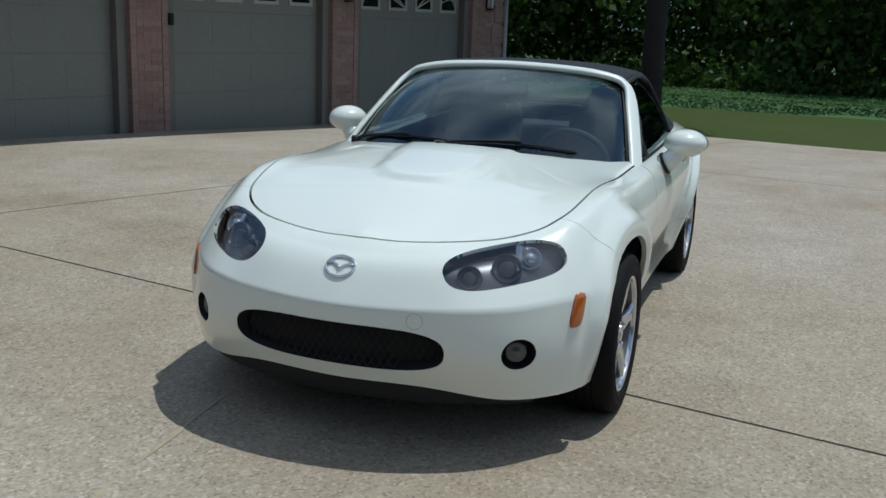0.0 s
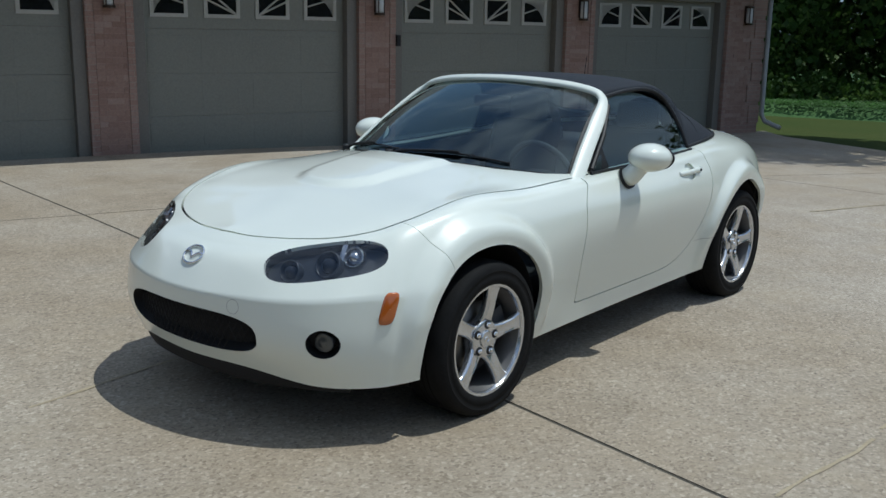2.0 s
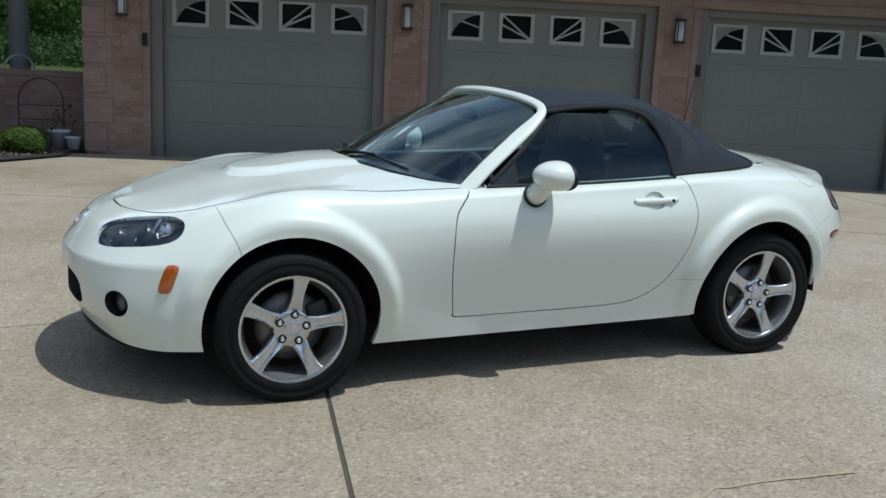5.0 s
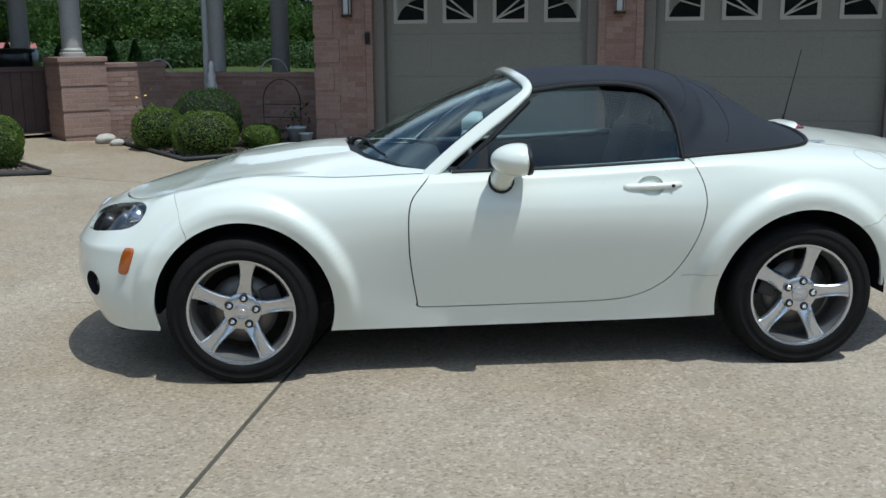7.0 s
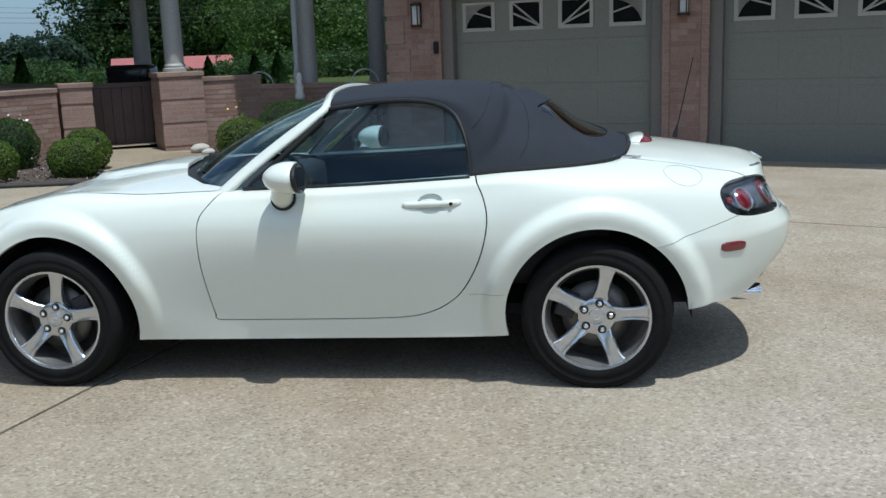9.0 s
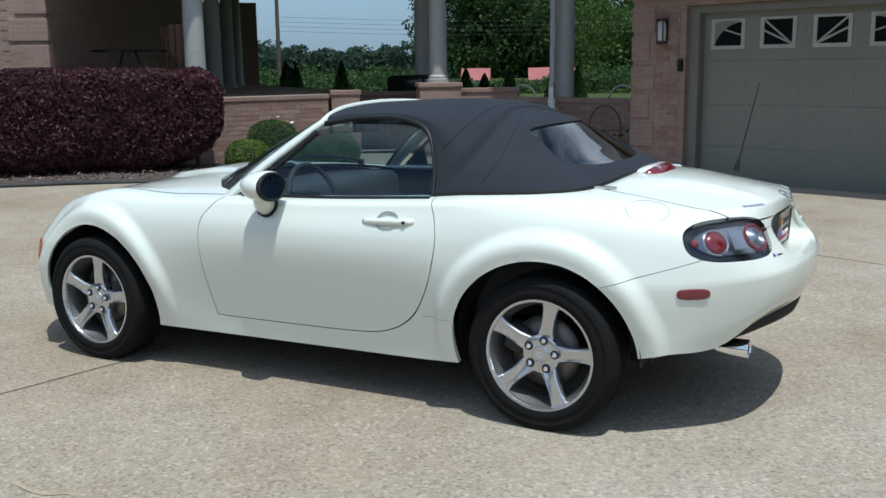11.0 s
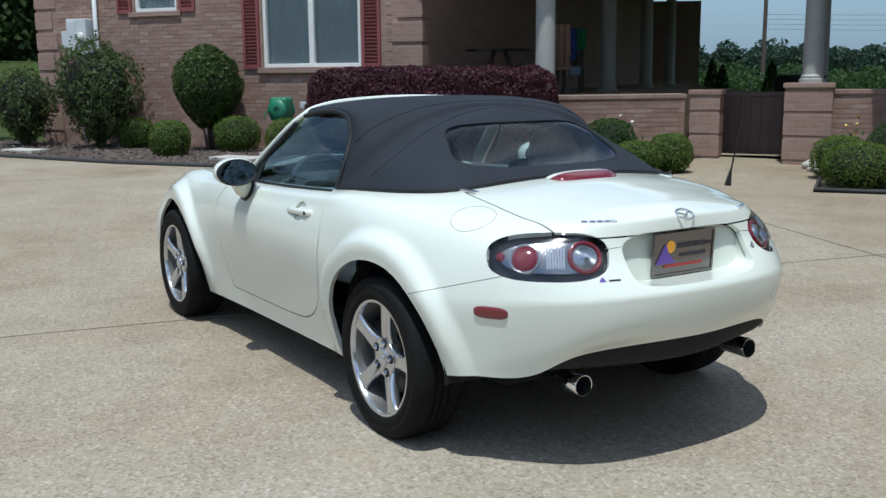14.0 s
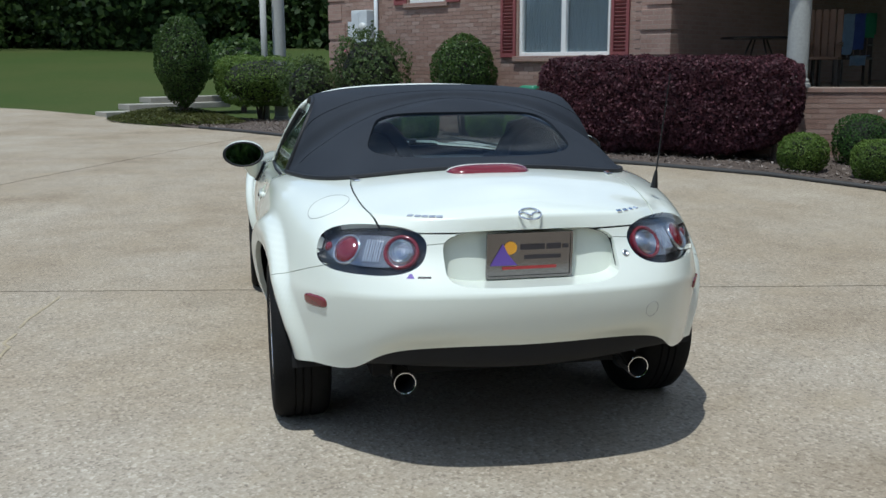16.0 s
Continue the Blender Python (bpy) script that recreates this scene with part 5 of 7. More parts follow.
def leaf_mat(name, c0, c1, rough=.55):
    m = mat(name, c0, rough)
    geo = node(m, "ShaderNodeNewGeometry")
    big = noise_of(m, 1.6, 3, .6)
    c = ramp(m, geo.outputs["Random Per Island"], (0.0, tuple(v * .65 for v in c0)), (.5, c0), (1.0, c1))
    c = mix(m, 1.0, c, ramp(m, big, (.3, (.72, .75, .7)), (.7, (1.15, 1.12, 1.05))), "MULTIPLY")
    link(m, c, bsdf(m).inputs["Base Color"])
    bsdf(m).inputs["Specular IOR Level"].default_value = 0.22
    thin = node(m, "ShaderNodeBsdfTranslucent")
    both = node(m, "ShaderNodeMixShader")
    both.inputs[0].default_value = 0.42
    link(m, c, thin.inputs["Color"])
    link(m, bsdf(m).outputs[0], both.inputs[1])
    link(m, thin.outputs[0], both.inputs[2])
    link(m, both.outputs[0], m.node_tree.nodes["Material Output"].inputs["Surface"])
    return m


GU, GVv = V((-.952, .306, 0)), V((.306, .952, 0))
GM = Matrix(((GU.x, GVv.x, 0, 1.44), (GU.y, GVv.y, 0, -8.65), (0, 0, 1, 0), (0, 0, 0, 1)))
# local x runs along the doors, y out of the wall; the wall's base follows the ground
OPEN = [(.80, 3.72), (4.27, 7.22), (7.78, 10.74), (11.30, 14.26)]
garage = thing("wall_garage", "pink brick garage front with four wide door openings", "wall", GM, kind="structure")


def gpart(name, bm, m, label="", parent=garage):
    return part(name, bm, m, parent, label)


piers = [(0, OPEN[0][0])] + [(OPEN[i][1], OPEN[i + 1][0]) for i in range(3)] + [(OPEN[3][1], 15.2)]
for a0, a1 in piers:
    gpart("pier", boxed(a0, a1, -.45, 0, -.5, 2.12), brick)
gpart("upper_wall", boxed(0, 15.2, -.45, 0, 2.12, 2.77), brick)
gpart("side_wall", boxed(0, .3, -8.0, -.45, -.5, 2.77), brick)
gpart("side_wall", boxed(14.9, 15.2, -8.0, -.45, -.5, 2.77), brick)
gpart("back_wall", boxed(.3, 14.9, -8.3, -8.0, -.5, 2.77), brick)
gpart("garage_floor", boxed(.3, 14.9, -8.0, -.46, -.5, -.12), concrete)
def hip_roof(x0, x1, y0, y1, z0, rise):
    """A hipped roof with a fascia all round, over a rectangle."""
    b = boxed(x0, x1, y0, y1, z0, z0 + .17)
    inset = min(x1 - x0, y1 - y0) / 2
    low = [b.verts.new(c) for c in ((x0, y0, z0 + .174), (x1, y0, z0 + .174), (x1, y1, z0 + .174), (x0, y1, z0 + .174))]
    ym = (y0 + y1) / 2
    r0, r1 = b.verts.new((x0 + inset, ym, z0 + rise)), b.verts.new((x1 - inset, ym, z0 + rise))
    for f in ((low[0], low[1], r1, r0), (low[2], low[3], r0, r1), (low[1], low[2], r1), (low[3], low[0], r0)):
        b.faces.new(f)
    return b


gpart("roof", hip_roof(-.3, 15.7, -8.8, .95, 2.78, 3.4), roof_mat, "dark shingle hip roof")
# brick soldier course over each opening and proud bands on the corner pier
for a0, a1 in OPEN:
    gpart("lintel", boxed(a0 - .12, a1 + .12, -.02, .018, 2.12, 2.24, bevel=.004), brick, "proud brick lintel")
    for xx, sg in ((a0, 1), (a1, -1)):
        gpart("brick_edge", boxed(min(xx, xx - sg * .09), max(xx, xx - sg * .09), -.02, .016, -.4, 2.12, bevel=.004), brick, "proud brick edge")
for k in range(7):
    z0 = -.05 + k * .37
    gpart("quoin", boxed(-.018, .34 if k % 2 else .26, -.30, .018, z0 + .02, z0 + .33, bevel=.008), brick, "proud brick quoin block")
    gpart("quoin", boxed(14.86 if k % 2 else 14.94, 15.218, -.30, .018, z0 + .02, z0 + .33, bevel=.008), brick, "proud brick quoin block")


def garage_door(i, a0, a1):
    d = thing("garage_door", "closed sage-grey sectional garage door with sunburst windows", "door", GM @ Matrix.Translation((a0, 0, 0)), "garage doors")
    w = a1 - a0
    part("jamb", boxed(0, .14, -.30, -.06, -.4, 2.12, bevel=.006), jamb_paint, d, "taupe jamb")
    part("jamb", boxed(w - .14, w, -.30, -.06, -.4, 2.12, bevel=.006), jamb_paint, d, "taupe jamb")
    part("head", boxed(.14, w - .14, -.30, -.06, 2.02, 2.12, bevel=.006), jamb_paint, d, "taupe head")
    zz = [-.40, .38, .90, 1.44, 2.04]
    for k, (z0, z1) in enumerate(zip(zz, zz[1:])):
        sec = part("section", boxed(.14, w - .14, -.24, -.19, z0 + .001, z1 - .001, bevel=.003), door_paint, d, "raised-panel door section")
        for j in range(4):
            x0 = .14 + (w - .28) * (j + .08) / 4
            x1 = .14 + (w - .28) * (j + .92) / 4
            if k < 3:
                zlo = max(z0, -.08)
                part("panel", boxed(x0, x1, -.195, -.1868, zlo + .09, z1 - .08, bevel=.003), door_paint, sec)
            else:
                window_insert(sec, x0 + .05, x1 - .05, 1.575, 1.945, j)


def window_insert(parent, x0, x1, z0, z1, j):
    """A square light: white frame, dark glass and rays of a sunburst."""
    part("window_pane", boxed(x0 + .02, x1 - .02, -.192, -.186, z0 + .02, z1 - .02), dark_glass, parent, "dark glass")
    for bx in ((x0, x1, z0, z0 + .045), (x0, x1, z1 - .03, z1), (x0, x0 + .045, z0 + .045, z1 - .03), (x1 - .045, x1, z0 + .045, z1 - .03)):
        part("window_frame", boxed(bx[0], bx[1], -.188, -.172, bx[2], bx[3]), door_trim, parent, "cream frame")
    cx = {0: x1 + .0, 1: x1, 2: x0, 3: x0}[j]
    inner = j in (1, 2)
    w, h = x1 - x0, z1 - z0
    sgn = -1 if j < 2 else 1
    # the corner outside the fan is white
    b = bmesh.new()
    if inner:
        for ang in (28, 52):
            dx = sgn * w * .95
            t = tube([(cx + sgn * .05, -.178, z0 + .05), (cx + sgn * (w - .045), -.178, min(z1 - .03, z0 + .05 + (w - .09) * math.tan(radians(ang)) * .85))], .013, 5)
            me_ = bpy.data.meshes.new("tmp")
            t.to_mesh(me_)
            b.from_mesh(me_)
            bpy.data.meshes.remove(me_)
            t.free()
    else:
        # quarter arch: white above a sloping curve
        curve = []
        for k in range(9):
            t = k / 8
            curve.append((cx + sgn * (.045 + (w - .09) * t), z0 + .045 + (h - .12) * (1 - t ** 2.2) ** .7 + .03 * (1 - t)))
        vs0 = [b.verts.new((x, -.176, z)) for x, z in curve]
        vs1 = [b.verts.new((x, -.176, z1 - .02)) for x, z in curve]
        for k in range(8):
            b.faces.new((vs0[k], vs0[k + 1], vs1[k + 1], vs1[k]))
        bmesh.ops.solidify(b, geom=b.faces[:], thickness=.01)
        t = tube([(cx + sgn * .05, -.178, z0 + .17), (cx + sgn * (w * .62), -.178, z0 + .24)], .011, 5)
        me_ = bpy.data.meshes.new("tmp")
        t.to_mesh(me_)
        b.from_mesh(me_)
        bpy.data.meshes.remove(me_)
        t.free()
    part("sunburst_bar", b, door_trim, parent, "cream sunburst bars")


for i, (a0, a1) in enumerate(OPEN):
    garage_door(i, a0, a1)


def lantern(a, z):
    l = thing("wall_lantern", "bronze wall lantern with frosted glass on the brick pier", "lamp", GM @ Matrix.Translation((a, 0, z)), "garage wall lanterns")
    part("back_plate", boxed(-.05, .05, 0, .015, -.14, .14, bevel=.004), bronze, l)
    b = lathe([(.0, -.15), (.052, -.15), (.055, -.12), (.055, .10), (.0, .10)], 20, "Z")
    b.transform(Matrix.Translation((0, .075, 0)))
    part("glass", b, lamp_amber_glass, l, "frosted glass", True)
    for zc in (-.165, .115):
        b = lathe([(.0, -.015), (.072, -.015), (.074, .012), (.0, .03)], 20, "Z")
        b.transform(Matrix.Translation((0, .075, zc)))
        part("cap", b, bronze, l, "bronze cap")
    for k in range(4):
        a_ = math.pi / 4 + k * math.pi / 2
        part("bar", boxed(-.006, .006, -.006, .006, -.15, .11, m=Matrix.Translation((.058 * math.cos(a_), .075 + .058 * math.sin(a_), 0))), bronze, l)


for a in (.48, 3.98, 7.50, 11.02, 14.7):
    lantern(a, 1.84)
for a, z in ((.745, 1.39), (7.80, 1.33)):
    s = thing("door_switch", "small black key switch on the door jamb", "switch", GM @ Matrix.Translation((a, .02, z)))
    part("box", boxed(-.028, .028, 0, .05, -.075, .075, bevel=.006), black_plastic, s)
dp = thing("garage_downpipe", "pale grey rain downpipe at the garage corner", "downpipe", GM @ Matrix.Translation((15.27, .03, 0)))
part("pipe", tube([(0, 0, 2.7), (0, 0, .12), (.03, .06, .0), (.1, .35, -.1)], .042, 10), column_paint, dp, "", True)

# ---- house wall ----
HM = Matrix(((.829, -.559, 0, 8.69), (.559, .829, 0, -5.40), (0, 0, 1, 0), (0, 0, 0, 1)))
house = thing("wall_house", "pink brick house wall with quoined corners and stone sill", "wall", HM, kind="structure")
WX0, WX1, WZ0, WZ1 = 1.05, 2.86, 1.46, 3.0


def hpart(name, bm, m, label="", parent=house):
    return part(name, bm, m, parent, label)


hpart("wall_piece", boxed(0, WX0, -.3, 0, -.3, 3.4), brick)
hpart("wall_piece", boxed(WX0, WX1, -.3, 0, -.3, WZ0), brick)
hpart("wall_piece", boxed(WX0, WX1, -.3, 0, WZ1, 3.4), brick)
hpart("wall_piece", boxed(WX1, 4.55, -.3, 0, -.3, 3.4), brick)
hpart("wall_piece", boxed(4.55, 5.45, -.3, 0, -.3, 2.42), brick)
hpart("wall_piece", boxed(4.55, 5.45, -.3, 0, 3.2, 3.4), brick)
hpart("wall_piece", boxed(5.45, 7.7, -.3, 0, -.3, 3.4), brick)
hpart("side_wall", boxed(7.4, 7.7, -9.0, -.3, -.3, 3.4), brick)
hpart("porch_side_wall", boxed(0, .3, -16.0, -.3, -.3, 3.4), brick)
hpart("roof", hip_roof(-.1, 8.0, -9.5, .12, 3.4, 3.2), roof_mat, "dark shingle hip roof")
for k in range(10):
    z0 = .0 + k * .36
    hpart("quoin", boxed(-.02, .50 if k % 2 else .40, -.3, .02, z0 + .02, z0 + .32, bevel=.008), brick, "proud brick quoin block")
    hpart("quoin", boxed(7.22 if k % 2 else 7.32, 7.72, -.3, .02, z0 + .02, z0 + .32, bevel=.008), brick, "proud brick quoin block")
hpart("sill", boxed(WX0 - .08, WX1 + .08, -.1, .06, WZ0 - .09, WZ0, bevel=.006), brick, "brick window sill")
hpart("sill", boxed(4.45, 5.55, -.1, .05, 2.34, 2.42, bevel=.006), brick, "brick window sill")


def house_window(x0, x1, z0, z1, mull):
    w = thing("window_house", "white-framed window with pale sheer curtains", "window", HM @ Matrix.Translation((x0, 0, z0)), kind="structure")
    W, H = x1 - x0, z1 - z0
    for bx in ((0, W, 0, .06), (0, W, H - .06, H), (0, .06, .06, H - .06), (W - .06, W, .06, H - .06)) + (((W / 2 - .045, W / 2 + .045, .06, H - .06),) if mull else ()):
        part("window_frame", boxed(bx[0], bx[1], -.12, -.03, bx[2], bx[3], bevel=.006), white_trim, w, "white frame")
    for k in range(2 if mull else 1):
        a = .06 + k * (W / 2 - .015)
        bq = (W / 2 - .045 if mull and not k else W - .06)
        part("pane", boxed(a, bq, -.085, -.079, .06, H - .06), house_glass, w, "clear pane")
        folds = [(a + (bq - a) * j / 40, -.112 + .008 * math.sin(j * 1.7) + .006 * math.sin(j * .6)) for j in range(41)]
        part("curtain", sheet(np.array([[(x_, y_, z_) for x_, y_ in folds] for z_ in (.06, H - .06)])), curtain_mat, w, "pale sheer curtain", True)
    # no room is built; a black sheet gives its darkness
    part("unlit_room_panel", boxed(-.1, W + .1, -.29, -.27, -.1, H + .1), black_inside, w, "black panel standing in for the unlit room")


house_window(WX0, WX1, WZ0, WZ1, True)
house_window(4.55, 5.45, 2.42, 3.2, False)
for x0 in (WX0 - .36, WX1 + .04, 4.16, 5.49):
    sh = thing("shutter", "dark red louvred shutter beside the window", "shutter", HM @ Matrix.Translation((x0, 0, WZ0 - .02 if x0 < 4 else 2.40)), "shutters")
    H = 1.55 if x0 < 4 else .8
    for bx in ((0, .05, 0, H), (.27, .32, 0, H), (.05, .27, 0, .07), (.05, .27, H - .07, H)):
        part("stile", boxed(bx[0], bx[1], .005, .04, bx[2], bx[3], bevel=.003), shutter_paint, sh)
    n = int((H - .14) / .055)
    for j in range(n):
        part("louvre", boxed(.05, .27, -.004, .004, -.024, .024, m=Matrix.Translation((0, .02, .095 + j * .055)) @ Euler((radians(-35), 0, 0)).to_matrix().to_4x4()), shutter_paint, sh)

# ---- porch: low brick wall, piers, gate, columns, roof ----
WALL_RUNS = []


def wall_run(name, p, q, z0, z1, thick, label, cap=True):
    """A low brick wall from p to q with a row of cap bricks."""
    d = V((q[0] - p[0], q[1] - p[1], 0))
    L = d.length
    m = Matrix.Translation((p[0], p[1], 0)) @ d.to_track_quat("X", "Z").to_matrix().to_4x4()
    w = thing(name, label, "wall", m, kind="structure")
    part("wall_body", boxed(0, L, -thick / 2, thick / 2, z0, z1 - .07), brick, w)
    if cap:
        out_ = V((-d.y, d.x, 0)).dot(V((0 - p[0], 4 - p[1], 0)))
        WALL_RUNS.append((w, L, thick, z1, 1 if out_ > 0 else -1))
        part("cap", boxed(-.02, L + .02, -thick / 2 - .02, thick / 2 + .02, z1 - .07, z1, bevel=.01), brick, w, "brick cap course")
    return w


wall_run("wall_porch", (6.25, -8.42), (7.25, -5.75), -.2, 1.02, .22, "low pink brick porch wall with a cap course")
wall_run("wall_porch", (4.68, -9.58), (3.80, -10.18), -.2, 1.08, .30, "low pink brick porch wall with a cap course")
wall_run("wall_porch", (3.80, -10.18), (1.20, -9.45), -.2, .93, .22, "low pink brick porch wall with a cap course")


wall_run("wall_porch_end", (17.75, -18.8), (16.80, -20.0), -.2, 3.45, .40, "pink brick end wall of the deep porch", cap=False)


def gate_pier(x, y, z1, w):
    p = thing("gate_pier", "square pink brick gate pier with proud bands", "pier", pose(x, y, 0, 0, 0, 34.7), "gate piers", kind="structure")
    part("shaft", boxed(-w / 2, w / 2, -w / 2, w / 2, -.1, z1), brick, p)
    for z0 in (.08, .42, .76):
        part("band", boxed(-w / 2 - .010, w / 2 + .010, -w / 2 - .010, w / 2 + .010, z0 + .02, z0 + .30, bevel=.004), brick, p, "proud brick band")
    part("cap", boxed(-w / 2 - .03, w / 2 + .03, -w / 2 - .03, w / 2 + .03, z1, z1 + .07, bevel=.01), brick, p, "brick cap")


gate_pier(6.10, -8.80, 1.0, .42)
gate_pier(4.83, -9.50, 1.10, .62)
# mottled dark brown, much darker than the brick beside it
gate_brown = mottled("dark_gate_brown", (0.072, 0.0464, 0.042), (0.112, 0.0736, 0.063), 3.0, .7, fine=60, strength=.4)
gate_m = Matrix.Translation((6.55, -9.13, 0)) @ V((-1.85, -1.29, 0)).to_track_quat("X", "Z").to_matrix().to_4x4()
gate = thing("porch_gate", "dark brown boarded gate between the brick piers", "gate", gate_m, kind="structure")
for k in range(15):
    part("board", boxed(.02 + k * .15, .165 + k * .15, -.02, .02, .06, .96, bevel=.004), gate_brown, gate)
part("rail", boxed(0, 2.26, -.045, .045, .96, 1.03, bevel=.008), gate_brown, gate)


def column(x, y, z0, r=.15, h=2.0, label="tall round grey porch column"):
    c = thing("porch_column", label, "column", pose(x, y, z0), "porch columns", kind="structure")
    b = lathe([(r * 1.3, 0), (r * 1.3, .05), (r * 1.12, .06), (r * 1.15, .09), (r, .12), (r * .98, h * .4), (r * .86, h - .12), (r * 1.0, h - .10), (r * 1.0, h - .05), (0, h - .05)], 36, "Z")
    sharp(part("shaft", b, column_paint, c), 30)
    return c


for x, y, z0 in ((6.98, -6.42, 1.02), (4.88, -9.60, 1.17), (3.00, -10.20, .05), (2.19, -11.6, .05), (6.30, -11.63, .05), (10.2, -10.5, .98), (13.0, -14.2, .98), (15.4, -17.4, .98)):
    column(x, y, z0, .14 if z0 > 1 else .148, 3.80 - z0)
dp2 = thing("porch_downpipe", "pale grey downpipe in front of the porch wall", "downpipe", pose(3.09, -9.93, 0))
part("pipe", tube([(0, 0, 3.4), (0, 0, 1.2), (0, .05, 1.1), (0, .05, .1)], .045, 10), column_paint, dp2, "", True)
porch_roof = bmesh.new()
vs = [porch_roof.verts.new((x, y, 3.74)) for x, y in ((8.6, -5.0), (6.6, -5.6), (5.78, -8.12), (4.47, -8.87), (3.5, -9.25), (2.9, -8.9), (1.4, -8.8), (-.9, -16), (12.5, -25), (21, -22), (20, -12))]
f = porch_roof.faces.new(vs)
r = bmesh.ops.extrude_face_region(porch_roof, geom=[f])
bmesh.ops.translate(porch_roof, verts=[v for v in r["geom"] if isinstance(v, bmesh.types.BMVert)], vec=(0, 0, .3))
bmesh.ops.recalc_face_normals(porch_roof, faces=porch_roof.faces)
tagged(part("porch_roof", porch_roof, white_trim), "flat white porch roof on columns", "roof", kind="structure")
pf = bmesh.new()
vs = [pf.verts.new((x, y, .10)) for x, y in ((9.2, -5.6), (7.3, -5.9), (6.1, -8.9), (4.9, -9.8), (3.8, -10.4), (1.0, -9.6), (-.9, -16), (12.5, -22), (18, -14))]
f = pf.faces.new(vs)
dk = bmesh.new()
f = dk.faces.new([dk.verts.new((x, y, .98)) for x, y in ((8.85, -5.55), (7.32, -5.85), (6.32, -8.55), (7.6, -11.6), (19, -21), (20, -14))])
r = bmesh.ops.extrude_face_region(dk, geom=[f])
bmesh.ops.translate(dk, verts=[v for v in r["geom"] if isinstance(v, bmesh.types.BMVert)], vec=(0, 0, -1.1))
bmesh.ops.recalc_face_normals(dk, faces=dk.faces)
tagged(part("porch_deck", dk, concrete), "raised concrete porch deck behind the brick wall", "floor", kind="structure")
tagged(part("porch_floor", pf, concrete), "pale concrete porch floor", "floor", kind="structure")

# ---- planting beds ----
def flat_bed(name, pts, z, m, label, edge=True):
    b = bmesh.new()
    f = b.faces.new([b.verts.new((x, y, gz(x, y) + z)) for x, y in pts])
    bmesh.ops.triangulate(b, faces=[f])
    bmesh.ops.subdivide_edges(b, edges=b.edges[:], cuts=5, use_grid_fill=True)
    for v in b.verts:
        v.co.z += .03 * (noise.noise(v.co * 2.3)) + .02
    ob = part(name, b, m, None, "", True)
    return tagged(ob, label, "planting bed", kind="structure")


BED1 = [(4.12, -5.84), (5.22, -5.09), (6.53, -3.77), (7.52, -2.70), (8.72, -1.90), (9.82, -1.14), (11.02, -.54), (12.56, .22), (13.36, .64), (14.68, 1.46), (15.9, 2.40), (18.2, 1.6), (17.6, .4), (13.0, -2.6), (8.8, -5.4), (7.4, -5.8), (6.3, -8.35), (5.95, -8.25)]
BED2 = [(4.4, -9.35), (2.95, -7.3), (1.7, -8.25), (1.2, -9.4), (3.8, -10.1)]
flat_bed("planting_bed", BED1, .0, mulch_mat, "bark-mulched bed along the house wall")
flat_bed("planting_bed", BED2, .0, mulch_mat, "bark-mulched bed beside the garage")


def edging(pts, label):
    e = part("bed_edging", tube([(x, y, gz(x, y) + .020) for x, y in pts], .030, 8), edging_mat, None, "", True)
    tagged(e, label, "edging", kind="structure")


edging([(5.95, -8.2), (4.10, -5.86), (4.14, -5.78), (5.2, -5.05), (6.5, -3.73), (7.5, -2.66), (8.7, -1.86), (9.8, -1.1), (11.0, -.5), (12.54, .26), (13.34, .68), (14.66, 1.5)], "black plastic edging round the bed")
edging([(4.4, -9.35), (2.95, -7.22), (1.7, -8.2)], "black plastic edging round the bed")

# ---- foliage ----
box_leaf = leaf_mat("boxwood_leaf", (.112, .182, .037), (.180, .255, .066))
dark_leaf = leaf_mat("dark_shrub_leaf", (.045, .108, .026), (.088, .160, .042))
purple_leaf = leaf_mat("purple_hedge_leaf", (.078, .030, .042), (.19, .076, .098))
oak_leaf = leaf_mat("tree_leaf", (.045, .10, .02), (.085, .15, .03))
far_leaf = leaf_mat("far_tree_leaf", (.042, .088, .025), (.078, .130, .038))
# aerial haze over the far tree line, put into a bluer leaf colour
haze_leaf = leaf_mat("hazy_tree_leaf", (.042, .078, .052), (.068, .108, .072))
young_leaf = leaf_mat("sapling_leaf", (.055, .115, .022), (.10, .165, .035))
# darker copy of the far leaf, with the woods' shade put into its colour
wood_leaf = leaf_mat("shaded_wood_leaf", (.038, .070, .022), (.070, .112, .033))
shrub_leaf = leaf_mat("green_shrub_leaf", (.055, .105, .026), (.105, .160, .045), .42)
chip_mat = mat("bark_chip", (.2, .16, .14), .9)
link(chip_mat, ramp(chip_mat, node(chip_mat, "ShaderNodeNewGeometry").outputs["Random Per Island"], (0.0, (.045, .032, .025)), (.4, (.105, .079, .064)), (.8, (.175, .142, .120)), (1.0, (.33, .29, .26))), bsdf(chip_mat).inputs["Base Color"])
moss_leaf = leaf_mat("creeper_leaf", (.075, .085, .025), (.115, .12, .04))
rose_leaf = leaf_mat("rose_leaf", (.080, .125, .045), (.15, .195, .080))
# near-black colours of the solid cores: the shade deep inside the foliage
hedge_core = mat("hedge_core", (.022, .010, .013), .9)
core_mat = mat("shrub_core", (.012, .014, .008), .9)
bark = mottled("bark", (.06, .045, .035), (.11, .085, .065), 3.0, .9, fine=30, strength=.8, distance=.02)
# bark taken down to near black: the trunk's shade is in the colour
shaded_bark = mottled("shaded_bark", (0.011, 0.009, 0.0075), (0.0225, 0.018, 0.015), 3.0, .9, fine=30, strength=.8, distance=.02)
rng = np.random.RandomState(7)


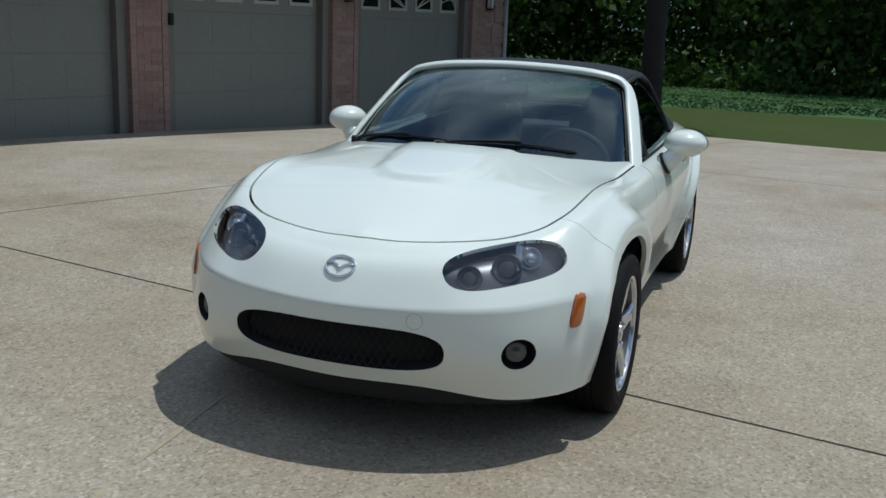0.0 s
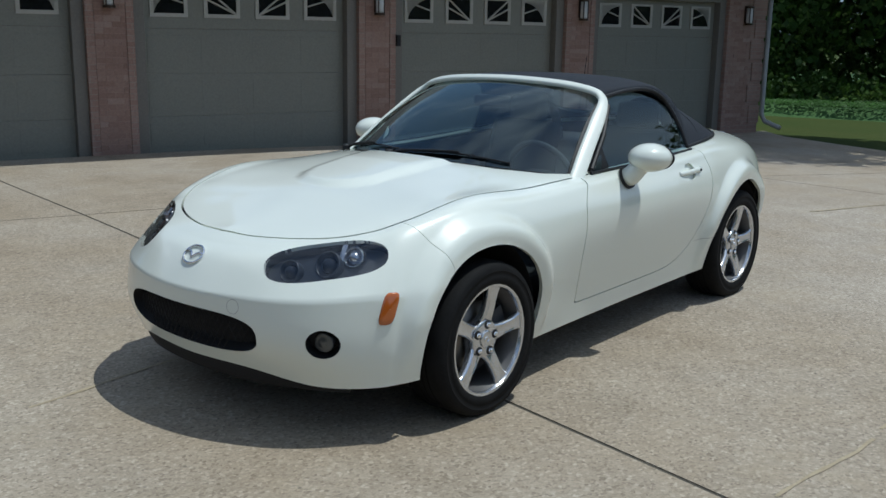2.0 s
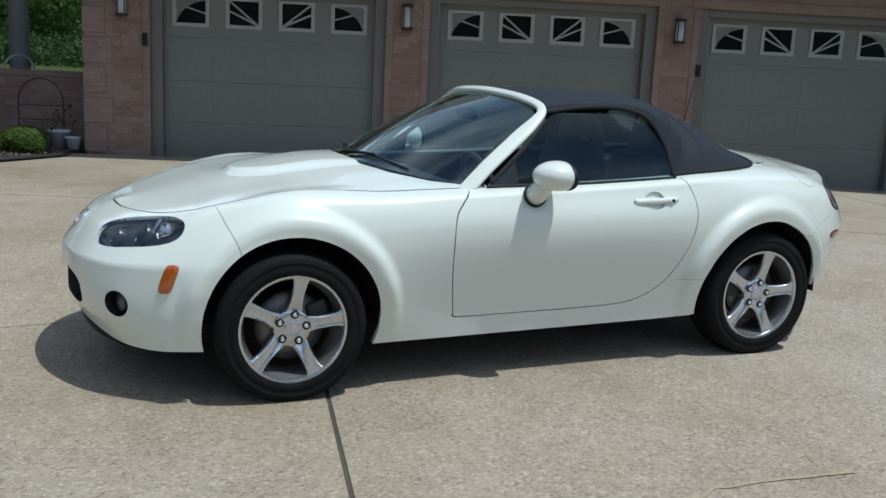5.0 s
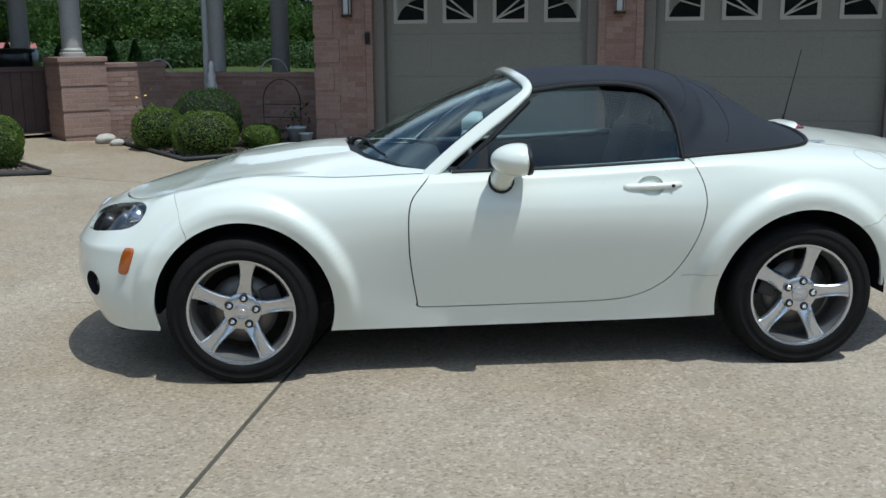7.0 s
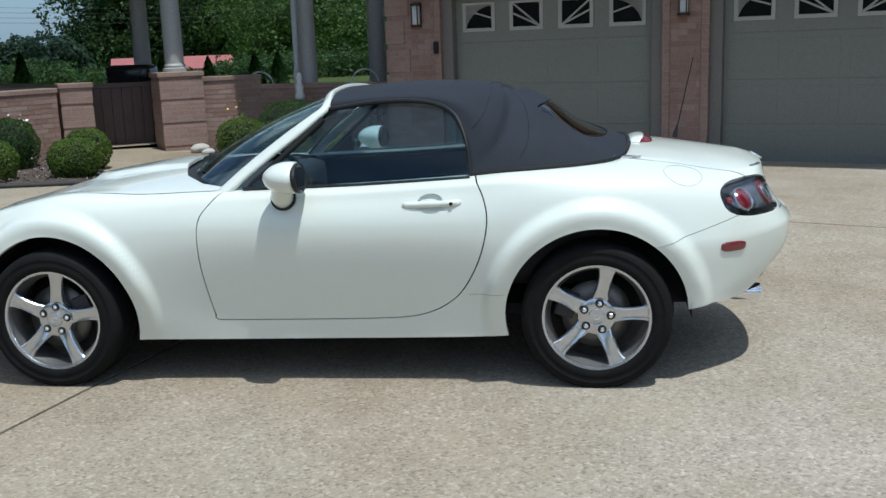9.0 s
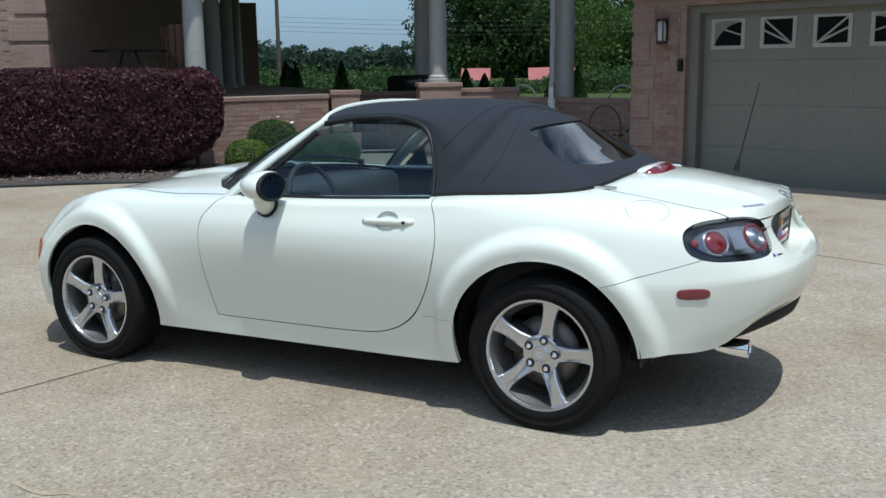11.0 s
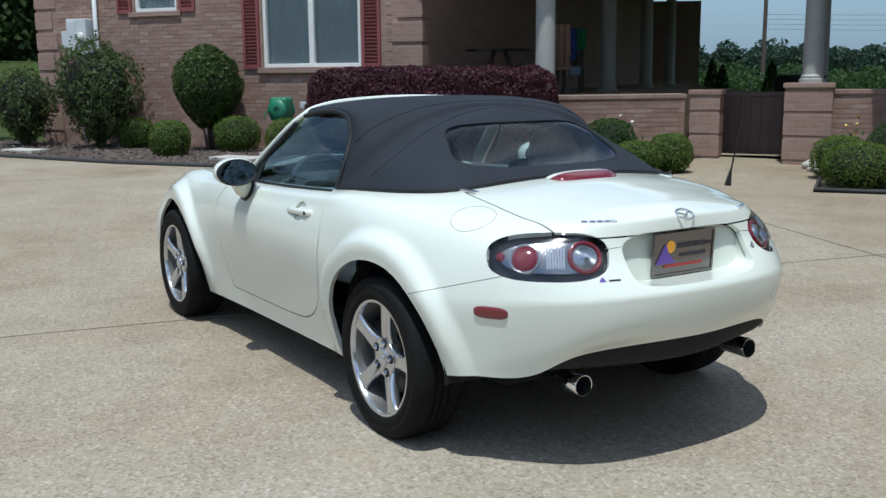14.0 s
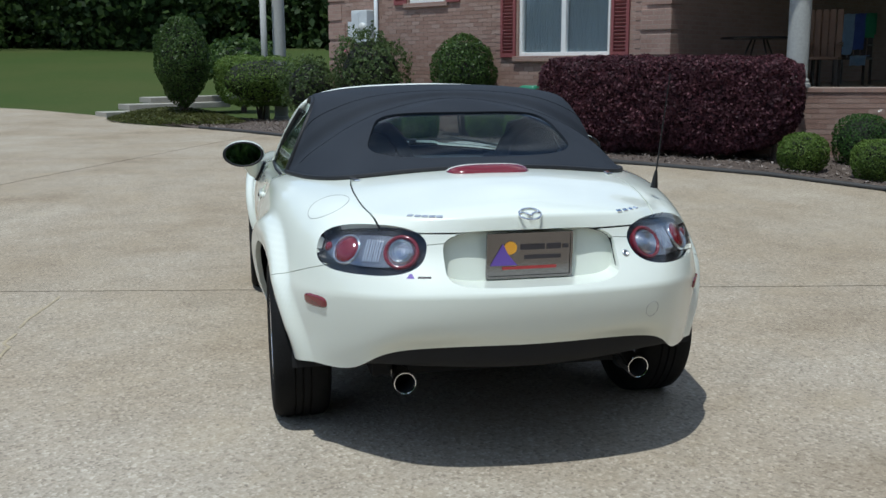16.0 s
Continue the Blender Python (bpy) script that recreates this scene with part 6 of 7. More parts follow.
def leaves_on(points, normals, size, spread=.5, aspect=.55, jitter=.5):
    """A cloud of small folded leaves as vertex and face arrays."""
    n = len(points)
    d = rng.normal(size=(n, 3))
    d /= np.linalg.norm(d, axis=1)[:, None]
    nn = normals + spread * rng.normal(size=(n, 3))
    nn /= np.linalg.norm(nn, axis=1)[:, None]
    u = np.cross(nn, d)
    u /= np.linalg.norm(u, axis=1)[:, None] + 1e-9
    w = np.cross(nn, u)
    s = size * (1 + jitter * (rng.rand(n, 1) - .5) * 2)
    a, b = u * s, w * s * aspect
    v = np.stack([points - a, points - b + nn * s * .12, points + a, points + b + nn * s * .12], 1).reshape(-1, 3)
    f = np.arange(n * 4).reshape(n, 4)
    return v, f


def leaf_mesh(name, v, f, m, parent=None, label="", kind=""):
    me = bpy.data.meshes.new(name)
    me.vertices.add(len(v))
    me.vertices.foreach_set("co", v.ravel())
    me.loops.add(f.size)
    me.loops.foreach_set("vertex_index", f.ravel().astype(np.int32))
    me.polygons.add(len(f))
    me.polygons.foreach_set("loop_start", np.arange(0, f.size, 4, dtype=np.int32))
    me.update(calc_edges=True)
    me.materials.append(m)
    ob = new(name, me)
    ob.parent = parent
    return tagged(ob, label, kind=kind)


def ball_points(c, r, n, flat=.0, bumpy=.08, seed=0.0):
    d = rng.normal(size=(n, 3))
    d /= np.linalg.norm(d, axis=1)[:, None]
    k = np.array([1 + bumpy * noise.noise(V(q) * 2.2 + V((seed, seed * 1.7, 0))) + bumpy * .6 * noise.noise(V(q) * 6 + V((seed, 0, 3))) for q in d])
    k *= 1 - .10 * rng.rand(n) ** 2
    p = d * k[:, None] * np.asarray(r)
    nn = d / np.asarray(r)
    nn /= np.linalg.norm(nn, axis=1)[:, None]
    return p + np.asarray(c), nn


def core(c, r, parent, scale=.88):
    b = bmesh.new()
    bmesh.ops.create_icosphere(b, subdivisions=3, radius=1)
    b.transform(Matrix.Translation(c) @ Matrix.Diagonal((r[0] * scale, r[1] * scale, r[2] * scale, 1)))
    return part("core", b, core_mat, parent, "solid core, dark for the shaded inside")


def bush(x, y, r, m, label, n=8000, leaf=.0125, z=None, name="bush", bumpy=.07, stem=False, zc=None, group="", boxy=2.0, taper=0.0):
    z = gz(x, y) if z is None else z
    t = thing(name, label, "bush", pose(x, y, z), group)
    c = (0, 0, r[2] * .92 if zc is None else zc)
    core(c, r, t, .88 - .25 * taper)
    p, nn = ball_points(c, r, n, bumpy=bumpy, seed=x * 3 + y)
    if boxy > 2:
        q = (p - c) / np.asarray(r)
        q /= np.linalg.norm(q, axis=1)[:, None]
        p = c + (p - c) / ((np.abs(q) ** boxy).sum(1) ** (1 / boxy))[:, None]
    if taper:
        low_ = np.clip((c[2] - p[:, 2:3]) / r[2], 0, 1) ** 1.4
        p = p * (1 - taper * low_ * np.array((1, 1, 0)))
    p, nn = p[p[:, 2] > -.02], nn[p[:, 2] > -.02]
    v, f = leaves_on(p, nn, leaf, .55)
    leaf_mesh("foliage", v, f, m, t)
    part("stem", tube([(0, 0, -.02), (.01, 0, c[2])], .035 if not stem else .05, 8, taper=.02), bark, t)
    if taper:
        for k in range(5):
            a = k * 1.26 + x
            part("stem", tube([(.05 * math.cos(a), .05 * math.sin(a), -.02), (.10 * math.cos(a), .10 * math.sin(a), c[2] * .4), (r[0] * .5 * math.cos(a), r[1] * .5 * math.sin(a), c[2])], .022, 6, taper=.010), bark, t)
    return t


for x, y, r, m, l in ((2.80, -7.82, (.40, .40, .29), box_leaf, "clipped round light green boxwood in mulch"), (3.50, -8.42, (.34, .34, .29), box_leaf, "clipped round light green boxwood in mulch"),
                      (2.95, -8.95, (.46, .40, .40), dark_leaf, "clipped dark green rounded shrub in mulch"), (2.16, -8.32, (.25, .25, .18), box_leaf, "small clipped green boxwood in mulch"),
                      (4.75, -6.12, (.28, .28, .245), box_leaf, "clipped round light green boxwood in mulch"), (5.95, -6.75, (.35, .34, .335), dark_leaf, "clipped dark green rounded shrub in mulch"),
                      (5.50, -5.65, (.275, .275, .24), box_leaf, "clipped round light green boxwood in mulch"), (5.02, -6.98, (.265, .265, .265), box_leaf, "clipped round light green boxwood in mulch"),
                      (10.8, -3.20, (.355, .355, .30), box_leaf, "clipped round light green boxwood in mulch"), (10.6, -2.05, (.30, .30, .29), box_leaf, "clipped round light green boxwood in mulch"),
                      (12.6, -2.10, (.285, .285, .27), box_leaf, "clipped round light green boxwood in mulch"), (9.1, -3.40, (.375, .375, .31), box_leaf, "clipped round light green boxwood in mulch")):
    bush(x, y, r, m, l, boxy=2.5)
bush(11.27, -2.92, (.54, .54, .66), shrub_leaf, "large egg-shaped clipped green shrub against the house wall", 15000, .020, zc=1.03, bumpy=.14, stem=True, taper=.34)
bush(12.97, -1.59, (.74, .66, .82), rose_leaf, "loose rose bush with a few pink flowers", 9000, .028, zc=.97, bumpy=.42, taper=.35)
bush(14.3, -.62, (.56, .52, .60), rose_leaf, "loose green rose bush beside the house", 6000, .026, zc=.74, bumpy=.42, taper=.3)
bush(16.6, 1.85, (.57, .57, .93), shrub_leaf, "tall egg-shaped clipped evergreen", 14000, .024, zc=1.28, bumpy=.12, stem=True, taper=.22)
bush(17.35, .25, (1.15, .92, .52), box_leaf, "flat-topped clipped green shrub on bare stems", 16000, .024, zc=.86, bumpy=.12, stem=True, taper=.14, boxy=5.0)

# loose bark chips over the mulch
for bed_pts, n_chips, lb in ((BED1, 36000, "loose bark chips on the bed along the house"), (BED2, 9500, "loose bark chips on the bed beside the garage")):
    xs_, ys_ = [q[0] for q in bed_pts], [q[1] for q in bed_pts]
    p = np.stack([min(xs_) + (max(xs_) - min(xs_)) * rng.rand(n_chips), min(ys_) + (max(ys_) - min(ys_)) * rng.rand(n_chips), np.zeros(n_chips)], 1)
    p = np.array([(x_, y_, gz(x_, y_) + .035 + .02 * rng.rand()) for x_, y_, _ in p if poly_inside(x_, y_, bed_pts) < -.05])
    v, fc = leaves_on(p, np.tile((0., 0., 1.), (len(p), 1)), .024, .35, .34)
    tagged(leaf_mesh("bark_chips", v, fc, chip_mat), lb, "mulch", kind="stuff")

# long purple hedge
HC, HD = V((7.42, -4.80, 0)), V((.60, .80, 0)).normalized()
hedge = thing("hedge", "long clipped purple-leaved hedge along the house", "hedge", Matrix.Translation((HC.x, HC.y, gz(HC.x, HC.y))) @ Euler((0, 0, math.atan2(HD.y, HD.x))).to_matrix().to_4x4())
n = 80000
half_ = np.array((1.72, .52, .62))
d = (rng.rand(n, 3) * 2 - 1) * half_
pick = rng.choice(3, n, p=(.10, .47, .43))
d[np.arange(n), pick] = np.sign(rng.rand(n) - .5) * half_[pick]
p = d / ((np.abs(d / half_) ** 7).sum(1) ** (1 / 7))[:, None]
nn = np.sign(p) * np.abs(p / half_) ** 6 / half_
nn /= np.linalg.norm(nn, axis=1)[:, None]
wob = np.array([noise.noise(V(q) * 3.1) * .05 + noise.noise(V(q) * 9) * .03 for q in p])
p = p * (1 - .22 * np.clip((-p[:, 2:3] - .05) / .6, 0, 1) ** 1.5 * np.array((1, 1, 0)))
p = p + nn * (wob - .05 * rng.rand(n))[:, None] + np.array((0, 0, .70))
v, f = leaves_on(p, nn, .0225, .6)
leaf_mesh("foliage", v, f, purple_leaf, hedge)
# solid dark body under the leaves, standing in for the hedge's inner shade
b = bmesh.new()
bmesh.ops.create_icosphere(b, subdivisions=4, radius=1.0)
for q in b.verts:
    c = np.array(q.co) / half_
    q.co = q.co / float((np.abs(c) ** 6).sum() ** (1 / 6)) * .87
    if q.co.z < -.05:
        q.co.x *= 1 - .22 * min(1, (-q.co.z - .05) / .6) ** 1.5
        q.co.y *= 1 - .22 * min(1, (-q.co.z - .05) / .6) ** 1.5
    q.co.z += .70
part("core", b, hedge_core, hedge, "solid core, dark for the shaded inside", True)
for q in range(7):
    part("stem", tube([(-1.4 + q * .46, 0, -.05), (-1.4 + q * .46, .03, .3)], .03, 6), bark, hedge)

# ---- trees ----
def tree(x, y, h, crown_r, m, label, n=4000, leaf=.16, trunk=.16, name="tree", low=.3, z=None):
    z = gz(x, y) - .05 if z is None else z
    t = thing(name, label, "tree", pose(x, y, z), "")
    pts = [(0, 0, -.1), (.03 * h * .1, 0, h * .25), (-.02 * h * .1, .02, h * .5), (0, 0, h * .8)]
    part("trunk", tube(pts, trunk, 10, taper=trunk * .3), shaded_bark, t, "", True)
    P, N = [], []
    k = 14
    lb = bmesh.new()
    for i in range(k):
        a = rng.rand() * 2 * math.pi
        zz = h * (low + (1 - low) * (i + .5) / k)
        rr = crown_r * (.75 * math.sin(math.pi * min(1, .18 + .82 * (1 - (i + .5) / k)))) * (.6 + .4 * rng.rand())
        c = (rr * math.cos(a), rr * math.sin(a), zz)
        s = crown_r * (.38 + .25 * rng.rand())
        p, nn = ball_points(c, (s, s, s * .75), n // k, bumpy=.35, seed=i * 1.3 + x)
        P.append(p)
        N.append(nn)
        limb = tube([(0, 0, zz * .7), (c[0] * .5, c[1] * .5, zz * .88), c], trunk * .3, 5, taper=trunk * .08)
        me_ = bpy.data.meshes.new("tmp")
        limb.to_mesh(me_)
        lb.from_mesh(me_)
        bpy.data.meshes.remove(me_)
        limb.free()
    part("branching", lb, bark, t)
    v, f = leaves_on(np.concatenate(P), np.concatenate(N), leaf, .8, .6)
    leaf_mesh("crown", v, f, m, t)
    return t


def woods(name, specs, m, label, leaf=.45, per=420):
    """A far belt of trees as one piece."""
    P, N = [], []
    for x, y, z0, h, r in specs:
        z0 = lawn_z(x, y) - .4
        h += climb(x) * (1 - smooth01((y + 26) / 16))
        for i in range(6):
            a, q = rng.rand() * 6.28, rng.rand()
            c = (x + r * .55 * math.cos(a), y + r * .55 * math.sin(a), z0 + h * (.06 + .84 * (i + .5) / 6))
            s = r * (.55 + .3 * rng.rand()) * (1 - .35 * i / 6)
            p, nn = ball_points(c, (s, s, s * .9), per // 6, bumpy=.4, seed=x + i)
            P.append(p)
            N.append(nn)
    v, f = leaves_on(np.concatenate(P), np.concatenate(N), leaf, .8, .65)
    ob = leaf_mesh(name, v, f, m)
    return tagged(ob, label, "woods", kind="stuff")


# broad shade tree on the lawn past the garage
shade = tree(-13.1, -1.2, 10.5, 2.5, oak_leaf, "broad shade tree with a dark thick trunk on the lawn", 11000, .12, .22, low=.46, z=lawn_z(-13.1, -1.2))
part("root_flare", lathe([(.34, -.12), (.29, .03), (.25, .14), (.222, .35), (.205, .6), (.192, 1.4), (.182, 3.0), (.14, 4.2)], 20, "Z"), shaded_bark, shade, "flared dark trunk base", True)
tree(38.1, -108.9, 8.0, 4.4, young_leaf, "round light green tree far behind the porch", 9000, .19, .25, low=.06, z=-.3)
# far woods beyond the bean field, behind the house and all round
def belt(a0, a1, n, r0, dr, h0, dh, w0, label, leaf, per, m=far_leaf):
    spec = []
    for i in range(n):
        a = radians(a0 + (a1 - a0) * i / (n - 1))
        r = r0 + dr * rng.rand()
        spec.append((r * math.cos(a), r * math.sin(a), -.6, h0 + dh * rng.rand(), w0 * (.8 + .5 * rng.rand())))
    woods("woods", spec, m, label, leaf, per)


belt(156, 228, 80, 28, 12, 9, 6, 2.8, "dense dark green woods beyond the field", .125, 2900, young_leaf)
belt(156, 228, 90, 26, 1.5, .5, .9, 1.1, "green undergrowth along the edge of the woods", .075, 700, young_leaf)
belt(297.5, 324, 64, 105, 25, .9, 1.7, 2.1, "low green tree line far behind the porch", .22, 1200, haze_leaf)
belt(266, 290, 48, 46, 14, .8, .8, 1.5, "row of low green bushes beyond the porch", .09, 1000)
belt(290, 299, 16, 46, 12, .30, .25, 1.2, "low green bushes beyond the porch", .09, 900)
belt(299, 328, 58, 46, 14, .6, .7, 1.4, "row of low green bushes beyond the porch", .09, 1000)
belt(290.5, 297.4, 15, 118, 14, 9.2, 2.4, 4.4, "tall green trees behind the porch", .19, 5200)
belt(283.8, 290.5, 12, 114, 18, 8.8, 1.6, 4.4, "green trees with ragged tops behind the porch", .19, 4800)
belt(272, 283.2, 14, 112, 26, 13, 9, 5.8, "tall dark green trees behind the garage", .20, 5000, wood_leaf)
belt(268, 288.5, 24, 92, 8, 4.2, 3.4, 3.4, "lighter green saplings in front of the tall trees", .17, 2600, young_leaf)
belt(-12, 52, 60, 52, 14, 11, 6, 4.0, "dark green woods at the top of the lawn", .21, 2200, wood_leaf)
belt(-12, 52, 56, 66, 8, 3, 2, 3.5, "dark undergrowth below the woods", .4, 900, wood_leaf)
belt(52, 156, 66, 44, 18, 4, 4, 3.6, "woods across the driveway behind the camera", .5, 800)
fb = part("bean_field", sheet(np.array([[(x, y, lawn_z(x, y) - .05 + .35 * smooth01((-20.4 - x) / .8) + .1 * noise.noise(V((x, y, 0)) * .6)) for x in np.arange(-50, -19.9, .5)] for y in np.arange(-30, 41, .5)])), field_mat, None, "", True)
tagged(fb, "green bean field beyond the lawn", "field", kind="structure")
p = np.stack([-20.7 - 6 * rng.rand(70000) ** 1.3, -20 + 34 * rng.rand(70000), np.zeros(70000)], 1)
p[:, 2] = [lawn_z(q[0], q[1]) + .29 + .05 * rng.rand() for q in p]
v, fc = leaves_on(p, np.tile((0.3, 0., 1.), (len(p), 1)), .034, .30, .7)
tagged(leaf_mesh("bean_plants", v, fc, leaf_mat("bean_leaf", (.046, .125, .022), (.072, .165, .034))), "leafy green bean plants in the field", "crop", kind="stuff")

# ---- small things by the house ----
metal_grey = mottled("painted_grey_metal", (.52, .55, .57), (.60, .63, .64), 3.0, .5, fine=50, strength=.05)
green_plastic = mottled("green_plastic", (.02, .16, .09), (.03, .20, .11), 4.0, .45, fine=50, strength=.05)
pale_stone = mottled("pale_stone", (.42, .40, .36), (.52, .50, .45), 2.5, .85, fine=40, strength=.3)
step_stone = mottled("grey_step_concrete", (.27, .25, .21), (.34, .32, .27), 2.5, .85, fine=40, strength=.3)
white_ceramic = mottled("white_ceramic", (.6, .58, .55), (.7, .68, .65), 6.0, .4, fine=50, strength=.05)
wood_slat = mottled("brown_wood", (.13, .065, .035), (.19, .10, .055), 3.0, .6, fine=40, strength=.2)
petal_pink = mat("pink_petal", (.55, .16, .20), .6)
petal_white = mat("white_petal", (.75, .74, .70), .6)
petal_yellow = mat("yellow_petal", (.75, .50, .05), .6)
blue_cloth = mottled("blue_cloth", (.06, .10, .30), (.10, .16, .42), 8.0, .9, fine=90)
green_cloth = mottled("green_cloth", (.03, .22, .10), (.05, .30, .14), 8.0, .9, fine=90)
stripe_cloth = mottled("pale_blue_cloth", (.30, .45, .60), (.45, .60, .72), 14.0, .9, fine=90)

meter = thing("meter_box", "grey electric meter box on the brick wall", "meter box", HM @ Matrix.Translation((6.62, .0, 1.72)))
part("box", boxed(-.24, .20, .0, .20, .0, .62, bevel=.015), metal_grey, meter)
part("box_door", boxed(-.02, .18, .20, .215, .04, .58, bevel=.006), metal_grey, meter)
b = lathe([(.0, .05), (.07, .05), (.085, .02), (.09, .0)], 24)
b.transform(Matrix.Translation((-.12, .20, .30)))
part("meter_dial", b, lamp_amber_glass, meter, "round glass dial", True)
part("side_box", boxed(.24, .40, .0, .12, .12, .42, bevel=.01), metal_grey, meter)
part("conduit", tube([(-.34, .05, -1.6), (-.34, .05, 1.5)], .04, 10), metal_grey, meter, "", True)
part("conduit", tube([(.05, .08, 0), (.05, .08, -1.6)], .03, 10), metal_grey, meter, "", True)

reel = thing("hose_reel", "green plastic hose reel box on a post against the house", "hose reel", pose(10.50, -3.85, gz(10.5, -3.8) - .13, 0, 0, 34))
part("cover", boxed(-.16, .16, -.12, .12, .62, 1.0, bevel=.05), green_plastic, reel, "", True)
b = lathe([(.05, -.14), (.17, -.14), (.17, -.12), (.09, -.10), (.09, .10), (.17, .12), (.17, .14), (.05, .14)], 24)
b.transform(Matrix.Translation((0, 0, .80)))
part("drum", b, green_plastic, reel, "", True)
part("post", tube([(0, 0, 0), (0, 0, .65)], .03, 8), metal_grey, reel)
part("handle", tube([(.14, .14, .8), (.22, .16, .74), (.22, .16, .66)], .012, 6), green_plastic, reel)
tap = thing("garden_tap", "grey standpipe tap by the wall", "tap", pose(10.05, -4.05, gz(10, -4)))
part("pipe", tube([(0, 0, 0), (0, 0, .72)], .025, 8), metal_grey, tap)
part("tap_head", boxed(-.05, .05, -.035, .06, .70, .80, bevel=.015), metal_grey, tap)

for x, y, w, d, r in ((9.2, -2.62, .80, .42, 28), (9.75, -3.45, .5, .3, 40), (12.85, -.35, .7, .35, 30)):
    st = part("stepping_stone", boxed(-w / 2, w / 2, -d / 2, d / 2, -.02, .045, bevel=.012, m=pose(x, y, gz(x, y) + .02, 0, 0, r)), pale_stone)
    tagged(st, "flat pale stepping stone in the mulch", "stone", "stepping stones")
for x, y, s_ in ((4.38, -9.05, .14), (4.15, -8.8, .10), (6.2, -7.6, .10)):
    b = bmesh.new()
    bmesh.ops.create_icosphere(b, subdivisions=3, radius=s_)
    for v in b.verts:
        v.co *= 1 + .25 * noise.noise(v.co * 9)
        v.co.z *= .55
    b.transform(pose(x, y, gz(x, y) + s_ * .35))
    tagged(part("rock", b, pale_stone, None, "", True), "pale rounded rock at the bed corner", "rock", "bed rocks")


def flowers(name, x, y, z, n, r, m, label, tall=.25):
    f = thing(name, label, "flowers", pose(x, y, z))
    p = (rng.rand(n, 3) - .5) * np.array((2 * r, 2 * r, tall))
    v, fc = leaves_on(p + np.array((0, 0, tall * .7)), np.tile((0., 0., 1.), (n, 1)), .020, .8, .9)
    leaf_mesh("petals_mass", v, fc, m, f, kind="stuff")
    q = (rng.rand(n * 3, 3) - .5) * np.array((2 * r, 2 * r, tall))
    v, fc = leaves_on(q + np.array((0, 0, tall * .4)), np.tile((0., 0., 1.), (n * 3, 1)), .03, 1.0, .5)
    leaf_mesh("leaf_mass", v, fc, dark_leaf, f, kind="stuff")


flowers("flower_clump", 3.75, -9.05, .15, 16, .18, petal_yellow, "yellow flowers behind the round shrubs", .5)
flowers("flower_clump", 6.0, -7.15, .12, 14, .16, petal_white, "white flowers against the porch wall", .55)
flowers("flower_clump", 12.97, -1.59, .75, 14, .62, petal_pink, "pink roses on the loose bush", 1.2)
flowers("flower_clump", 1.75, -8.85, .15, 20, .2, petal_pink, "red flowers in pots at the garage corner", .4)
# wire plant frame and pots at the garage corner
fr = thing("plant_frame", "arched black wire plant frame beside the garage", "plant stand", pose(1.95, -9.05, 0, 0, 0, -20))
arch = [(-.28 * math.cos(a), 0, .55 + .30 * math.sin(a)) for a in np.linspace(0, math.pi, 16)]
part("arch", tube([(-.28, 0, 0)] + arch + [(.28, 0, 0)], .009, 6), bronze, fr)
for k in range(3):
    part("shelf_wire", tube([(-.28, 0, .15 + k * .18), (.28, 0, .15 + k * .18)], .007, 6), bronze, fr)
for x, y, r_ in ((1.75, -8.85, .13), (2.05, -8.75, .10), (1.6, -8.62, .09)):
    pt = thing("flower_pot", "grey-blue flower pot at the garage corner", "pot", pose(x, y, .0), "corner pots")
    part("pot", lathe([(0, 0), (r_ * .7, 0), (r_, r_ * 1.5), (r_ * 1.08, r_ * 1.52), (r_ * 1.08, r_ * 1.7), (r_ * .92, r_ * 1.7), (r_ * .9, r_ * 1.4), (0, r_ * 1.4)], 24, "Z"), metal_grey, pt, "", True)
# small white ornament by the downpipe
b = lathe([(0, 0), (.07, 0), (.075, .05), (.05, .12), (.06, .2), (.03, .26), (.045, .32), (.03, .38), (0, .40)], 20, "Z")
b.transform(pose(2.98, -9.62, .70))
orn = part("garden_ornament", b, white_ceramic, None, "", True)
tagged(orn, "small white garden ornament on a post by the downpipe", "ornament")
part("ornament_post", tube([(2.98, -9.62, .05), (2.98, -9.62, .70)], .02, 6), bronze, orn)

# porch furniture
def patio_chair(x, y, rz, slat, label):
    c = thing("patio_chair", label, "chair", pose(x, y, .98, 0, 0, rz), "porch chairs")
    part("seat", boxed(-.25, .25, -.25, .25, .40, .44, bevel=.01), slat, c)
    for k in range(5):
        part("back_slat", boxed(-.24 + k * .1, -.24 + k * .1 + .08, .22, .25, .44, 1.12, bevel=.008), slat, c)
    for sx in (-.23, .23):
        for sy in (-.23, .23):
            part("leg", boxed(sx - .02, sx + .02, sy - .02, sy + .02, 0, .40), bronze, c)
        part("armrest", boxed(sx - .03, sx + .03, -.25, .25, .62, .65, bevel=.008), slat, c)
    return c


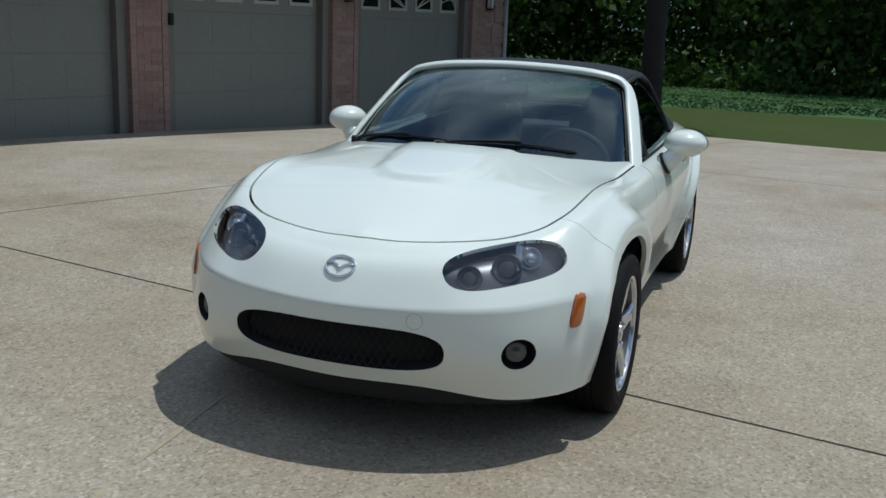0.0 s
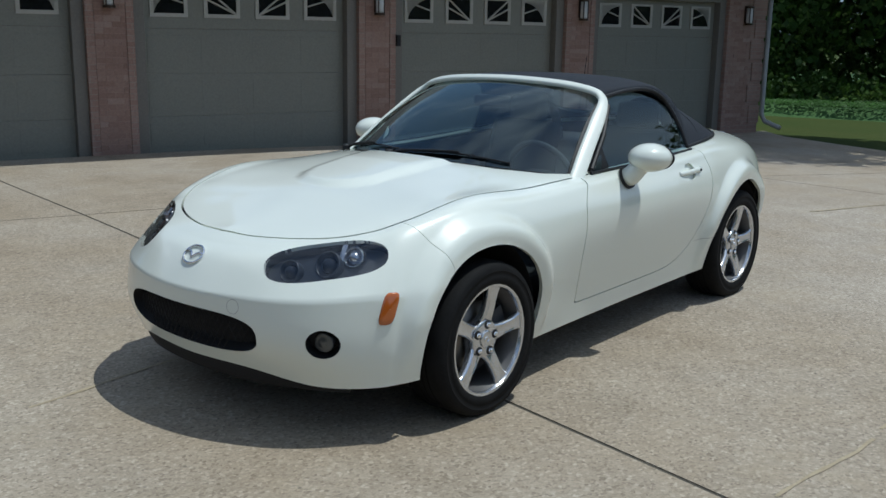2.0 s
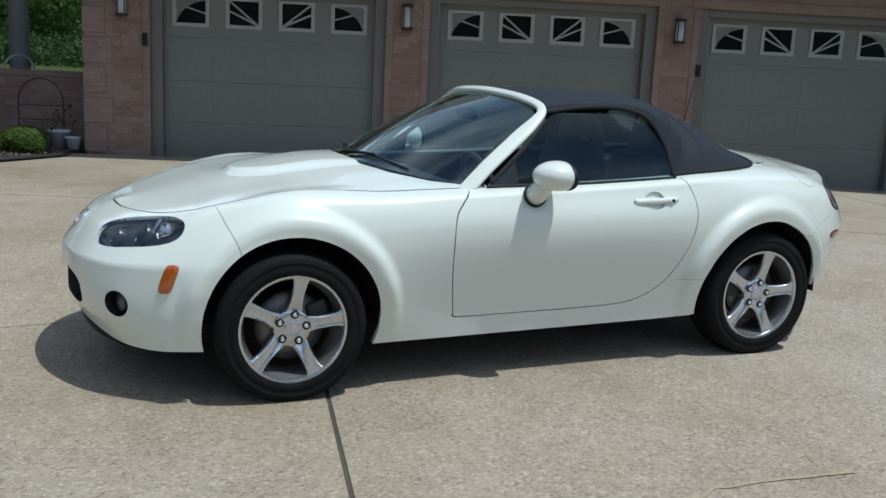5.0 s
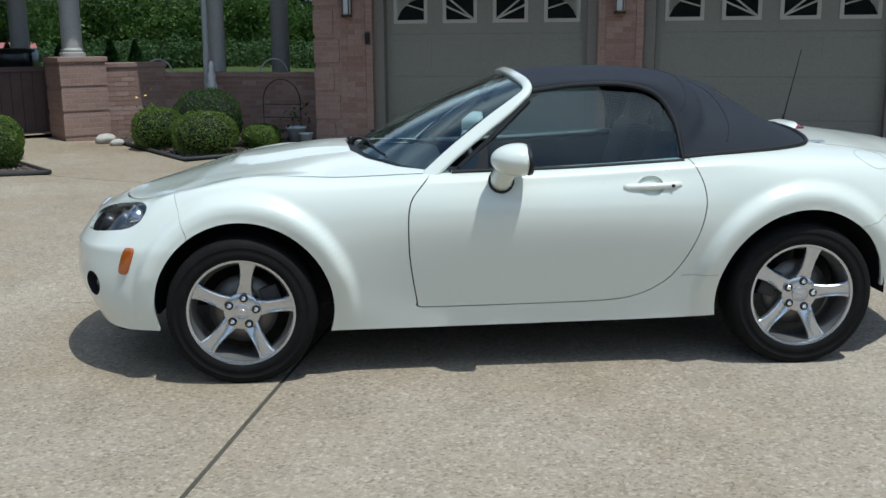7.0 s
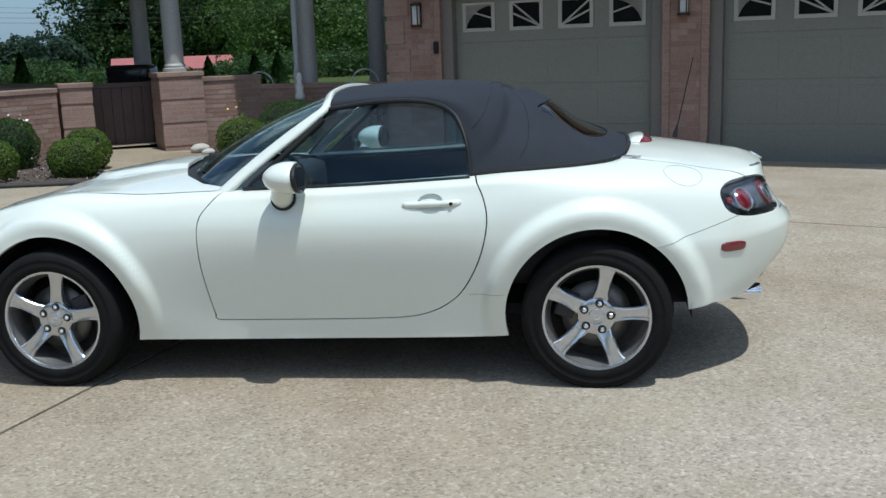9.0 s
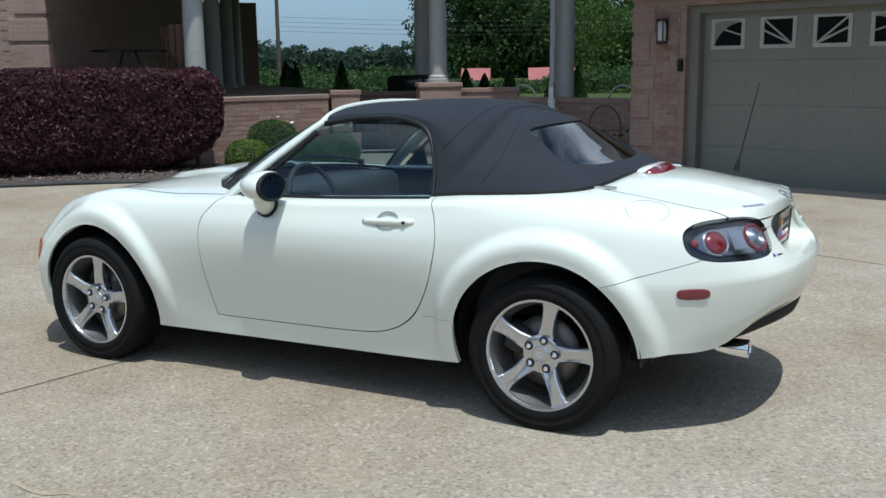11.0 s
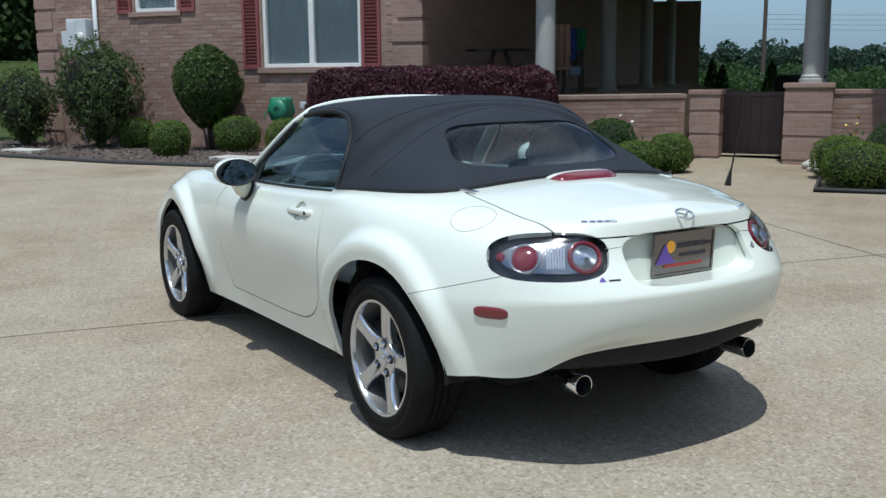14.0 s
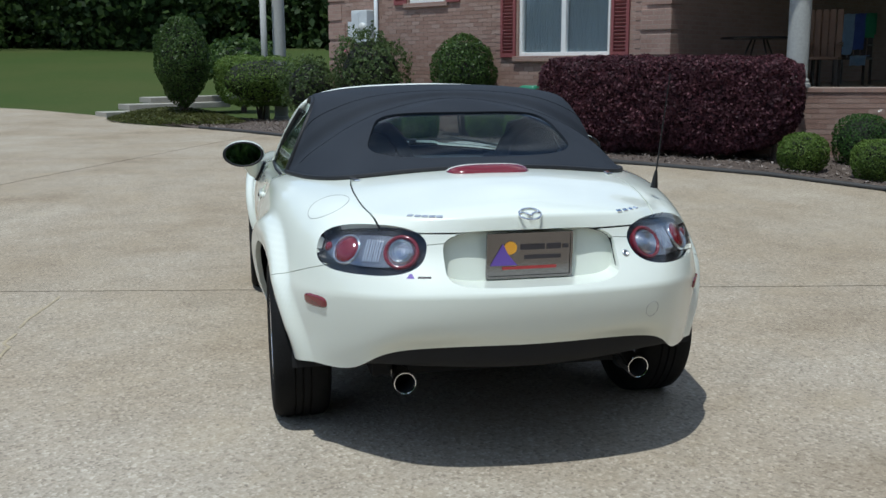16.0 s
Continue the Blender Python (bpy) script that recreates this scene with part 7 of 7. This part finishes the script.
patio_chair(8.85, -7.9, 200, wood_slat, "brown slatted wooden chair on the porch")
patio_chair(8.1, -7.5, 230, wood_slat, "brown slatted wooden chair on the porch")
patio_chair(9.75, -9.15, 222, bronze, "dark metal porch chair draped with towels")
tw = thing("towel", "striped, blue and green towels draped over a porch chair", "towel", pose(9.75, -9.15, .98, 0, 0, 222))
drape = catmull([(.275, .80), (.27, 1.08), (.235, 1.145), (.20, 1.05), (.165, .80), (.13, .56), (.02, .465), (-.20, .455), (-.275, .44), (-.285, .30)], 5)
for x0, x1, n0, n1, m_ in ((-.27, -.05, 0, 30, stripe_cloth), (-.06, .12, 0, 26, blue_cloth), (.11, .27, 0, 22, green_cloth), (.02, .26, 30, 46, stripe_cloth)):
    rows = []
    for i_, (yy, zz) in enumerate(drape[n0:n1]):
        rows.append([(x0 + (x1 - x0) * k / 8, yy - .006 * math.sin(k * 1.9 + i_ * .2), zz + .008 + .006 * math.sin(k * 1.3 + i_ * .35)) for k in range(9)])
    b = sheet(np.array(rows))
    bmesh.ops.solidify(b, geom=b.faces[:], thickness=.006)
    part("towel_cloth", b, m_, tw, "", True)
tbl = thing("patio_table", "round black metal table on the porch", "table", pose(8.55, -6.75, .98))
part("top", lathe([(0, .70), (.55, .70), (.56, .715), (.55, .73), (0, .73)], 32, "Z"), gloss_black, tbl)
for k in range(4):
    a = k * math.pi / 2
    part("leg", tube([(.12 * math.cos(a), .12 * math.sin(a), .70), (.28 * math.cos(a), .28 * math.sin(a), .35), (.40 * math.cos(a), .40 * math.sin(a), 0)], .015, 6), bronze, tbl)
gr = thing("barbecue", "black kettle barbecue on the porch", "barbecue", pose(6.3, -11.2, .10))
part("bowl", boxed(-.38, .38, -.25, .25, .78, 1.18, bevel=.10), gloss_black, gr, "", True)
for sx in (-.3, .3):
    part("leg", boxed(sx - .02, sx + .02, -.2, .2, 0, .80), bronze, gr)
for x, y, m_ in ((2.2, -10.6, white_ceramic), (4.0, -10.9, white_ceramic)):
    wc = thing("white_chair", "white arched metal garden chair behind the porch wall", "chair", pose(x, y, .1, 0, 0, 20), "white chairs")
    part("back", tube([(-.22, 0, .4)] + [(-.22 * math.cos(a), 0, .75 + .25 * math.sin(a)) for a in np.linspace(0, math.pi, 12)] + [(.22, 0, .4)], .014, 8), m_, wc)
    part("seat", boxed(-.22, .22, -.4, 0, .38, .42, bevel=.01), m_, wc)
    for sx in (-.2, .2):
        for sy in (-.38, -.02):
            part("leg", tube([(sx, sy, .4), (sx, sy, 0)], .012, 6), m_, wc)

# ---- beyond the house ----
column(17.67, -.22, lawn_z(17.6, -.2), .15, 3.4, "tall round grey column at the far corner of the house")
dp3 = thing("house_downpipe", "pale downpipe beside the far column", "downpipe", pose(17.42, .12, 0))
part("pipe", tube([(0, 0, 3.3), (0, 0, .1)], .07, 10), column_paint, dp3, "", True)
for k in range(3):
    st = part("garden_step", boxed(-1.0 + k * .3, 1.5 + k * .55, -.35, .35, .0, .14, bevel=.012, m=pose(20.3 + k * .75, 3.05 - k * .18, lawn_z(20.3, 3) + .02 + k * .14, 0, 0, -62)), step_stone)
    tagged(st, "broad grey concrete garden step up to the lawn", "step", "garden steps")
gc = thing("groundcover", "low green creeping plants at the bed end", "plants", pose(17.2, 2.1, gz(17, 2)), kind="stuff")
p = (rng.rand(14000, 3) - .5) * np.array((4.2, 2.2, .0))
keep = (np.abs(p[:, 0] / 2.1) ** 2 + np.abs(p[:, 1] / 1.1) ** 2) < 1
p = p[keep]
p[:, 2] = .04 + (.22 + .05 * rng.rand(len(p))) * (1 - (p[:, 0] / 2.1) ** 2 - (p[:, 1] / 1.1) ** 2)
p = np.stack([p[:, 0] * .83 - p[:, 1] * .56, p[:, 0] * .56 + p[:, 1] * .83, p[:, 2]], 1)
v, fc = leaves_on(p, np.tile((0., 0., 1.), (len(p), 1)), .032, .5)
leaf_mesh("leaf_mass", v, fc, moss_leaf, gc)
bush(21.9, .55, (.95, .95, .62), shrub_leaf, "loose light green shrub beyond the house corner", 5000, .06, z=lawn_z(21.9, .5), zc=1.25, bumpy=.40, taper=.5)
# small conical evergreens behind the porch
cone_leaf = leaf_mat("conifer_leaf", (0.08, 0.192, 0.04), (0.144, 0.288, 0.064))
for x, y, top in ((9.27, -19.23, 1.36), (8.84, -19.47, 1.22), (8.25, -19.77, 1.34), (7.18, -20.28, 1.42), (6.64, -20.52, 1.40), (13.12, -16.58, 1.62), (12.93, -16.74, 1.50), (12.0, -17.46, 1.60)):
    zb = lawn_z(x, y)
    t = thing("conifer", "small cone-shaped evergreen tree beyond the porch", "tree", pose(x, y, zb), "conifers")
    h = top - zb
    u = rng.rand(2600)
    a = rng.rand(2600) * 2 * math.pi
    rad = .42 * (1 - u) ** .75 * (1 - .25 * rng.rand(2600))
    p = np.stack([rad * np.cos(a), rad * np.sin(a), .05 + u * (h - .05)], 1)
    nn = np.stack([np.cos(a), np.sin(a), np.full(2600, .5)], 1)
    v, fc = leaves_on(p, nn, .032, .6)
    leaf_mesh("foliage", v, fc, cone_leaf, t)
    part("trunk", tube([(0, 0, -.1), (0, 0, h * .8)], .04, 6, taper=.015), bark, t)
# far shed with a red roof, and a utility pole with wires
red_roof = mottled("red_metal_roof", (.30, .085, .075), (.36, .115, .10), .8, .5, fine=20, strength=.1)
shed_wall = mottled("pale_blue_siding", (.30, .36, .42), (.36, .42, .48), .6, .7, fine=12, strength=.2)
for x, y, L in ((37.3, -76.7, 2.0), (31.1, -79.5, 3.6)):
    sh = thing("shed", "far shed with a red metal roof and pale blue walls", "building", pose(x, y, -.35, 0, 0, 24))
    part("wall", boxed(-L / 2, L / 2, -2.6, 2.6, 0, .70), shed_wall, sh)
    b = bmesh.new()
    vs = [b.verts.new(c) for c in ((-L / 2 - .3, -2.9, .62), (L / 2 + .3, -2.9, .62), (L / 2 + .3, 0, 1.66), (-L / 2 - .3, 0, 1.66), (L / 2 + .3, 2.9, .62), (-L / 2 - .3, 2.9, .62))]
    b.faces.new((vs[0], vs[1], vs[2], vs[3]))
    b.faces.new((vs[3], vs[2], vs[4], vs[5]))
    b.faces.new((vs[1], vs[4], vs[2]))
    b.faces.new((vs[0], vs[3], vs[5]))
    part("roof", b, red_roof, sh, "red metal roof")
    part("door", boxed(-.4, .4, 2.60, 2.64, 0, .68), white_trim, sh)
pole = thing("utility_pole", "wooden utility pole with wires behind the porch", "pole", pose(58 * math.cos(radians(308)), 58 * math.sin(radians(308)), -.3))
part("mast", tube([(0, 0, 0), (0, 0, 9)], .14, 10, taper=.10), bark, pole)
part("crossarm", boxed(-1.1, 1.1, -.06, .06, 8.2, 8.35, m=pose(0, 0, 0, 0, 0, 30)), bark, pole)
far_end = V((60 * math.cos(radians(276)), 60 * math.sin(radians(276)), 0)) - V((58 * math.cos(radians(308)), 58 * math.sin(radians(308)), 0))
for k in range(4):
    pts = [(far_end.x * j / 12, far_end.y * j / 12, 4.9 - k * .28 - 1.1 * math.sin(math.pi * j / 12) * .5 + .02 * j) for j in range(13)]
    part("wire", tube(pts, .008, 4), black_plastic, pole)
# worn sealant streaks on the slabs
seal = mottled("yellowed_sealant", (.30, .245, .155), (.40, .335, .225), 9.0, .9, fine=60, strength=.3)
def streak(pts, w, label):
    rows = []
    c = catmull([(x, y, 0) for x, y in pts], 10)
    for i, p in enumerate(c):
        d = c[min(i + 1, len(c) - 1)] - c[max(i - 1, 0)]
        n_ = np.array((-d[1], d[0], 0)) / (np.linalg.norm(d) + 1e-9)
        ww = w * (.55 + .9 * abs(noise.noise(V((p[0] * 7, p[1] * 7, 2)))) )
        o = n_ * .02 * noise.noise(V((p[0] * 5, p[1] * 5, 0)))
        rows.append([q + (0, 0, gz(q[0], q[1]) + .003) for q in (p + n_ * ww / 2 + o, p - n_ * ww / 2 + o)])
    tagged(part("sealant_streak", sheet(np.array(rows)), seal), label, "streak", kind="structure")


streak([(1.10, 1.94), (.85, 1.965), (.62, 2.01), (.40, 2.03)], .020, "yellowed sealant streak across the concrete")
streak([(.28, 2.02), (.11, 2.04), (.02, 2.0), (-.05, 2.01), (-.24, 2.01), (-.55, 2.05)], .024, "yellowed sealant streak across the concrete")
streak([(-4.30, .10), (-4.75, .26), (-5.05, .34), (-5.45, .48), (-5.95, .60)], .035, "yellowed sealant streak across the concrete")
streak([(3.2, -.43), (2.9, -.45), (2.62, -.47), (2.47, -.51)], .020, "yellowed sealant streak across the concrete")
streak([(2.32, -.52), (2.12, -.55), (1.91, -.57), (1.6, -.6)], .022, "yellowed sealant streak across the concrete")

# ---- single bricks on the nearer walls ----
def brick_piece_mat(name, random_out):
    m = mat(name, (.47, .31, .245), .86)
    src = node(m, "ShaderNodeObjectInfo" if random_out == "Random" else "ShaderNodeNewGeometry")
    c = ramp(m, src.outputs[random_out], (0.0, (.262, .162, .126)), (.45, (.30, .194, .153)), (.8, (.328, .224, .180)), (1.0, (.355, .255, .21)))
    fine = noise_of(m, 38, 4, .65, coords(m, True))
    stain = noise_of(m, .9, 5, .65, coords(m, True))
    c = mix(m, 1.0, c, ramp(m, fine, (.3, (.84, .84, .84)), (.7, (1.1, 1.1, 1.1))), "MULTIPLY")
    c = mix(m, 1.0, c, ramp(m, stain, (.3, (.86, .84, .83)), (.7, (1.06, 1.05, 1.05))), "MULTIPLY")
    link(m, c, bsdf(m).inputs["Base Color"])
    bump(m, fine, .4, .002)
    return m


brick_piece = brick_piece_mat("single_brick", "Random")
brick_rest = brick_piece_mat("joined_brick", "Random Per Island")
brick_meshes = {}
brick_rng = random.Random(5)
BW, BH, BJ = .203, .0677, .008


def brick_mesh(w):
    w = round(w, 2)
    if w not in brick_meshes:
        b = boxed(-w / 2, w / 2, -.008, .005, -(BH - BJ) / 2, (BH - BJ) / 2)
        me = bpy.data.meshes.new("brick")
        b.to_mesh(me)
        b.free()
        me.materials.append(brick_piece)
        brick_meshes[w] = me
    return brick_meshes[w]


def lay(x0, x1, z0, z1, holes=()):
    """Places and widths of the bricks of one face in running bond."""
    out = []
    n = int((z1 - z0) / BH + 1e-6)
    for r in range(n):
        z = z0 + (r + .5) * BH
        x = x0 - (BW / 2 if r % 2 else 0)
        while x < x1 - .02:
            a, b = max(x, x0), min(x + BW - BJ, x1)
            x += BW
            if b - a < .03 or any(a < h[1] and b > h[0] and z + BH / 2 > h[2] and z - BH / 2 < h[3] for h in holes):
                continue
            out.append(((a + b) / 2, z, b - a))
    return out


def brick_face(parent, y, side, bricks, whole):
    """Single bricks where whole(x, z) holds, the rest joined into one mesh."""
    rest = bmesh.new()
    for x, z, w in bricks:
        yy = y + side * brick_rng.uniform(-.001, .0015)
        if whole(x, z):
            ob = new("brick", brick_mesh(w))
            ob.parent = parent
            ob.matrix_basis = Matrix.Translation((x, yy, z)) @ Matrix.Diagonal((1, side, 1, 1))
        else:
            box(rest, x - w / 2, x + w / 2, yy - .006, yy + .006, z - (BH - BJ) / 2, z + (BH - BJ) / 2)
    if len(rest.verts):
        part("brickwork", rest, brick_rest, parent, "pink brickwork", kind="stuff")
    else:
        rest.free()


# garage piers between the proud edges
gb = []
for a0, a1 in ((.36, .70), (3.82, 4.17), (7.32, 7.68), (10.84, 11.20), (14.36, 14.85)):
    gb += lay(a0, a1, -.05, 2.10)
brick_face(garage, .0, 1, gb, lambda x, z: x > 1 or z < 1.3)
# low porch walls
for w_, L_, th_, z1_, side_ in WALL_RUNS:
    brick_face(w_, side_ * th_ / 2, side_, lay(0, L_, .0, z1_ - .07), lambda x, z: True)
# house wall, free of the windows, shutters and quoins
hb_ = lay(.50, 7.22, .0, 3.38, ((WX0 - .38, WX1 + .38, WZ0 - .1, WZ1 + .02), (4.12, 5.86, 2.32, 3.24)))
brick_face(house, .0, 1, hb_, lambda x, z: 3.26 < x < 5.0 and 1.0 < z < 3.0)
